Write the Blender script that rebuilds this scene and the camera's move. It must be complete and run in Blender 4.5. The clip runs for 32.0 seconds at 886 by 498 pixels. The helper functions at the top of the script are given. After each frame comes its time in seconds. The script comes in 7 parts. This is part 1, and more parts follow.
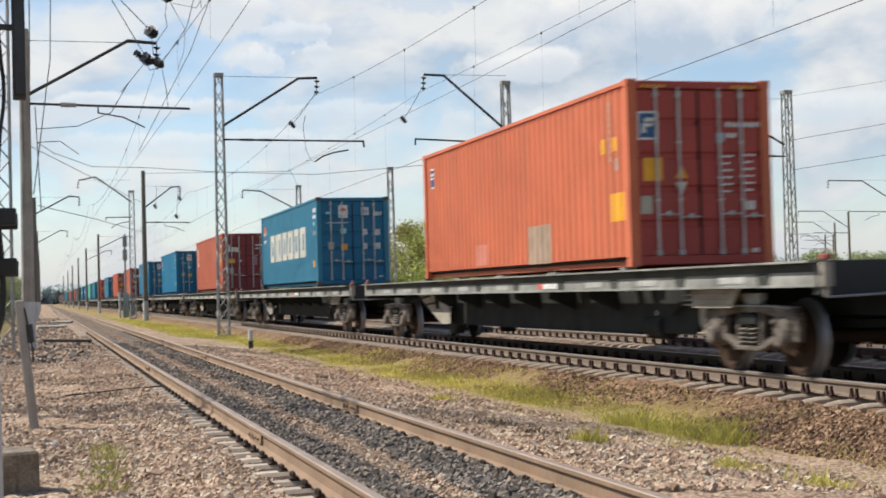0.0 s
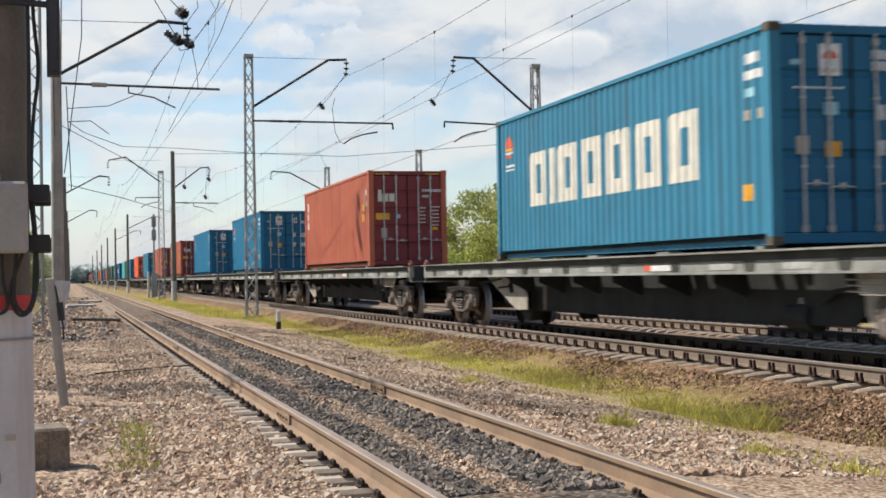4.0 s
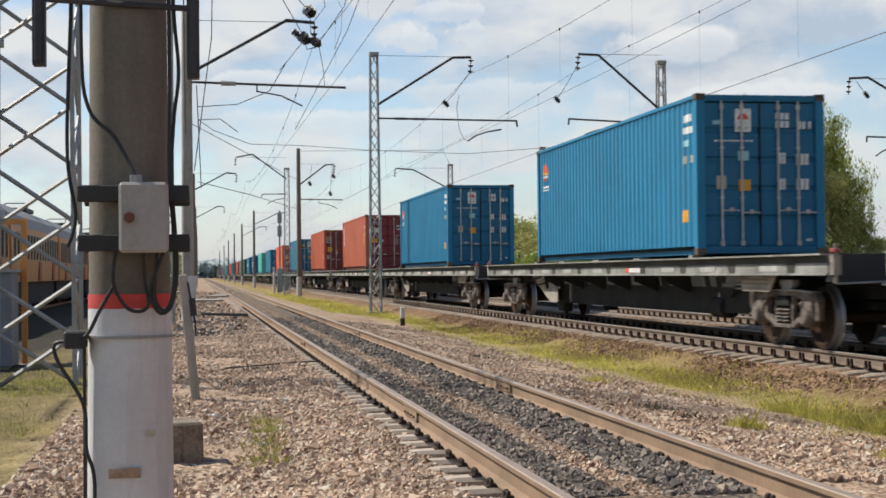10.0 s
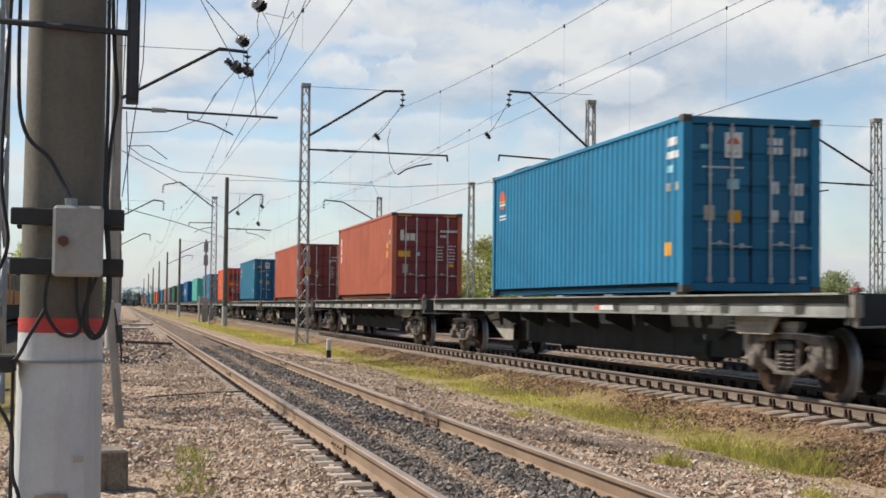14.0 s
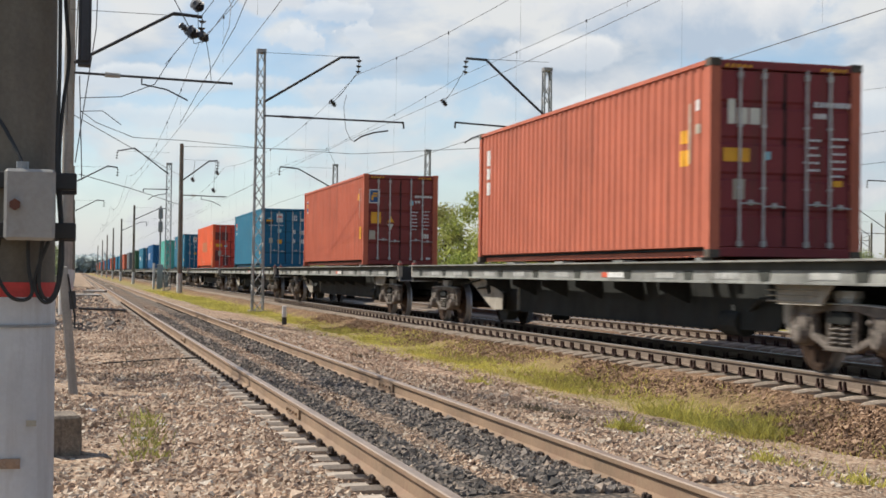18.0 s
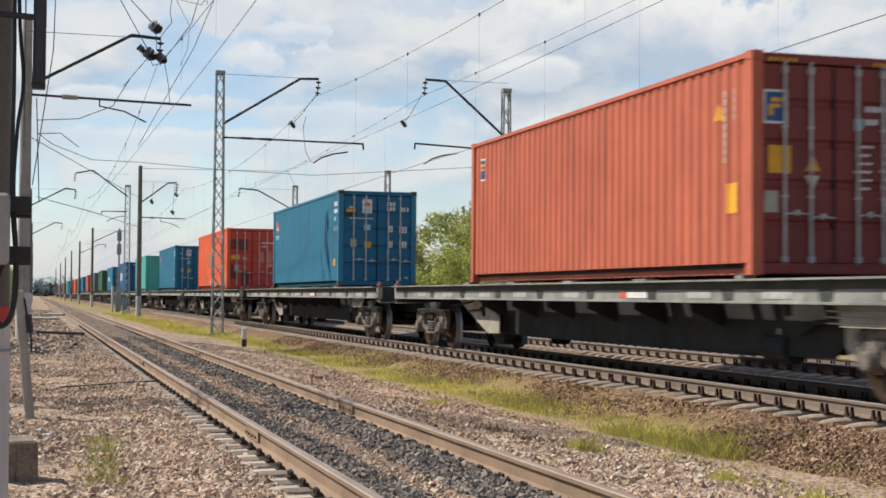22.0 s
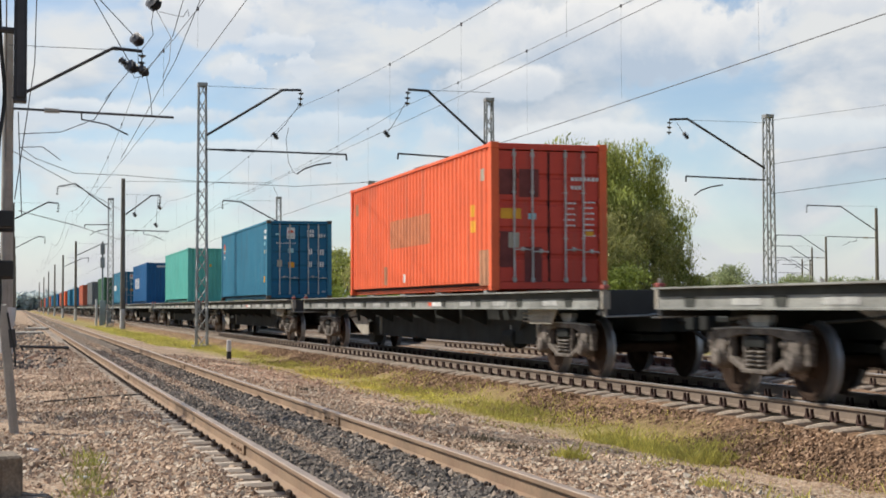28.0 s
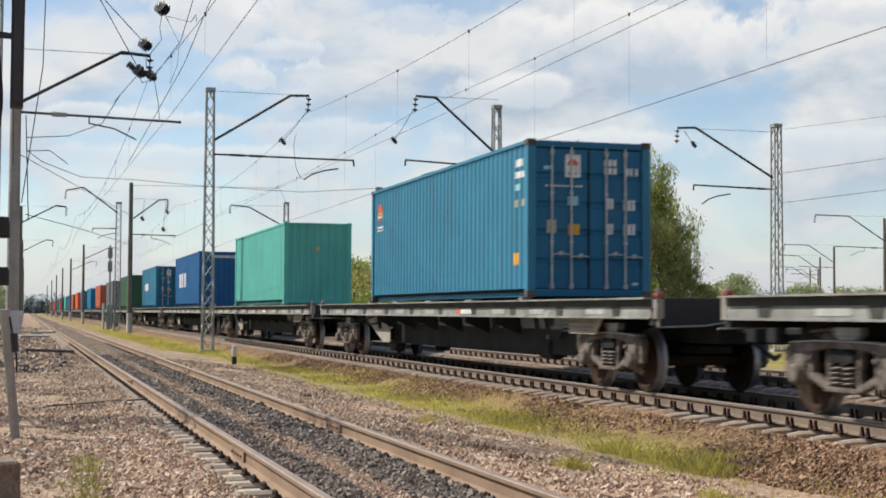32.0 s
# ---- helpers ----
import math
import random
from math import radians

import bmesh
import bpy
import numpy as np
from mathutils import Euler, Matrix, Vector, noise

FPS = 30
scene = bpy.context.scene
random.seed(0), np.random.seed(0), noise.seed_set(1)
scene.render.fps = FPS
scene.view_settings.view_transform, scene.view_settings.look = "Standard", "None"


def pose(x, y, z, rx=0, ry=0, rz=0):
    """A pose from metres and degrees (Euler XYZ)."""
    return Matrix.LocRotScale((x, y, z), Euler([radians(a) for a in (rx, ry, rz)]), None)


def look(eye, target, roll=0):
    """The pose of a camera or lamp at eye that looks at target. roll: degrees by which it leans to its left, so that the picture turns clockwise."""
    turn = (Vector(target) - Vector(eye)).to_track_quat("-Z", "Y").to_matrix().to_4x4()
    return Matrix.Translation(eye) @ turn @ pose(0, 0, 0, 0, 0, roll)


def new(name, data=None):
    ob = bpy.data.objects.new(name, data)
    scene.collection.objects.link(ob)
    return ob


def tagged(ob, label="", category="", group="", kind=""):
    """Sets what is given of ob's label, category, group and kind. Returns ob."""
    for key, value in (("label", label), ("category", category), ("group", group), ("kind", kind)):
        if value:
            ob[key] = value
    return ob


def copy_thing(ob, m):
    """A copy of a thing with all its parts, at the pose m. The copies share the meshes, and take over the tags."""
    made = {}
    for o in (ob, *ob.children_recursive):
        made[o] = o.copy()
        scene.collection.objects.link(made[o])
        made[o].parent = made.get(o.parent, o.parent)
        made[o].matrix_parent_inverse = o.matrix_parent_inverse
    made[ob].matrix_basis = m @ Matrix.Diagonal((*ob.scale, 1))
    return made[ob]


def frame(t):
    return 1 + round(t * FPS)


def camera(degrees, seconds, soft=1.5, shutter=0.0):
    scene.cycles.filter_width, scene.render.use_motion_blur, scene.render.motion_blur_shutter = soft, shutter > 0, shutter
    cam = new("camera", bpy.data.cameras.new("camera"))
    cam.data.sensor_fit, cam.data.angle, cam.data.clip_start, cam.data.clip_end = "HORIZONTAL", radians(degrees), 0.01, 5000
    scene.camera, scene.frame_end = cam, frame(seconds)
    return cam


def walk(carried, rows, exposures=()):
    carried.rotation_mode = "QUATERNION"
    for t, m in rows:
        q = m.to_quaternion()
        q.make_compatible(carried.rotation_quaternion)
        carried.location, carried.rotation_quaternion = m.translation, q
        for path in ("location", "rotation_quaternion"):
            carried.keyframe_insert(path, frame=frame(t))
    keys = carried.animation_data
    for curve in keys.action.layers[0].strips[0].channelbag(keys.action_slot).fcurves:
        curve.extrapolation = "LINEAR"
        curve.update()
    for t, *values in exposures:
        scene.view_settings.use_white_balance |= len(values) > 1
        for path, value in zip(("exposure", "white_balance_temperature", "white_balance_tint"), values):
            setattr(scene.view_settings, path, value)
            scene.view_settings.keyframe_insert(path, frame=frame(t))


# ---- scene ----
cam = camera(34.53, 32.0, soft=1.65, shutter=0.6)
PATH = [
    (0, (-2.818, -0.005, 1.285), (-0.106, 9.615, 1.580), -1.55),
    (0.1, (-2.820, -0.007, 1.284), (-0.138, 9.622, 1.568), -1.60),
    (0.5, (-2.827, -0.015, 1.282), (-0.165, 9.619, 1.586), -1.78),
    (1, (-2.815, -0.018, 1.280), (-0.076, 9.595, 1.577), -1.43),
    (1.5, (-2.823, -0.003, 1.285), (-0.093, 9.614, 1.517), 0.39),
    (2, (-2.833, 0.000, 1.282), (-0.168, 9.636, 1.461), 0.49),
    (2.5, (-2.828, 0.010, 1.280), (-0.174, 9.651, 1.389), 0.75),
    (2.9, (-2.836, 0.009, 1.270), (-0.192, 9.652, 1.412), -0.06),
    (3, (-2.838, 0.009, 1.267), (-0.209, 9.656, 1.417), -0.26),
    (3.1, (-2.838, 0.010, 1.267), (-0.235, 9.664, 1.394), -0.37),
    (3.5, (-2.837, 0.012, 1.269), (-0.267, 9.675, 1.412), -0.80),
    (5.5, (-2.829, 0.015, 1.274), (-0.419, 9.717, 1.521), -0.77),
    (6, (-2.830, 0.006, 1.269), (-0.403, 9.705, 1.487), -0.61),
    (6.5, (-2.829, 0.022, 1.266), (-0.347, 9.708, 1.415), -0.63),
    (6.9, (-2.828, 0.018, 1.264), (-0.359, 9.707, 1.360), -0.74),
    (7, (-2.828, 0.017, 1.264), (-0.382, 9.712, 1.344), -0.77),
    (7.1, (-2.827, 0.018, 1.264), (-0.412, 9.721, 1.328), -0.65),
    (7.5, (-2.823, 0.024, 1.265), (-0.464, 9.741, 1.364), -0.16),
    (8, (-2.817, 0.027, 1.270), (-0.493, 9.751, 1.452), 0.28),
    (8.5, (-2.822, 0.010, 1.282), (-0.553, 9.746, 1.510), 0.63),
    (8.9, (-2.837, 0.028, 1.295), (-0.606, 9.766, 1.747), 1.23),
    (9, (-2.841, 0.032, 1.298), (-0.680, 9.784, 1.786), 1.38),
    (9.1, (-2.846, 0.030, 1.296), (-0.825, 9.814, 1.753), 1.20),
    (9.2, (-2.852, 0.028, 1.295), (-0.930, 9.832, 1.729), 1.02),
    (9.5, (-2.868, 0.021, 1.291), (-1.223, 9.881, 1.566), 0.66),
    (9.9, (-2.884, 0.026, 1.294), (-1.223, 9.885, 1.473), -0.31),
    (10, (-2.888, 0.027, 1.295), (-1.200, 9.882, 1.466), -0.55),
    (10.1, (-2.894, 0.024, 1.295), (-1.183, 9.875, 1.474), -0.47),
    (10.5, (-2.918, 0.012, 1.293), (-1.143, 9.851, 1.503), -0.17),
    (11, (-2.934, 0.015, 1.293), (-1.064, 9.834, 1.604), 0.04),
    (11.5, (-2.934, 0.006, 1.290), (-0.941, 9.794, 1.767), -1.85),
    (11.7, (-2.936, 0.005, 1.290), (-0.860, 9.773, 1.823), -1.38),
    (11.9, (-2.939, 0.004, 1.291), (-0.778, 9.752, 1.847), -0.99),
    (12, (-2.941, 0.003, 1.291), (-0.749, 9.745, 1.835), -0.79),
    (12.1, (-2.940, 0.000, 1.289), (-0.732, 9.740, 1.802), -0.59),
    (12.5, (-2.934, -0.012, 1.283), (-0.735, 9.735, 1.684), 0.21),
    (13, (-2.933, -0.006, 1.280), (-0.785, 9.754, 1.645), 0.72),
    (13.5, (-2.936, 0.000, 1.285), (-0.773, 9.755, 1.694), 0.68),
    (15.5, (-2.939, 0.010, 1.276), (-0.650, 9.737, 1.667), 0.86),
    (16, (-2.937, -0.004, 1.276), (-0.606, 9.714, 1.629), 0.83),
    (16.5, (-2.944, 0.001, 1.266), (-0.564, 9.710, 1.539), 0.77),
    (17, (-2.945, -0.002, 1.265), (-0.510, 9.694, 1.504), 0.46),
    (17.5, (-2.941, -0.001, 1.262), (-0.446, 9.680, 1.476), 0.35),
    (18, (-2.932, -0.013, 1.269), (-0.441, 9.670, 1.454), 0.79),
    (18.5, (-2.927, -0.005, 1.271), (-0.422, 9.674, 1.504), 0.87),
    (19, (-2.928, 0.004, 1.272), (-0.342, 9.660, 1.548), 0.48),
    (19.5, (-2.932, -0.003, 1.275), (-0.306, 9.641, 1.592), 0.91),
    (20, (-2.927, -0.002, 1.273), (-0.279, 9.635, 1.627), 0.67),
    (20.5, (-2.931, -0.004, 1.276), (-0.249, 9.622, 1.664), 0.70),
    (21, (-2.926, -0.002, 1.281), (-0.228, 9.619, 1.672), 0.65),
    (21.5, (-2.923, -0.008, 1.277), (-0.224, 9.615, 1.612), 0.73),
    (22, (-2.918, -0.013, 1.273), (-0.163, 9.594, 1.607), 0.44),
    (22.5, (-2.920, -0.013, 1.272), (-0.184, 9.601, 1.560), 0.51),
    (23, (-2.916, -0.016, 1.271), (-0.174, 9.597, 1.545), 0.37),
    (23.5, (-2.914, -0.010, 1.270), (-0.145, 9.595, 1.525), 0.47),
    (24, (-2.910, -0.015, 1.266), (-0.133, 9.589, 1.509), 0.50),
    (24.5, (-2.918, -0.018, 1.269), (-0.123, 9.580, 1.519), 0.84),
    (25, (-2.916, -0.008, 1.276), (-0.084, 9.578, 1.584), 1.04),
    (25.5, (-2.921, -0.016, 1.270), (-0.076, 9.564, 1.623), 0.75),
    (27.5, (-2.916, -0.020, 1.271), (-0.056, 9.555, 1.627), 0.16),
    (28, (-2.916, -0.010, 1.272), (-0.056, 9.564, 1.674), -0.21),
    (28.3, (-2.914, -0.006, 1.276), (0.022, 9.540, 1.780), -0.14),
    (28.5, (-2.913, -0.004, 1.279), (0.062, 9.528, 1.813), -0.23),
    (29, (-2.906, -0.006, 1.274), (0.076, 9.525, 1.794), -0.15),
    (29.5, (-2.917, -0.020, 1.263), (-0.114, 9.571, 1.672), -0.26),
    (30, (-2.924, -0.022, 1.271), (-0.148, 9.577, 1.655), -0.43),
    (30.5, (-2.907, -0.012, 1.275), (-0.103, 9.576, 1.735), -0.94),
    (30.9, (-2.881, -0.006, 1.287), (-0.026, 9.564, 1.792), -1.20),
    (31, (-2.874, -0.005, 1.290), (-0.038, 9.571, 1.795), -1.26),
    (31.1, (-2.870, -0.002, 1.292), (-0.053, 9.579, 1.801), -1.00),
    (31.5, (-2.852, 0.010, 1.300), (-0.084, 9.605, 1.824), 0.06),
    (31.9, (-2.852, 0.016, 1.293), (-0.049, 9.604, 1.768), 0.24),
    (32, (-2.852, 0.018, 1.291), (-0.045, 9.606, 1.738), 0.28),
]
walk(cam, [(t, look(eye, target, roll)) for t, eye, target, roll in PATH],
     exposures=[(0, 0.39), (3.5, 0.38), (5.5, 0.44), (8, 0.47), (9, 0.50), (9.5, 0.40), (10, 0.28), (13, 0.29), (20, 0.30), (32, 0.31)])

# ---- light ----
SUN_FROM = Vector((-0.565, 0.40, 0.72)).normalized()
world = bpy.data.worlds.new("sky")
scene.world = world
world.use_nodes = True


def link(nt, a, b):
    nt.links.new(a, b)


def node(nt, kind, **values):
    n = nt.nodes.new(kind)
    for key, value in values.items():
        if key == "operation":
            n.operation = value
        else:
            n.inputs[key].default_value = value
    return n


def ramp(nt, source, stops):
    n = nt.nodes.new("ShaderNodeValToRGB")
    els = n.color_ramp.elements
    while len(els) < len(stops):
        els.new(0.5)
    for e, (at, value) in zip(els, stops):
        e.position = at
        e.color = value if isinstance(value, tuple) else (value, value, value, 1)
    link(nt, source, n.inputs[0])
    return n.outputs[0]


def mixed(nt, factor, a, b, blend="MIX"):
    n = nt.nodes.new("ShaderNodeMix")
    n.data_type, n.blend_type = "RGBA", blend
    for socket, value in ((n.inputs[0], factor), (n.inputs[6], a), (n.inputs[7], b)):
        if isinstance(value, bpy.types.NodeSocket):
            link(nt, value, socket)
        else:
            socket.default_value = value if not isinstance(value, tuple) or len(value) == 4 else (*value, 1)
    return n.outputs[2]


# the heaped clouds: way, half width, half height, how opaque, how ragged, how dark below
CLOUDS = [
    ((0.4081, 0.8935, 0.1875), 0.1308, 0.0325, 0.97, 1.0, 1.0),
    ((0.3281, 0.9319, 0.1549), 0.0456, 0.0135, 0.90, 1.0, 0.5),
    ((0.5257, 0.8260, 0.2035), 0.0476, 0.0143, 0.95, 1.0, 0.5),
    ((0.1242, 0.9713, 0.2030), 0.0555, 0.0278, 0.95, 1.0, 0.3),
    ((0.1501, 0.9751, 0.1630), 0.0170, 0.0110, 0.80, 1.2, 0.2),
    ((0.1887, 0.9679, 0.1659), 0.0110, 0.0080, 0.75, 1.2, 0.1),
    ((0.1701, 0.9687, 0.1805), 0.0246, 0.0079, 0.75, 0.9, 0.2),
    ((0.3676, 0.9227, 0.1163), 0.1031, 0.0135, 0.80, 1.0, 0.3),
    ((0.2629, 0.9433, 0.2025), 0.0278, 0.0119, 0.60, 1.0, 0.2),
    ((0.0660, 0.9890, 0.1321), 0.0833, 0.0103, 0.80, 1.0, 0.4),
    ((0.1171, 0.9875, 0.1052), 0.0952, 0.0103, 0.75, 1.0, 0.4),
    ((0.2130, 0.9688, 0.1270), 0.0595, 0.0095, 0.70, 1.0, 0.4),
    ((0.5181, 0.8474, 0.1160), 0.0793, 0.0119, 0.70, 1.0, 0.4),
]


def build_sky():
    nt = world.node_tree
    nt.nodes.clear()
    out = node(nt, "ShaderNodeOutputWorld")
    sky = nt.nodes.new("ShaderNodeTexSky")
    sky.sky_type, sky.sun_disc = "NISHITA", False
    sky.sun_elevation = math.asin(SUN_FROM.z)
    sky.sun_rotation = math.atan2(SUN_FROM.x, SUN_FROM.y)
    sky.air_density, sky.dust_density, sky.ozone_density = 1.0, 0.2, 2.0
    coord = node(nt, "ShaderNodeTexCoord")
    up = node(nt, "ShaderNodeSeparateXYZ")
    link(nt, coord.outputs["Generated"], up.inputs[0])
    heaps = []
    for lift in (0.0, 0.045):
        shape = node(nt, "ShaderNodeMapping")
        shape.inputs["Scale"].default_value = (1, 1, 2.0)
        shape.inputs["Location"].default_value = (2.35, 0.62, 0.35 + lift)
        link(nt, coord.outputs["Generated"], shape.inputs[0])
        n = node(nt, "ShaderNodeTexNoise", Scale=8.0, Detail=9.0, Roughness=0.52, Distortion=0.25)
        link(nt, shape.outputs[0], n.inputs["Vector"])
        heaps.append(n.outputs[0])
    cover = ramp(nt, heaps[0], [(0.38, 0.16), (0.47, 0.42), (0.53, 0.80), (0.61, 0.97)])
    thin = ramp(nt, up.outputs[2], [(0.0, 1.0), (0.22, 0.92), (0.48, 0.15)])
    cover = mixed(nt, 1.0, cover, thin, "MULTIPLY")
    haze = ramp(nt, up.outputs[2], [(0.0, 0.9), (0.03, 0.65), (0.07, 0.2), (0.14, 0.0)])
    cover = mixed(nt, 1.0, cover, haze, "LIGHTEN")
    side = node(nt, "ShaderNodeMath", operation="SUBTRACT")
    link(nt, heaps[0], side.inputs[0])
    link(nt, heaps[1], side.inputs[1])
    lit = node(nt, "ShaderNodeMath", operation="MULTIPLY_ADD")
    link(nt, side.outputs[0], lit.inputs[0])
    lit.inputs[1].default_value, lit.inputs[2].default_value = 2.6, 0.55
    cloud = ramp(nt, lit.outputs[0], [(0.20, (0.58, 0.67, 0.78, 1)), (0.5, (0.82, 0.86, 0.91, 1)), (0.75, (1.0, 1.0, 0.98, 1))])
    cloud = mixed(nt, haze, cloud, (0.69, 0.725, 0.815))
    billow = node(nt, "ShaderNodeTexNoise", Scale=24.0, Detail=8.0, Roughness=0.58)
    link(nt, coord.outputs["Generated"], billow.inputs["Vector"])
    curl = node(nt, "ShaderNodeTexNoise", Scale=75.0, Detail=8.0, Roughness=0.6)
    link(nt, coord.outputs["Generated"], curl.inputs["Vector"])
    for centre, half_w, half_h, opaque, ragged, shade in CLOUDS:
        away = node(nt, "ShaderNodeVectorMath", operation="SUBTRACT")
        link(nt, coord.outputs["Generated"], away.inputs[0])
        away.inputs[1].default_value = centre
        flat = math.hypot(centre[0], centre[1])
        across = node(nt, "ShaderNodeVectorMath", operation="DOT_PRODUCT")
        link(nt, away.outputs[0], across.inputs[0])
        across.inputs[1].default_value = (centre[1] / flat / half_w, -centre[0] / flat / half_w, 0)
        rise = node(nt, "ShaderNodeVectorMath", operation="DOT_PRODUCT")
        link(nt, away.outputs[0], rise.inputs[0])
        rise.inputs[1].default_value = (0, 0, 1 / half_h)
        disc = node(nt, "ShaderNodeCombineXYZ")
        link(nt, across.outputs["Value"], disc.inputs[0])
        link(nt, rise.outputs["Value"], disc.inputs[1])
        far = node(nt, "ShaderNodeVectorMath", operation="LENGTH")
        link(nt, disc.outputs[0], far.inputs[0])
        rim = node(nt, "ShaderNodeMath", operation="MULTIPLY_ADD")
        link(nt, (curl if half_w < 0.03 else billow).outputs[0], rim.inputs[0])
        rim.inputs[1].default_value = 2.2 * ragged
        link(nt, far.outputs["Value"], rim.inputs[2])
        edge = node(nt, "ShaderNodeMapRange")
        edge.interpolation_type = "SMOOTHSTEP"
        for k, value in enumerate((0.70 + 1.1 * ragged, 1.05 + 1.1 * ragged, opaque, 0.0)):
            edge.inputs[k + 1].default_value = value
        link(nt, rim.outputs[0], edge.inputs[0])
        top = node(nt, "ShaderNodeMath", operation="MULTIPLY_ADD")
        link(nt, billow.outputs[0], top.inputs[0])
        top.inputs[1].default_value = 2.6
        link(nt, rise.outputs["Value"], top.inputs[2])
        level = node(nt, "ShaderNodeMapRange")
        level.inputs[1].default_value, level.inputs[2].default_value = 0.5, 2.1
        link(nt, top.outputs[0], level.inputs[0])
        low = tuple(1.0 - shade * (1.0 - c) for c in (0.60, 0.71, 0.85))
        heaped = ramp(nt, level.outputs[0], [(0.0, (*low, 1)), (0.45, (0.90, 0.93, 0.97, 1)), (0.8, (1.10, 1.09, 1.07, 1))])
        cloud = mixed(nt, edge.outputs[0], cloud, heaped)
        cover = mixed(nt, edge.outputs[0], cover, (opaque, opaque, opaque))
    clear, cloudy = node(nt, "ShaderNodeBackground", Strength=0.105), node(nt, "ShaderNodeBackground", Strength=0.655)
    link(nt, sky.outputs[0], clear.inputs[0])
    link(nt, cloud, cloudy.inputs[0])
    both = node(nt, "ShaderNodeMixShader")
    link(nt, cover, both.inputs[0])
    link(nt, clear.outputs[0], both.inputs[1])
    link(nt, cloudy.outputs[0], both.inputs[2])
    link(nt, both.outputs[0], out.inputs[0])


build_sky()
sun = new("sun", bpy.data.lights.new("sun", "SUN"))
sun.data.energy, sun.data.angle, sun.data.color = 5.0, radians(1.0), (1.0, 0.93, 0.82)
sun.matrix_world = look(SUN_FROM * 200, (0, 0, 0))
scene.view_settings.exposure = 0.30


# ---- materials ----
def material(name, color, rough=0.7, metal=0.0, vary=0.25, scale=3.0, fine=40.0, bump=0.15, dirt=None, streak=False, random_tint=0.0, island=False, spec=0.5):
    """Base colour varied at two scales, with dirt patches or streaks of a second colour and a fine relief."""
    m = bpy.data.materials.new(name)
    m.use_nodes = True
    nt = m.node_tree
    bsdf = nt.nodes["Principled BSDF"]
    coord = node(nt, "ShaderNodeTexCoord")
    large = node(nt, "ShaderNodeTexNoise", Scale=scale, Detail=5.0, Roughness=0.6)
    small = node(nt, "ShaderNodeTexNoise", Scale=fine, Detail=3.0, Roughness=0.6)
    link(nt, coord.outputs["Object"], large.inputs["Vector"])
    link(nt, coord.outputs["Object"], small.inputs["Vector"])
    dark = tuple(c * (1 - vary) for c in color[:3])
    light = tuple(min(1.0, c * (1 + vary)) for c in color[:3])
    col = mixed(nt, ramp(nt, large.outputs[0], [(0.3, 0.0), (0.7, 1.0)]), dark, light)
    grain = ramp(nt, small.outputs[0], [(0.3, 1 - vary * 0.6), (0.7, 1 + vary * 0.2)])
    col = mixed(nt, 1.0, col, grain, "MULTIPLY")
    if dirt:
        stretch = node(nt, "ShaderNodeMapping")
        stretch.inputs["Scale"].default_value = (2.2, 2.2, 0.16) if streak else (1, 1, 1)
        link(nt, coord.outputs["Object"], stretch.inputs[0])
        spots = node(nt, "ShaderNodeTexNoise", Scale=scale * 1.7, Detail=7.0, Roughness=0.68)
        link(nt, stretch.outputs[0], spots.inputs["Vector"])
        col = mixed(nt, ramp(nt, spots.outputs[0], [(0.52, 0.0), (0.72, 0.75)]), col, dirt)
    if random_tint or island:
        info = node(nt, "ShaderNodeNewGeometry") if island else node(nt, "ShaderNodeObjectInfo")
        pick = info.outputs["Random Per Island"] if island else info.outputs["Random"]
        tint = ramp(nt, pick, [(0.0, 1 - random_tint), (1.0, 1 + random_tint)])
        col = mixed(nt, 1.0, col, tint, "MULTIPLY")
    link(nt, col, bsdf.inputs["Base Color"])
    bsdf.inputs["Roughness"].default_value = rough
    bsdf.inputs["Metallic"].default_value = metal
    bsdf.inputs["Specular IOR Level"].default_value = spec
    if bump:
        b = node(nt, "ShaderNodeBump", Strength=bump, Distance=0.02)
        link(nt, small.outputs[0], b.inputs["Height"])
        link(nt, b.outputs[0], bsdf.inputs["Normal"])
    return m


RUST = (0.16, 0.06, 0.03)
M_OLDCONCRETE = material("dirty_old_concrete", (0.165, 0.145, 0.115), 0.9, vary=0.25, scale=1.2, dirt=(0.11, 0.095, 0.08), streak=True)
M_BLOCK = material("brown_stained_concrete", (0.22, 0.175, 0.13), 0.92, vary=0.45, scale=5, bump=0.6, dirt=(0.075, 0.056, 0.042), streak=True)
M_CONCRETE = material("weathered_concrete", (0.36, 0.33, 0.29), 0.9, vary=0.25, scale=1.5, dirt=(0.16, 0.14, 0.12), streak=True)
M_SLEEPER = material("sleeper_concrete", (0.39, 0.325, 0.26), 0.92, vary=0.3, scale=4, dirt=(0.2, 0.16, 0.12), random_tint=0.15)
M_SLEEPER_BROWN = material("sleeper_concrete_rusty", (0.44, 0.36, 0.28), 0.92, vary=0.35, scale=4, dirt=(0.17, 0.115, 0.08), random_tint=0.15)
M_RAIL = material("rusty_rail", (0.25, 0.168, 0.106), 0.8, metal=0.05, vary=0.25, scale=1.2, dirt=(0.2, 0.11, 0.07))
M_RAILTOP = material("worn_rail_head", (0.31, 0.24, 0.185), 0.5, metal=0.25, vary=0.2, scale=1.5, dirt=(0.24, 0.16, 0.11))
M_RAILGREY = material("brown_grey_rail", (0.17, 0.128, 0.095), 0.8, metal=0.05, vary=0.25, scale=1.2, dirt=(0.13, 0.09, 0.065))
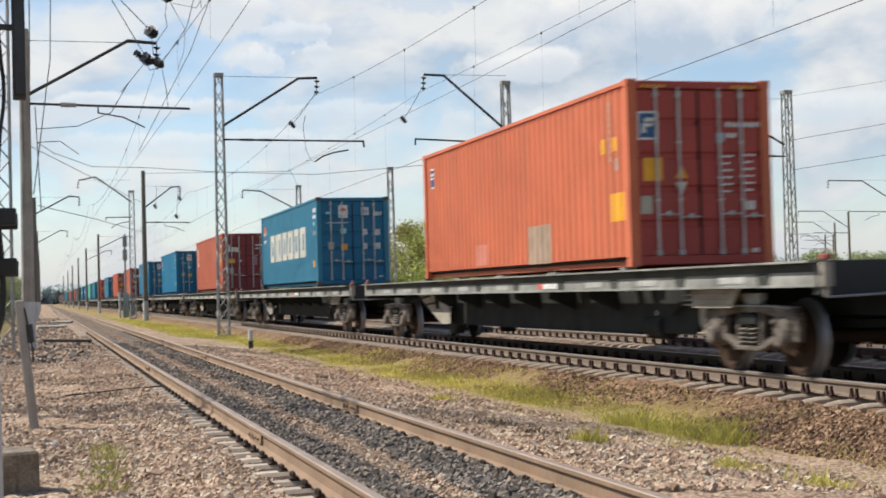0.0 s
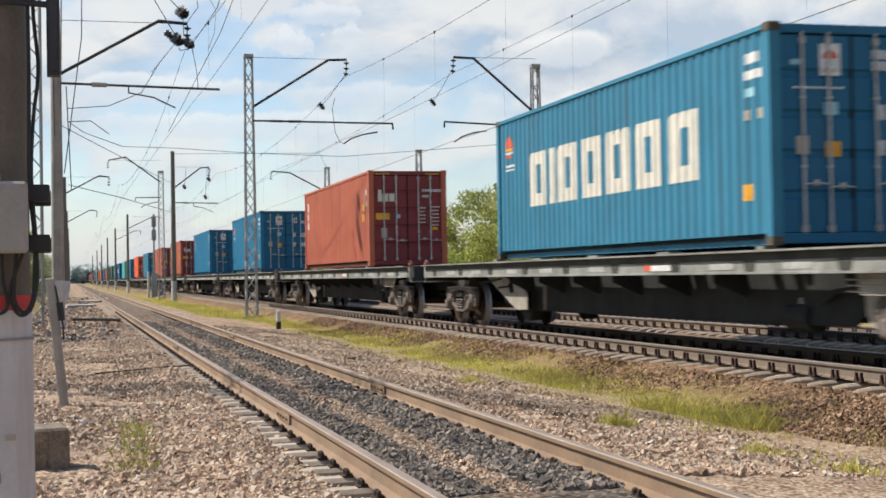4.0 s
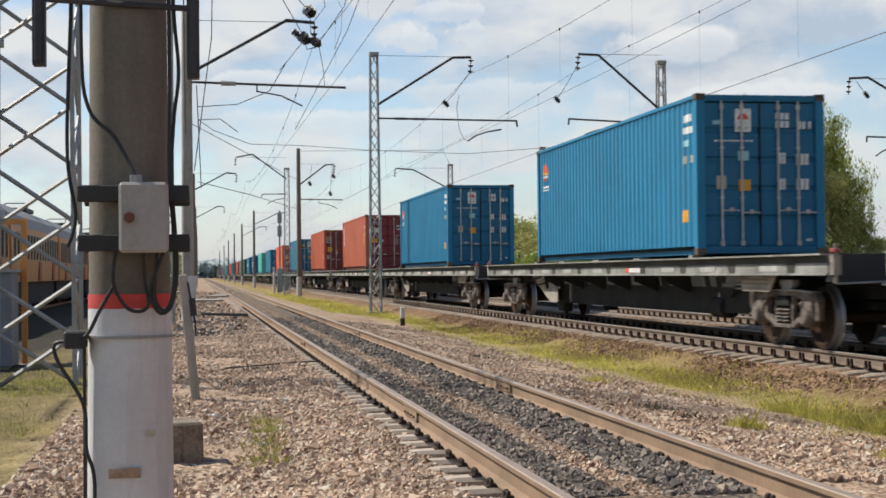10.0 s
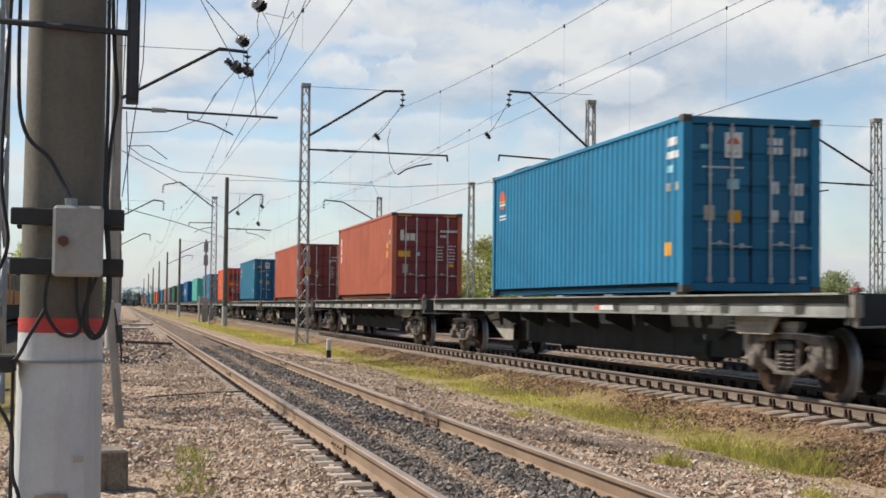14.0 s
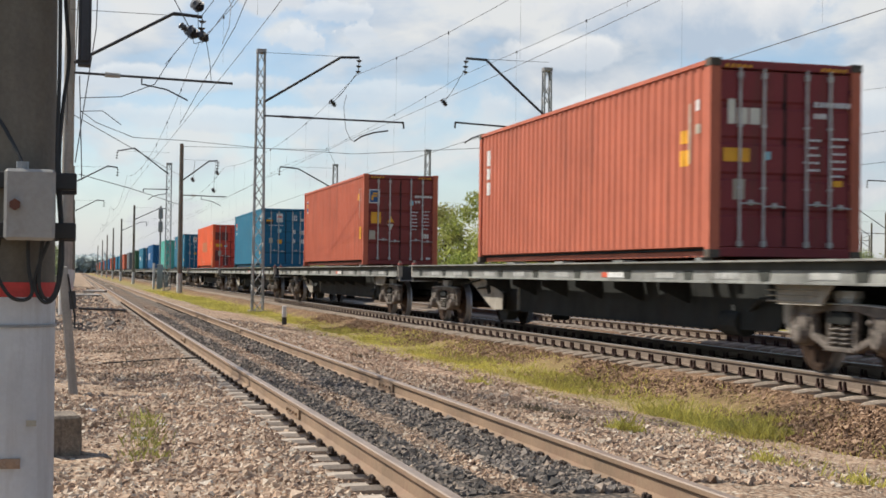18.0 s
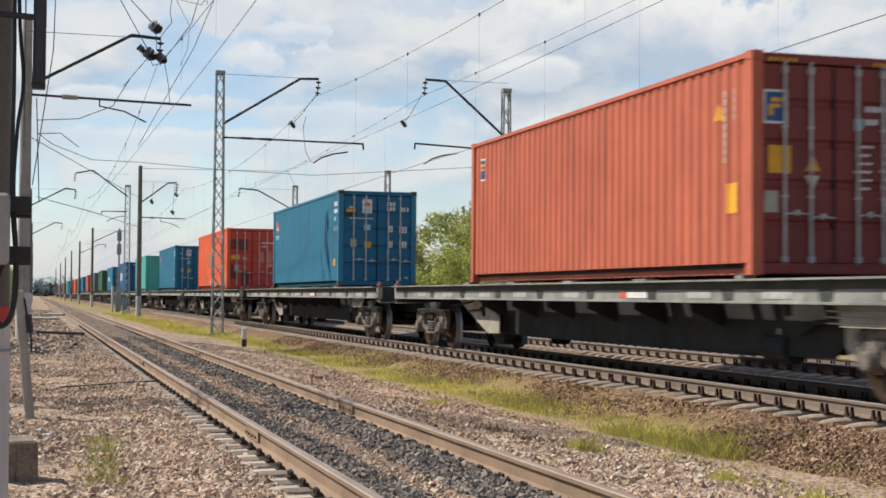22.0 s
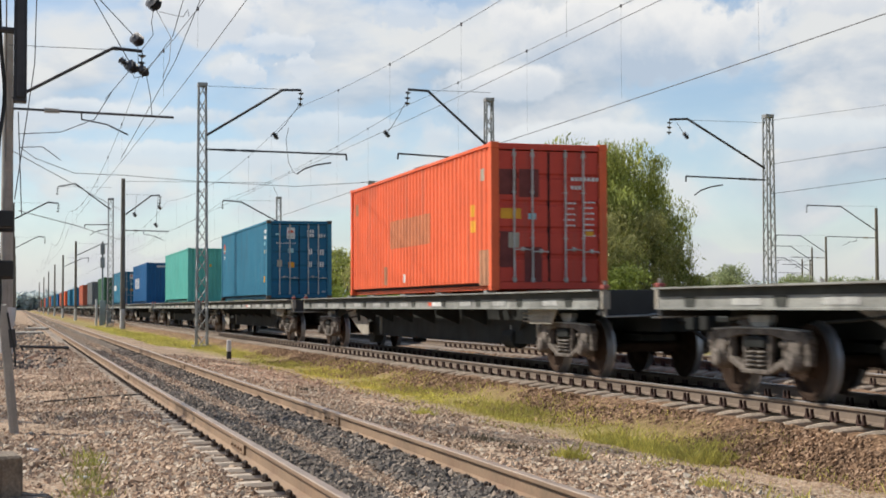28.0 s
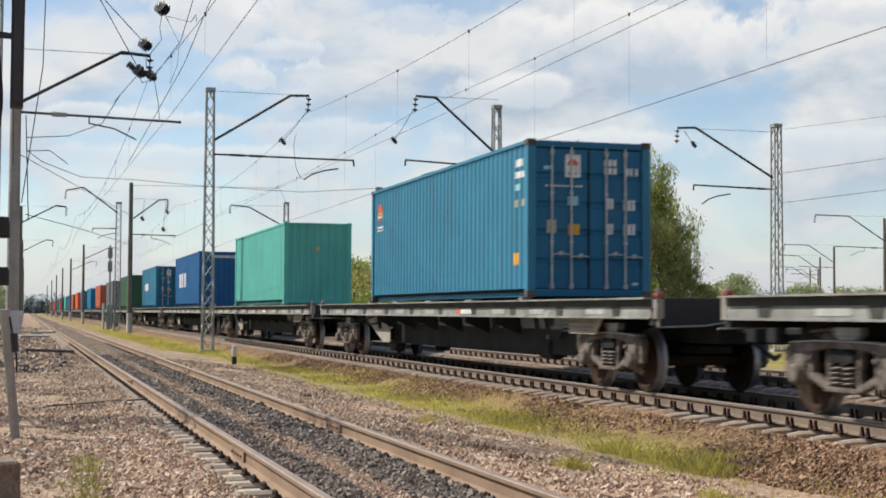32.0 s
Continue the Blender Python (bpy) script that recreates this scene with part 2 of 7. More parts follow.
M_RAILBRIGHT = material("polished_rail_head", (0.27, 0.25, 0.24), 0.4, metal=0.6, vary=0.15, scale=1.5, dirt=(0.3, 0.24, 0.2))
M_CLIPRUST = material("rusty_clip", (0.045, 0.026, 0.021), 0.8, vary=0.35, spec=0.2)
M_CLIP = material("greasy_clip", (0.05, 0.036, 0.028), 0.7, vary=0.3, spec=0.2)
M_STEEL = material("galvanised_steel", (0.30, 0.31, 0.31), 0.6, metal=0.3, vary=0.2, scale=2, dirt=(0.2, 0.15, 0.12))
M_DARKSTEEL = material("dark_steel", (0.05, 0.05, 0.055), 0.6, metal=0.3, vary=0.25)
M_RUSTY = material("rusted_steel", (0.15, 0.06, 0.04), 0.85, vary=0.35, scale=4, dirt=(0.06, 0.03, 0.02))
M_INSUL = material("insulator_glaze", (0.05, 0.046, 0.046), 0.35, vary=0.2, spec=0.5)
M_WIRE = material("weathered_wire", (0.11, 0.11, 0.115), 0.6, metal=0.3, vary=0.15)
M_BLACK = material("black_rubber", (0.02, 0.02, 0.02), 0.6, vary=0.2)
M_WHITEPAINT = material("whitewash", (0.57, 0.575, 0.575), 0.85, vary=0.1, scale=2, dirt=(0.42, 0.40, 0.38), streak=True)
M_REDPAINT = material("faded_red_paint", (0.55, 0.06, 0.05), 0.75, vary=0.2, scale=4, dirt=(0.35, 0.06, 0.05))
M_STENCIL = material("faded_stencil", (0.36, 0.24, 0.16), 0.85, vary=0.3, scale=9, dirt=(0.5, 0.47, 0.43))
M_BOXGREY = material("box_paint", (0.34, 0.325, 0.30), 0.7, vary=0.12, scale=3, dirt=(0.25, 0.22, 0.19))
M_SILL = material("wagon_sill_paint", (0.27, 0.272, 0.25), 0.75, vary=0.35, scale=1.1, dirt=(0.085, 0.08, 0.072), spec=0.25)
M_STRIP = material("worn_reflector", (0.42, 0.42, 0.40), 0.7, vary=0.3, scale=5, dirt=(0.22, 0.21, 0.2))
# dark colour of the stake pockets and of the shadow painted on the sill
M_SILLDARK = material("sill_shade_and_dark_pockets", (0.058, 0.061, 0.053), 0.75, vary=0.4, scale=1.4, dirt=(0.03, 0.028, 0.026), spec=0.25)
M_WAGON = material("wagon_underframe", (0.026, 0.028, 0.027), 0.8, vary=0.35, scale=1.3, dirt=(0.034, 0.030, 0.026), spec=0.12)
M_SPRING = material("spring_steel", (0.17, 0.15, 0.13), 0.7, vary=0.3, scale=6, dirt=(0.03, 0.026, 0.022))
M_BOGIE = material("bogie_casting", (0.175, 0.15, 0.13), 0.85, vary=0.6, scale=6, dirt=(0.03, 0.026, 0.022), spec=0.15)
M_WHEEL = material("wheel_disc", (0.05, 0.032, 0.023), 0.85, vary=0.3, scale=3, dirt=(0.03, 0.022, 0.018), spec=0.08)
M_TREAD = material("wheel_tread", (0.30, 0.31, 0.33), 0.5, metal=0.8, vary=0.15)
M_CAPRED = material("faded_red_cap", (0.32, 0.07, 0.06), 0.8, vary=0.3, scale=6, dirt=(0.2, 0.14, 0.11))
M_PLATEGREY = material("pale_brace_paint", (0.34, 0.31, 0.26), 0.75, vary=0.25, scale=2.5, dirt=(0.11, 0.095, 0.08), spec=0.2)
M_MARK = material("marking_white", (0.72, 0.72, 0.70), 0.6, vary=0.12, scale=6, dirt=(0.45, 0.43, 0.40))
M_MARKRED = material("marking_red", (0.66, 0.11, 0.05), 0.6, vary=0.15)
M_YELLOW = material("marking_yellow", (0.75, 0.36, 0.02), 0.6, vary=0.12)
M_CREAM = material("marking_grey", (0.42, 0.38, 0.30), 0.7, vary=0.15)
M_CYAN = material("marking_pale_blue", (0.30, 0.55, 0.62), 0.6, vary=0.1)
M_LOCKBAR = material("locking_bar_zinc", (0.50, 0.49, 0.46), 0.6, metal=0.2, vary=0.2, dirt=(0.26, 0.22, 0.19))
M_BARK = material("bark", (0.10, 0.08, 0.06), 0.95, vary=0.4, scale=6)


def leaf_material(name, color, vary, through_light=0.32):
    m = bpy.data.materials.new(name)
    m.use_nodes = True
    nt = m.node_tree
    bsdf = nt.nodes["Principled BSDF"]
    geo = node(nt, "ShaderNodeNewGeometry")
    pick = ramp(nt, geo.outputs["Random Per Island"], [(0.0, tuple(c * (1 - vary) for c in color) + (1,)), (0.6, color + (1,)), (1.0, tuple(min(1, c * (1 + vary)) for c in color) + (1,))])
    coord = node(nt, "ShaderNodeTexCoord")
    large = node(nt, "ShaderNodeTexNoise", Scale=0.35, Detail=3.0)
    link(nt, coord.outputs["Object"], large.inputs["Vector"])
    col = mixed(nt, 1.0, pick, ramp(nt, large.outputs[0], [(0.35, 0.7), (0.65, 1.25)]), "MULTIPLY")
    link(nt, col, bsdf.inputs["Base Color"])
    bsdf.inputs["Roughness"].default_value = 0.65
    thin, both = node(nt, "ShaderNodeBsdfTranslucent"), node(nt, "ShaderNodeMixShader")
    link(nt, col, thin.inputs[0])
    both.inputs[0].default_value = through_light
    link(nt, bsdf.outputs[0], both.inputs[1])
    link(nt, thin.outputs[0], both.inputs[2])
    link(nt, both.outputs[0], nt.nodes["Material Output"].inputs[0])
    return m


M_LEAF = leaf_material("willow_leaves", (0.35, 0.38, 0.10), 0.4, 0.4)
M_LEAF_BROWN = leaf_material("budding_shrub", (0.37, 0.36, 0.135), 0.35, 0.4)
M_LEAF_YOUNG = leaf_material("young_leaves", (0.26, 0.32, 0.06), 0.35)
# greyer green, with some distance haze in the colour
M_LEAF_FAR = leaf_material("haze_toned_far_leaves", (0.31, 0.35, 0.18), 0.3, 0.5)
M_GRASS = leaf_material("spring_grass", (0.56, 0.51, 0.13), 0.4, 0.5)


def stone_material(name, stops, rough=0.95):
    """Loose stones, each with its own tint."""
    m = bpy.data.materials.new(name)
    m.use_nodes = True
    nt = m.node_tree
    bsdf = nt.nodes["Principled BSDF"]
    geo = node(nt, "ShaderNodeNewGeometry")
    coord = node(nt, "ShaderNodeTexCoord")
    grain = node(nt, "ShaderNodeTexNoise", Scale=60.0, Detail=3.0)
    link(nt, coord.outputs["Object"], grain.inputs["Vector"])
    patches = node(nt, "ShaderNodeTexNoise", Scale=0.9, Detail=4.0)
    link(nt, coord.outputs["Object"], patches.inputs["Vector"])
    col = ramp(nt, geo.outputs["Random Per Island"], stops)
    col = mixed(nt, 1.0, col, ramp(nt, grain.outputs[0], [(0.3, 0.75), (0.7, 1.15)]), "MULTIPLY")
    col = mixed(nt, 1.0, col, ramp(nt, patches.outputs[0], [(0.35, 0.78), (0.62, 1.1)]), "MULTIPLY")
    link(nt, col, bsdf.inputs["Base Color"])
    bsdf.inputs["Roughness"].default_value = rough
    bsdf.inputs["Specular IOR Level"].default_value = 0.15
    return m


PINK_STOPS = [(0.0, (0.20, 0.135, 0.095, 1)), (0.2, (0.37, 0.255, 0.178, 1)), (0.55, (0.49, 0.358, 0.255, 1)), (0.85, (0.535, 0.425, 0.32, 1)), (1.0, (0.60, 0.52, 0.42, 1))]
DARK_STOPS = [(0.0, (0.07, 0.064, 0.058, 1)), (0.4, (0.16, 0.142, 0.125, 1)), (0.8, (0.28, 0.235, 0.195, 1)), (1.0, (0.40, 0.32, 0.25, 1))]
BROWN_STOPS = [(0.0, (0.11, 0.068, 0.042, 1)), (0.5, (0.26, 0.162, 0.10, 1)), (1.0, (0.44, 0.30, 0.20, 1))]
M_STONE_PINK = stone_material("pink_ballast", PINK_STOPS)
M_STONE_DARK = stone_material("oily_ballast", DARK_STOPS)
M_STONE_BROWN = stone_material("rusty_ballast", BROWN_STOPS)


def ground_material():
    """Ballast, oily ballast, grass and rusty ballast in strips along the tracks, with ragged borders."""
    m = bpy.data.materials.new("trackside_ground")
    m.use_nodes = True
    nt = m.node_tree
    bsdf = nt.nodes["Principled BSDF"]
    coord = node(nt, "ShaderNodeTexCoord")
    cells = node(nt, "ShaderNodeTexVoronoi", Scale=26.0, Randomness=1.0)
    link(nt, coord.outputs["Object"], cells.inputs["Vector"])
    pick = node(nt, "ShaderNodeSeparateColor")
    link(nt, cells.outputs["Color"], pick.inputs[0])
    edge = ramp(nt, cells.outputs["Distance"], [(0.3, 1.0), (0.8, 0.5)])
    wob = node(nt, "ShaderNodeTexNoise", Scale=0.8, Detail=6.0, Roughness=0.7)
    link(nt, coord.outputs["Object"], wob.inputs["Vector"])
    xyz = node(nt, "ShaderNodeSeparateXYZ")
    link(nt, coord.outputs["Object"], xyz.inputs[0])
    shift = node(nt, "ShaderNodeMath", operation="MULTIPLY_ADD")
    link(nt, wob.outputs[0], shift.inputs[0])
    shift.inputs[1].default_value = 1.6
    link(nt, xyz.outputs[0], shift.inputs[2])          # x + 1.6 * noise, noise about 0.5

    widen = node(nt, "ShaderNodeMapRange")
    widen.inputs[1].default_value, widen.inputs[2].default_value, widen.inputs[4].default_value = 45.0, 80.0, 1.7
    link(nt, xyz.outputs[1], widen.inputs[0])
    wider = node(nt, "ShaderNodeMath", operation="ADD")
    link(nt, shift.outputs[0], wider.inputs[0])
    link(nt, widen.outputs[0], wider.inputs[1])

    def band(lo, hi, soft, lower=shift):
        a = node(nt, "ShaderNodeMapRange")
        a.inputs[1].default_value, a.inputs[2].default_value = lo + 0.8 - soft, lo + 0.8 + soft
        link(nt, lower.outputs[0], a.inputs[0])
        b = node(nt, "ShaderNodeMapRange")
        b.inputs[1].default_value, b.inputs[2].default_value = hi + 0.8 - soft, hi + 0.8 + soft
        b.inputs[3].default_value, b.inputs[4].default_value = 1, 0
        link(nt, shift.outputs[0], b.inputs[0])
        p = node(nt, "ShaderNodeMath", operation="MULTIPLY")
        link(nt, a.outputs[0], p.inputs[0])
        link(nt, b.outputs[0], p.inputs[1])
        return p.outputs[0]

    pink, dark, brown = (ramp(nt, pick.outputs[0], s) for s in (PINK_STOPS, DARK_STOPS, BROWN_STOPS))
    tufts = node(nt, "ShaderNodeTexNoise", Scale=5.0, Detail=8.0, Roughness=0.75)
    link(nt, coord.outputs["Object"], tufts.inputs["Vector"])
    grass = ramp(nt, tufts.outputs[0], [(0.3, (0.17, 0.11, 0.065, 1)), (0.5, (0.27, 0.23, 0.07, 1)), (0.7, (0.33, 0.27, 0.12, 1))])
    col = mixed(nt, band(-0.85, 0.9, 0.2), pink, dark)
    col = mixed(nt, band(4.5, 14.0, 0.3), col, brown)
    # oily bed under the train, painted near black to include the train's shadow
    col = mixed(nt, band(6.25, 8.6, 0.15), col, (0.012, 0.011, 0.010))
    col = mixed(nt, band(-0.2, 0.2, 0.2), col, mixed(nt, 0.6, dark, brown))
    stones = mixed(nt, 1.0, mixed(nt, 1.0, col, edge, "MULTIPLY"), (0.94, 0.915, 0.885), "MULTIPLY")
    verge = band(4.0, 5.1, 0.35, wider)
    field = node(nt, "ShaderNodeMath", operation="MAXIMUM")
    link(nt, band(-400, -4.4, 0.4), field.inputs[0])
    link(nt, band(14.5, 900, 0.6), field.inputs[1])
    both = node(nt, "ShaderNodeMath", operation="MAXIMUM")
    link(nt, field.outputs[0], both.inputs[1])
    near_end = node(nt, "ShaderNodeMapRange")
    near_end.inputs[1].default_value, near_end.inputs[2].default_value, near_end.inputs[4].default_value = 13.5, 17.0, 0.8
    link(nt, xyz.outputs[1], near_end.inputs[0])
    strip = node(nt, "ShaderNodeMath", operation="MULTIPLY")
    link(nt, verge, strip.inputs[0])
    link(nt, near_end.outputs[0], strip.inputs[1])
    link(nt, strip.outputs[0], both.inputs[0])
    col = mixed(nt, both.outputs[0], stones, grass)
    dry = ramp(nt, tufts.outputs[0], [(0.3, (0.10, 0.07, 0.04, 1)), (0.5, (0.17, 0.135, 0.06, 1)), (0.7, (0.23, 0.18, 0.09, 1))])
    col = mixed(nt, band(-400, -4.4, 0.4), col, dry)
    # dark side-track bed, with the shade below the railcars painted into it
    col = mixed(nt, band(-14.0, -5.9, 0.5), col, (0.045, 0.040, 0.030))
    patches = node(nt, "ShaderNodeTexNoise", Scale=0.5, Detail=5.0)
    link(nt, coord.outputs["Object"], patches.inputs["Vector"])
    col = mixed(nt, 1.0, col, ramp(nt, patches.outputs[0], [(0.35, 0.8), (0.65, 1.12)]), "MULTIPLY")
    link(nt, col, bsdf.inputs["Base Color"])
    bsdf.inputs["Roughness"].default_value = 0.95
    bsdf.inputs["Specular IOR Level"].default_value = 0.1
    b = node(nt, "ShaderNodeBump", Strength=0.6, Distance=0.03)
    link(nt, edge, b.inputs["Height"])
    link(nt, b.outputs[0], bsdf.inputs["Normal"])
    return m


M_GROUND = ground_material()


# ---- mesh helpers ----
def box(bm, x0, x1, y0, y1, z0, z1, turn=None):
    m = Matrix.Translation(((x0 + x1) / 2, (y0 + y1) / 2, (z0 + z1) / 2)) @ Matrix.Diagonal((x1 - x0, y1 - y0, z1 - z0, 1))
    return bmesh.ops.create_cube(bm, size=1, matrix=(turn @ m) if turn else m)["verts"]


def rod(bm, a, b, r, n=8, r2=None):
    a, b = Vector(a), Vector(b)
    d = b - a
    m = Matrix.Translation((a + b) / 2) @ d.to_track_quat("Z", "Y").to_matrix().to_4x4()
    bmesh.ops.create_cone(bm, cap_ends=True, segments=n, radius1=r, radius2=r if r2 is None else r2, depth=d.length, matrix=m)


def tube(bm, points, r, n=6):
    """One unbroken bar swept along points, its rings turned from bend to bend."""
    pts = [Vector(p) for p in points]
    pts = [pts[0]] + [b for a, b in zip(pts, pts[1:]) if (b - a).length > 1e-6]
    dirs = [(b - a).normalized() for a, b in zip(pts, pts[1:])]
    side = dirs[0].orthogonal().normalized()
    rings = []
    for k, p in enumerate(pts):
        d0, d1 = dirs[max(0, k - 1)], dirs[min(k, len(dirs) - 1)]
        if k:
            side = (side - d0 * side.dot(d0)).normalized()
        mid = d0 + d1
        mid = mid.normalized() if mid.length > 1e-3 else d0
        up = d0.cross(side)
        ring = []
        for i in range(n):
            a = 2 * math.pi * i / n
            o = (side * math.cos(a) + up * math.sin(a)) * r
            o -= d0 * max(-2.5 * r, min(2.5 * r, o.dot(mid) / max(0.3, d0.dot(mid))))
            ring.append(bm.verts.new(p + o))
        rings.append(ring)
        side = d0.rotation_difference(d1) @ side
    made = [bm.faces.new(rings[0]), bm.faces.new(rings[-1])]
    for a, b in zip(rings, rings[1:]):
        for i in range(n):
            made.append(bm.faces.new((a[i], a[(i + 1) % n], b[(i + 1) % n], b[i])))
    bmesh.ops.recalc_face_normals(bm, faces=made)


def prism(bm, outline, x0, x1):
    """A plate whose outline lies in the y-z plane, between x0 and x1."""
    front = [bm.verts.new((x0, y, z)) for y, z in outline]
    back = [bm.verts.new((x1, y, z)) for y, z in outline]
    bm.faces.new(front)
    bm.faces.new(back[::-1])
    n = len(outline)
    for i in range(n):
        bm.faces.new((front[i], back[i], back[(i + 1) % n], front[(i + 1) % n]))
    bmesh.ops.recalc_face_normals(bm, faces=bm.faces[:])


def lathe(bm, profile, n=28, axis="X"):
    """A turned body: rows of (place along the axis, radius)."""
    rings = []
    for at, r in profile:
        ring = []
        for i in range(n):
            c, s = math.cos(2 * math.pi * i / n) * r, math.sin(2 * math.pi * i / n) * r
            ring.append(bm.verts.new((at, c, s) if axis == "X" else (c, s, at)))
        rings.append(ring)
    for a, b in zip(rings, rings[1:]):
        for i in range(n):
            bm.faces.new((a[i], a[(i + 1) % n], b[(i + 1) % n], b[i]))
    bm.faces.new(rings[0][::-1])
    bm.faces.new(rings[-1])
    bmesh.ops.recalc_face_normals(bm, faces=bm.faces[:])


def mesh_of(name, bm, mat, bevel=0.0):
    if bevel:
        sharp = [e for e in bm.edges if len(e.link_faces) == 2 and e.calc_face_angle(0) > 0.7]
        bmesh.ops.bevel(bm, geom=sharp, offset=bevel, segments=1, affect="EDGES", clamp_overlap=True)
    me = bpy.data.meshes.new(name)
    bm.to_mesh(me)
    bm.free()
    for one in mat if isinstance(mat, (list, tuple)) else [mat]:
        me.materials.append(one)
    return me


def part(name, bm, mat, parent=None, label="", bevel=0.0, at=None, smooth=False):
    me = bm if isinstance(bm, bpy.types.Mesh) else mesh_of(name, bm, mat, bevel)
    if smooth:
        me.shade_smooth()
        me.set_sharp_from_angle(angle=radians(35))
    ob = new(name, me)
    ob.parent = parent
    if at is not None:
        ob.matrix_basis = at
    return tagged(ob, label)


def thing(name, label, category, group="", at=None, kind=""):
    ob = new(name)
    ob.empty_display_size = 0.3
    if at is not None:
        ob.matrix_basis = at
    return tagged(ob, label, category, group, kind)


# ---- ground ----
XS = (-900, -60, -9.0, -6.2, -4.5, -2.2, -1.50, -1.22, -0.92, -0.72, 0.7, 0.9, 1.5, 2.4, 3.4, 4.4, 5.0, 5.50, 5.72, 6.38, 6.46, 7.75, 7.83, 8.4, 9.5, 10.4, 13.5, 15.5, 18.0, 60, 900)
ZS = (-0.6, -0.5, -0.40, -0.32, -0.25, -0.235, -0.185, -0.205, -0.262, -0.175, -0.175, -0.22, -0.20, -0.28, -0.40, -0.44, -0.38, -0.20, -0.155, -0.155, -0.072, -0.072, -0.15, -0.15, -0.18, -0.165, -0.165, -0.4, -0.5, -0.6, -0.6)


def height(x):
    return np.interp(x, XS, ZS)


def build_ground():
    xs = np.unique(np.concatenate([np.array(XS), np.linspace(-9, 16, 140)]))
    ys = np.concatenate([np.linspace(-1500, -60, 8), np.linspace(-40, 6, 12), np.linspace(6.3, 45, 150), np.geomspace(46, 4000, 60)])
    gx, gy = np.meshgrid(xs, ys)
    rng = np.random.default_rng(3)
    gz = height(gx) + rng.normal(0, 0.012, gx.shape) * (np.abs(gx) < 40) + 0.035 * np.sin(gx * 1.7 + 0.6 * np.sin(gy * 0.7)) * np.sin(gy * 0.9 + gx) * ((gx < -2) | (gx > 1.6)) * (np.abs(gx) < 20)
    verts = np.stack([gx, gy, gz], -1).reshape(-1, 3)
    nx, ny = len(xs), len(ys)
    i = (np.arange(ny - 1)[:, None] * nx + np.arange(nx - 1)[None]).ravel()
    faces = np.stack([i, i + 1, i + nx + 1, i + nx], -1)
    me = bpy.data.meshes.new("ground")
    me.from_pydata(verts.tolist(), [], faces.tolist())
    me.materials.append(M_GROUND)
    me.shade_smooth()
    return tagged(new("ground", me), "trackside ground of pink ballast, oily stones and yellow-green grass", "ground", kind="structure")


ground = build_ground()


# ---- tracks ----
RAIL = [(-0.075, -0.18), (0.075, -0.18), (0.075, -0.168), (0.012, -0.145), (0.010, -0.05), (0.036, -0.038), (0.0375, -0.008), (0.030, 0.0), (-0.030, 0.0), (-0.0375, -0.008), (-0.036, -0.038), (-0.010, -0.05), (-0.012, -0.145), (-0.075, -0.168)]


def rail_mesh(y0, y1, steps, top=None, side=None):
    bm = bmesh.new()
    rows = [[bm.verts.new((x, y0 + (y1 - y0) * k / steps, z)) for x, z in RAIL] for k in range(steps + 1)]
    n = len(RAIL)
    for a, b in zip(rows, rows[1:]):
        for i in range(n):
            f = bm.faces.new((a[i], a[(i + 1) % n], b[(i + 1) % n], b[i]))
            f.material_index = 1 if i in (6, 7, 8) else 0
    bmesh.ops.recalc_face_normals(bm, faces=bm.faces[:])
    return mesh_of("rail", bm, (side or M_RAIL, top or M_RAILTOP))


def sleeper_mesh(mat, slim=1.0):
    """Concrete sleeper: high at the rail seats, with a lower waist and chamfered top edges."""
    bm = bmesh.new()
    rows = []
    for x, top, w in ((-1.35, -0.25, 0.085), (-1.27, -0.215, 0.11), (-1.1, -0.188, 0.128), (-0.62, -0.182, 0.135), (-0.35, -0.215, 0.12), (0.35, -0.215, 0.12), (0.62, -0.182, 0.135), (1.1, -0.188, 0.128), (1.27, -0.215, 0.11), (1.35, -0.25, 0.085)):
        w *= slim
        rows.append([bm.verts.new((x, y, z)) for y, z in ((-w, -0.36), (-w, top - 0.03), (-w + 0.03, top), (w - 0.03, top), (w, top - 0.03), (w, -0.36))])
    for a, b in zip(rows, rows[1:]):
        for i in range(5):
            bm.faces.new((a[i], b[i], b[i + 1], a[i + 1]))
    bm.faces.new(rows[0])
    bm.faces.new(rows[-1][::-1])
    bmesh.ops.recalc_face_normals(bm, faces=bm.faces[:])
    return mesh_of("sleeper", bm, mat)


def clip_mesh(tall):
    """Two bolted clips on a base plate, one on each side of the rail foot."""
    bm = bmesh.new()
    box(bm, -0.15, 0.15, -0.07, 0.07, -0.186, -0.172)
    for s in (-1, 1):
        if tall:
            for k in (-0.045, 0.045):
                prism(bm, [(k * 1.2 - 0.036, -0.17), (k * 1.2 + 0.036, -0.17), (k * 1.2 + 0.014, -0.115), (k * 1.2 + 0.008, -0.065), (k * 1.2 - 0.008, -0.065), (k * 1.2 - 0.014, -0.115)], s * 0.125 - 0.018, s * 0.125 + 0.018)
        else:
            box(bm, s * 0.1 - 0.024, s * 0.1 + 0.024, -0.04, 0.04, -0.172, -0.16)
            for k, r in ((0.03, 0.024), (-0.045, 0.018)):
                rod(bm, (s * 0.115, k, -0.165), (s * 0.115, k, -0.135), r, 9, r * 0.95)
                rod(bm, (s * 0.115, k, -0.135), (s * 0.115, k, -0.125), r * 0.95, 9, r * 0.5)
    return mesh_of("rail_clip", bm, M_CLIPRUST if tall else M_CLIP)


CLIP, CLIP_TALL = clip_mesh(False), clip_mesh(True)


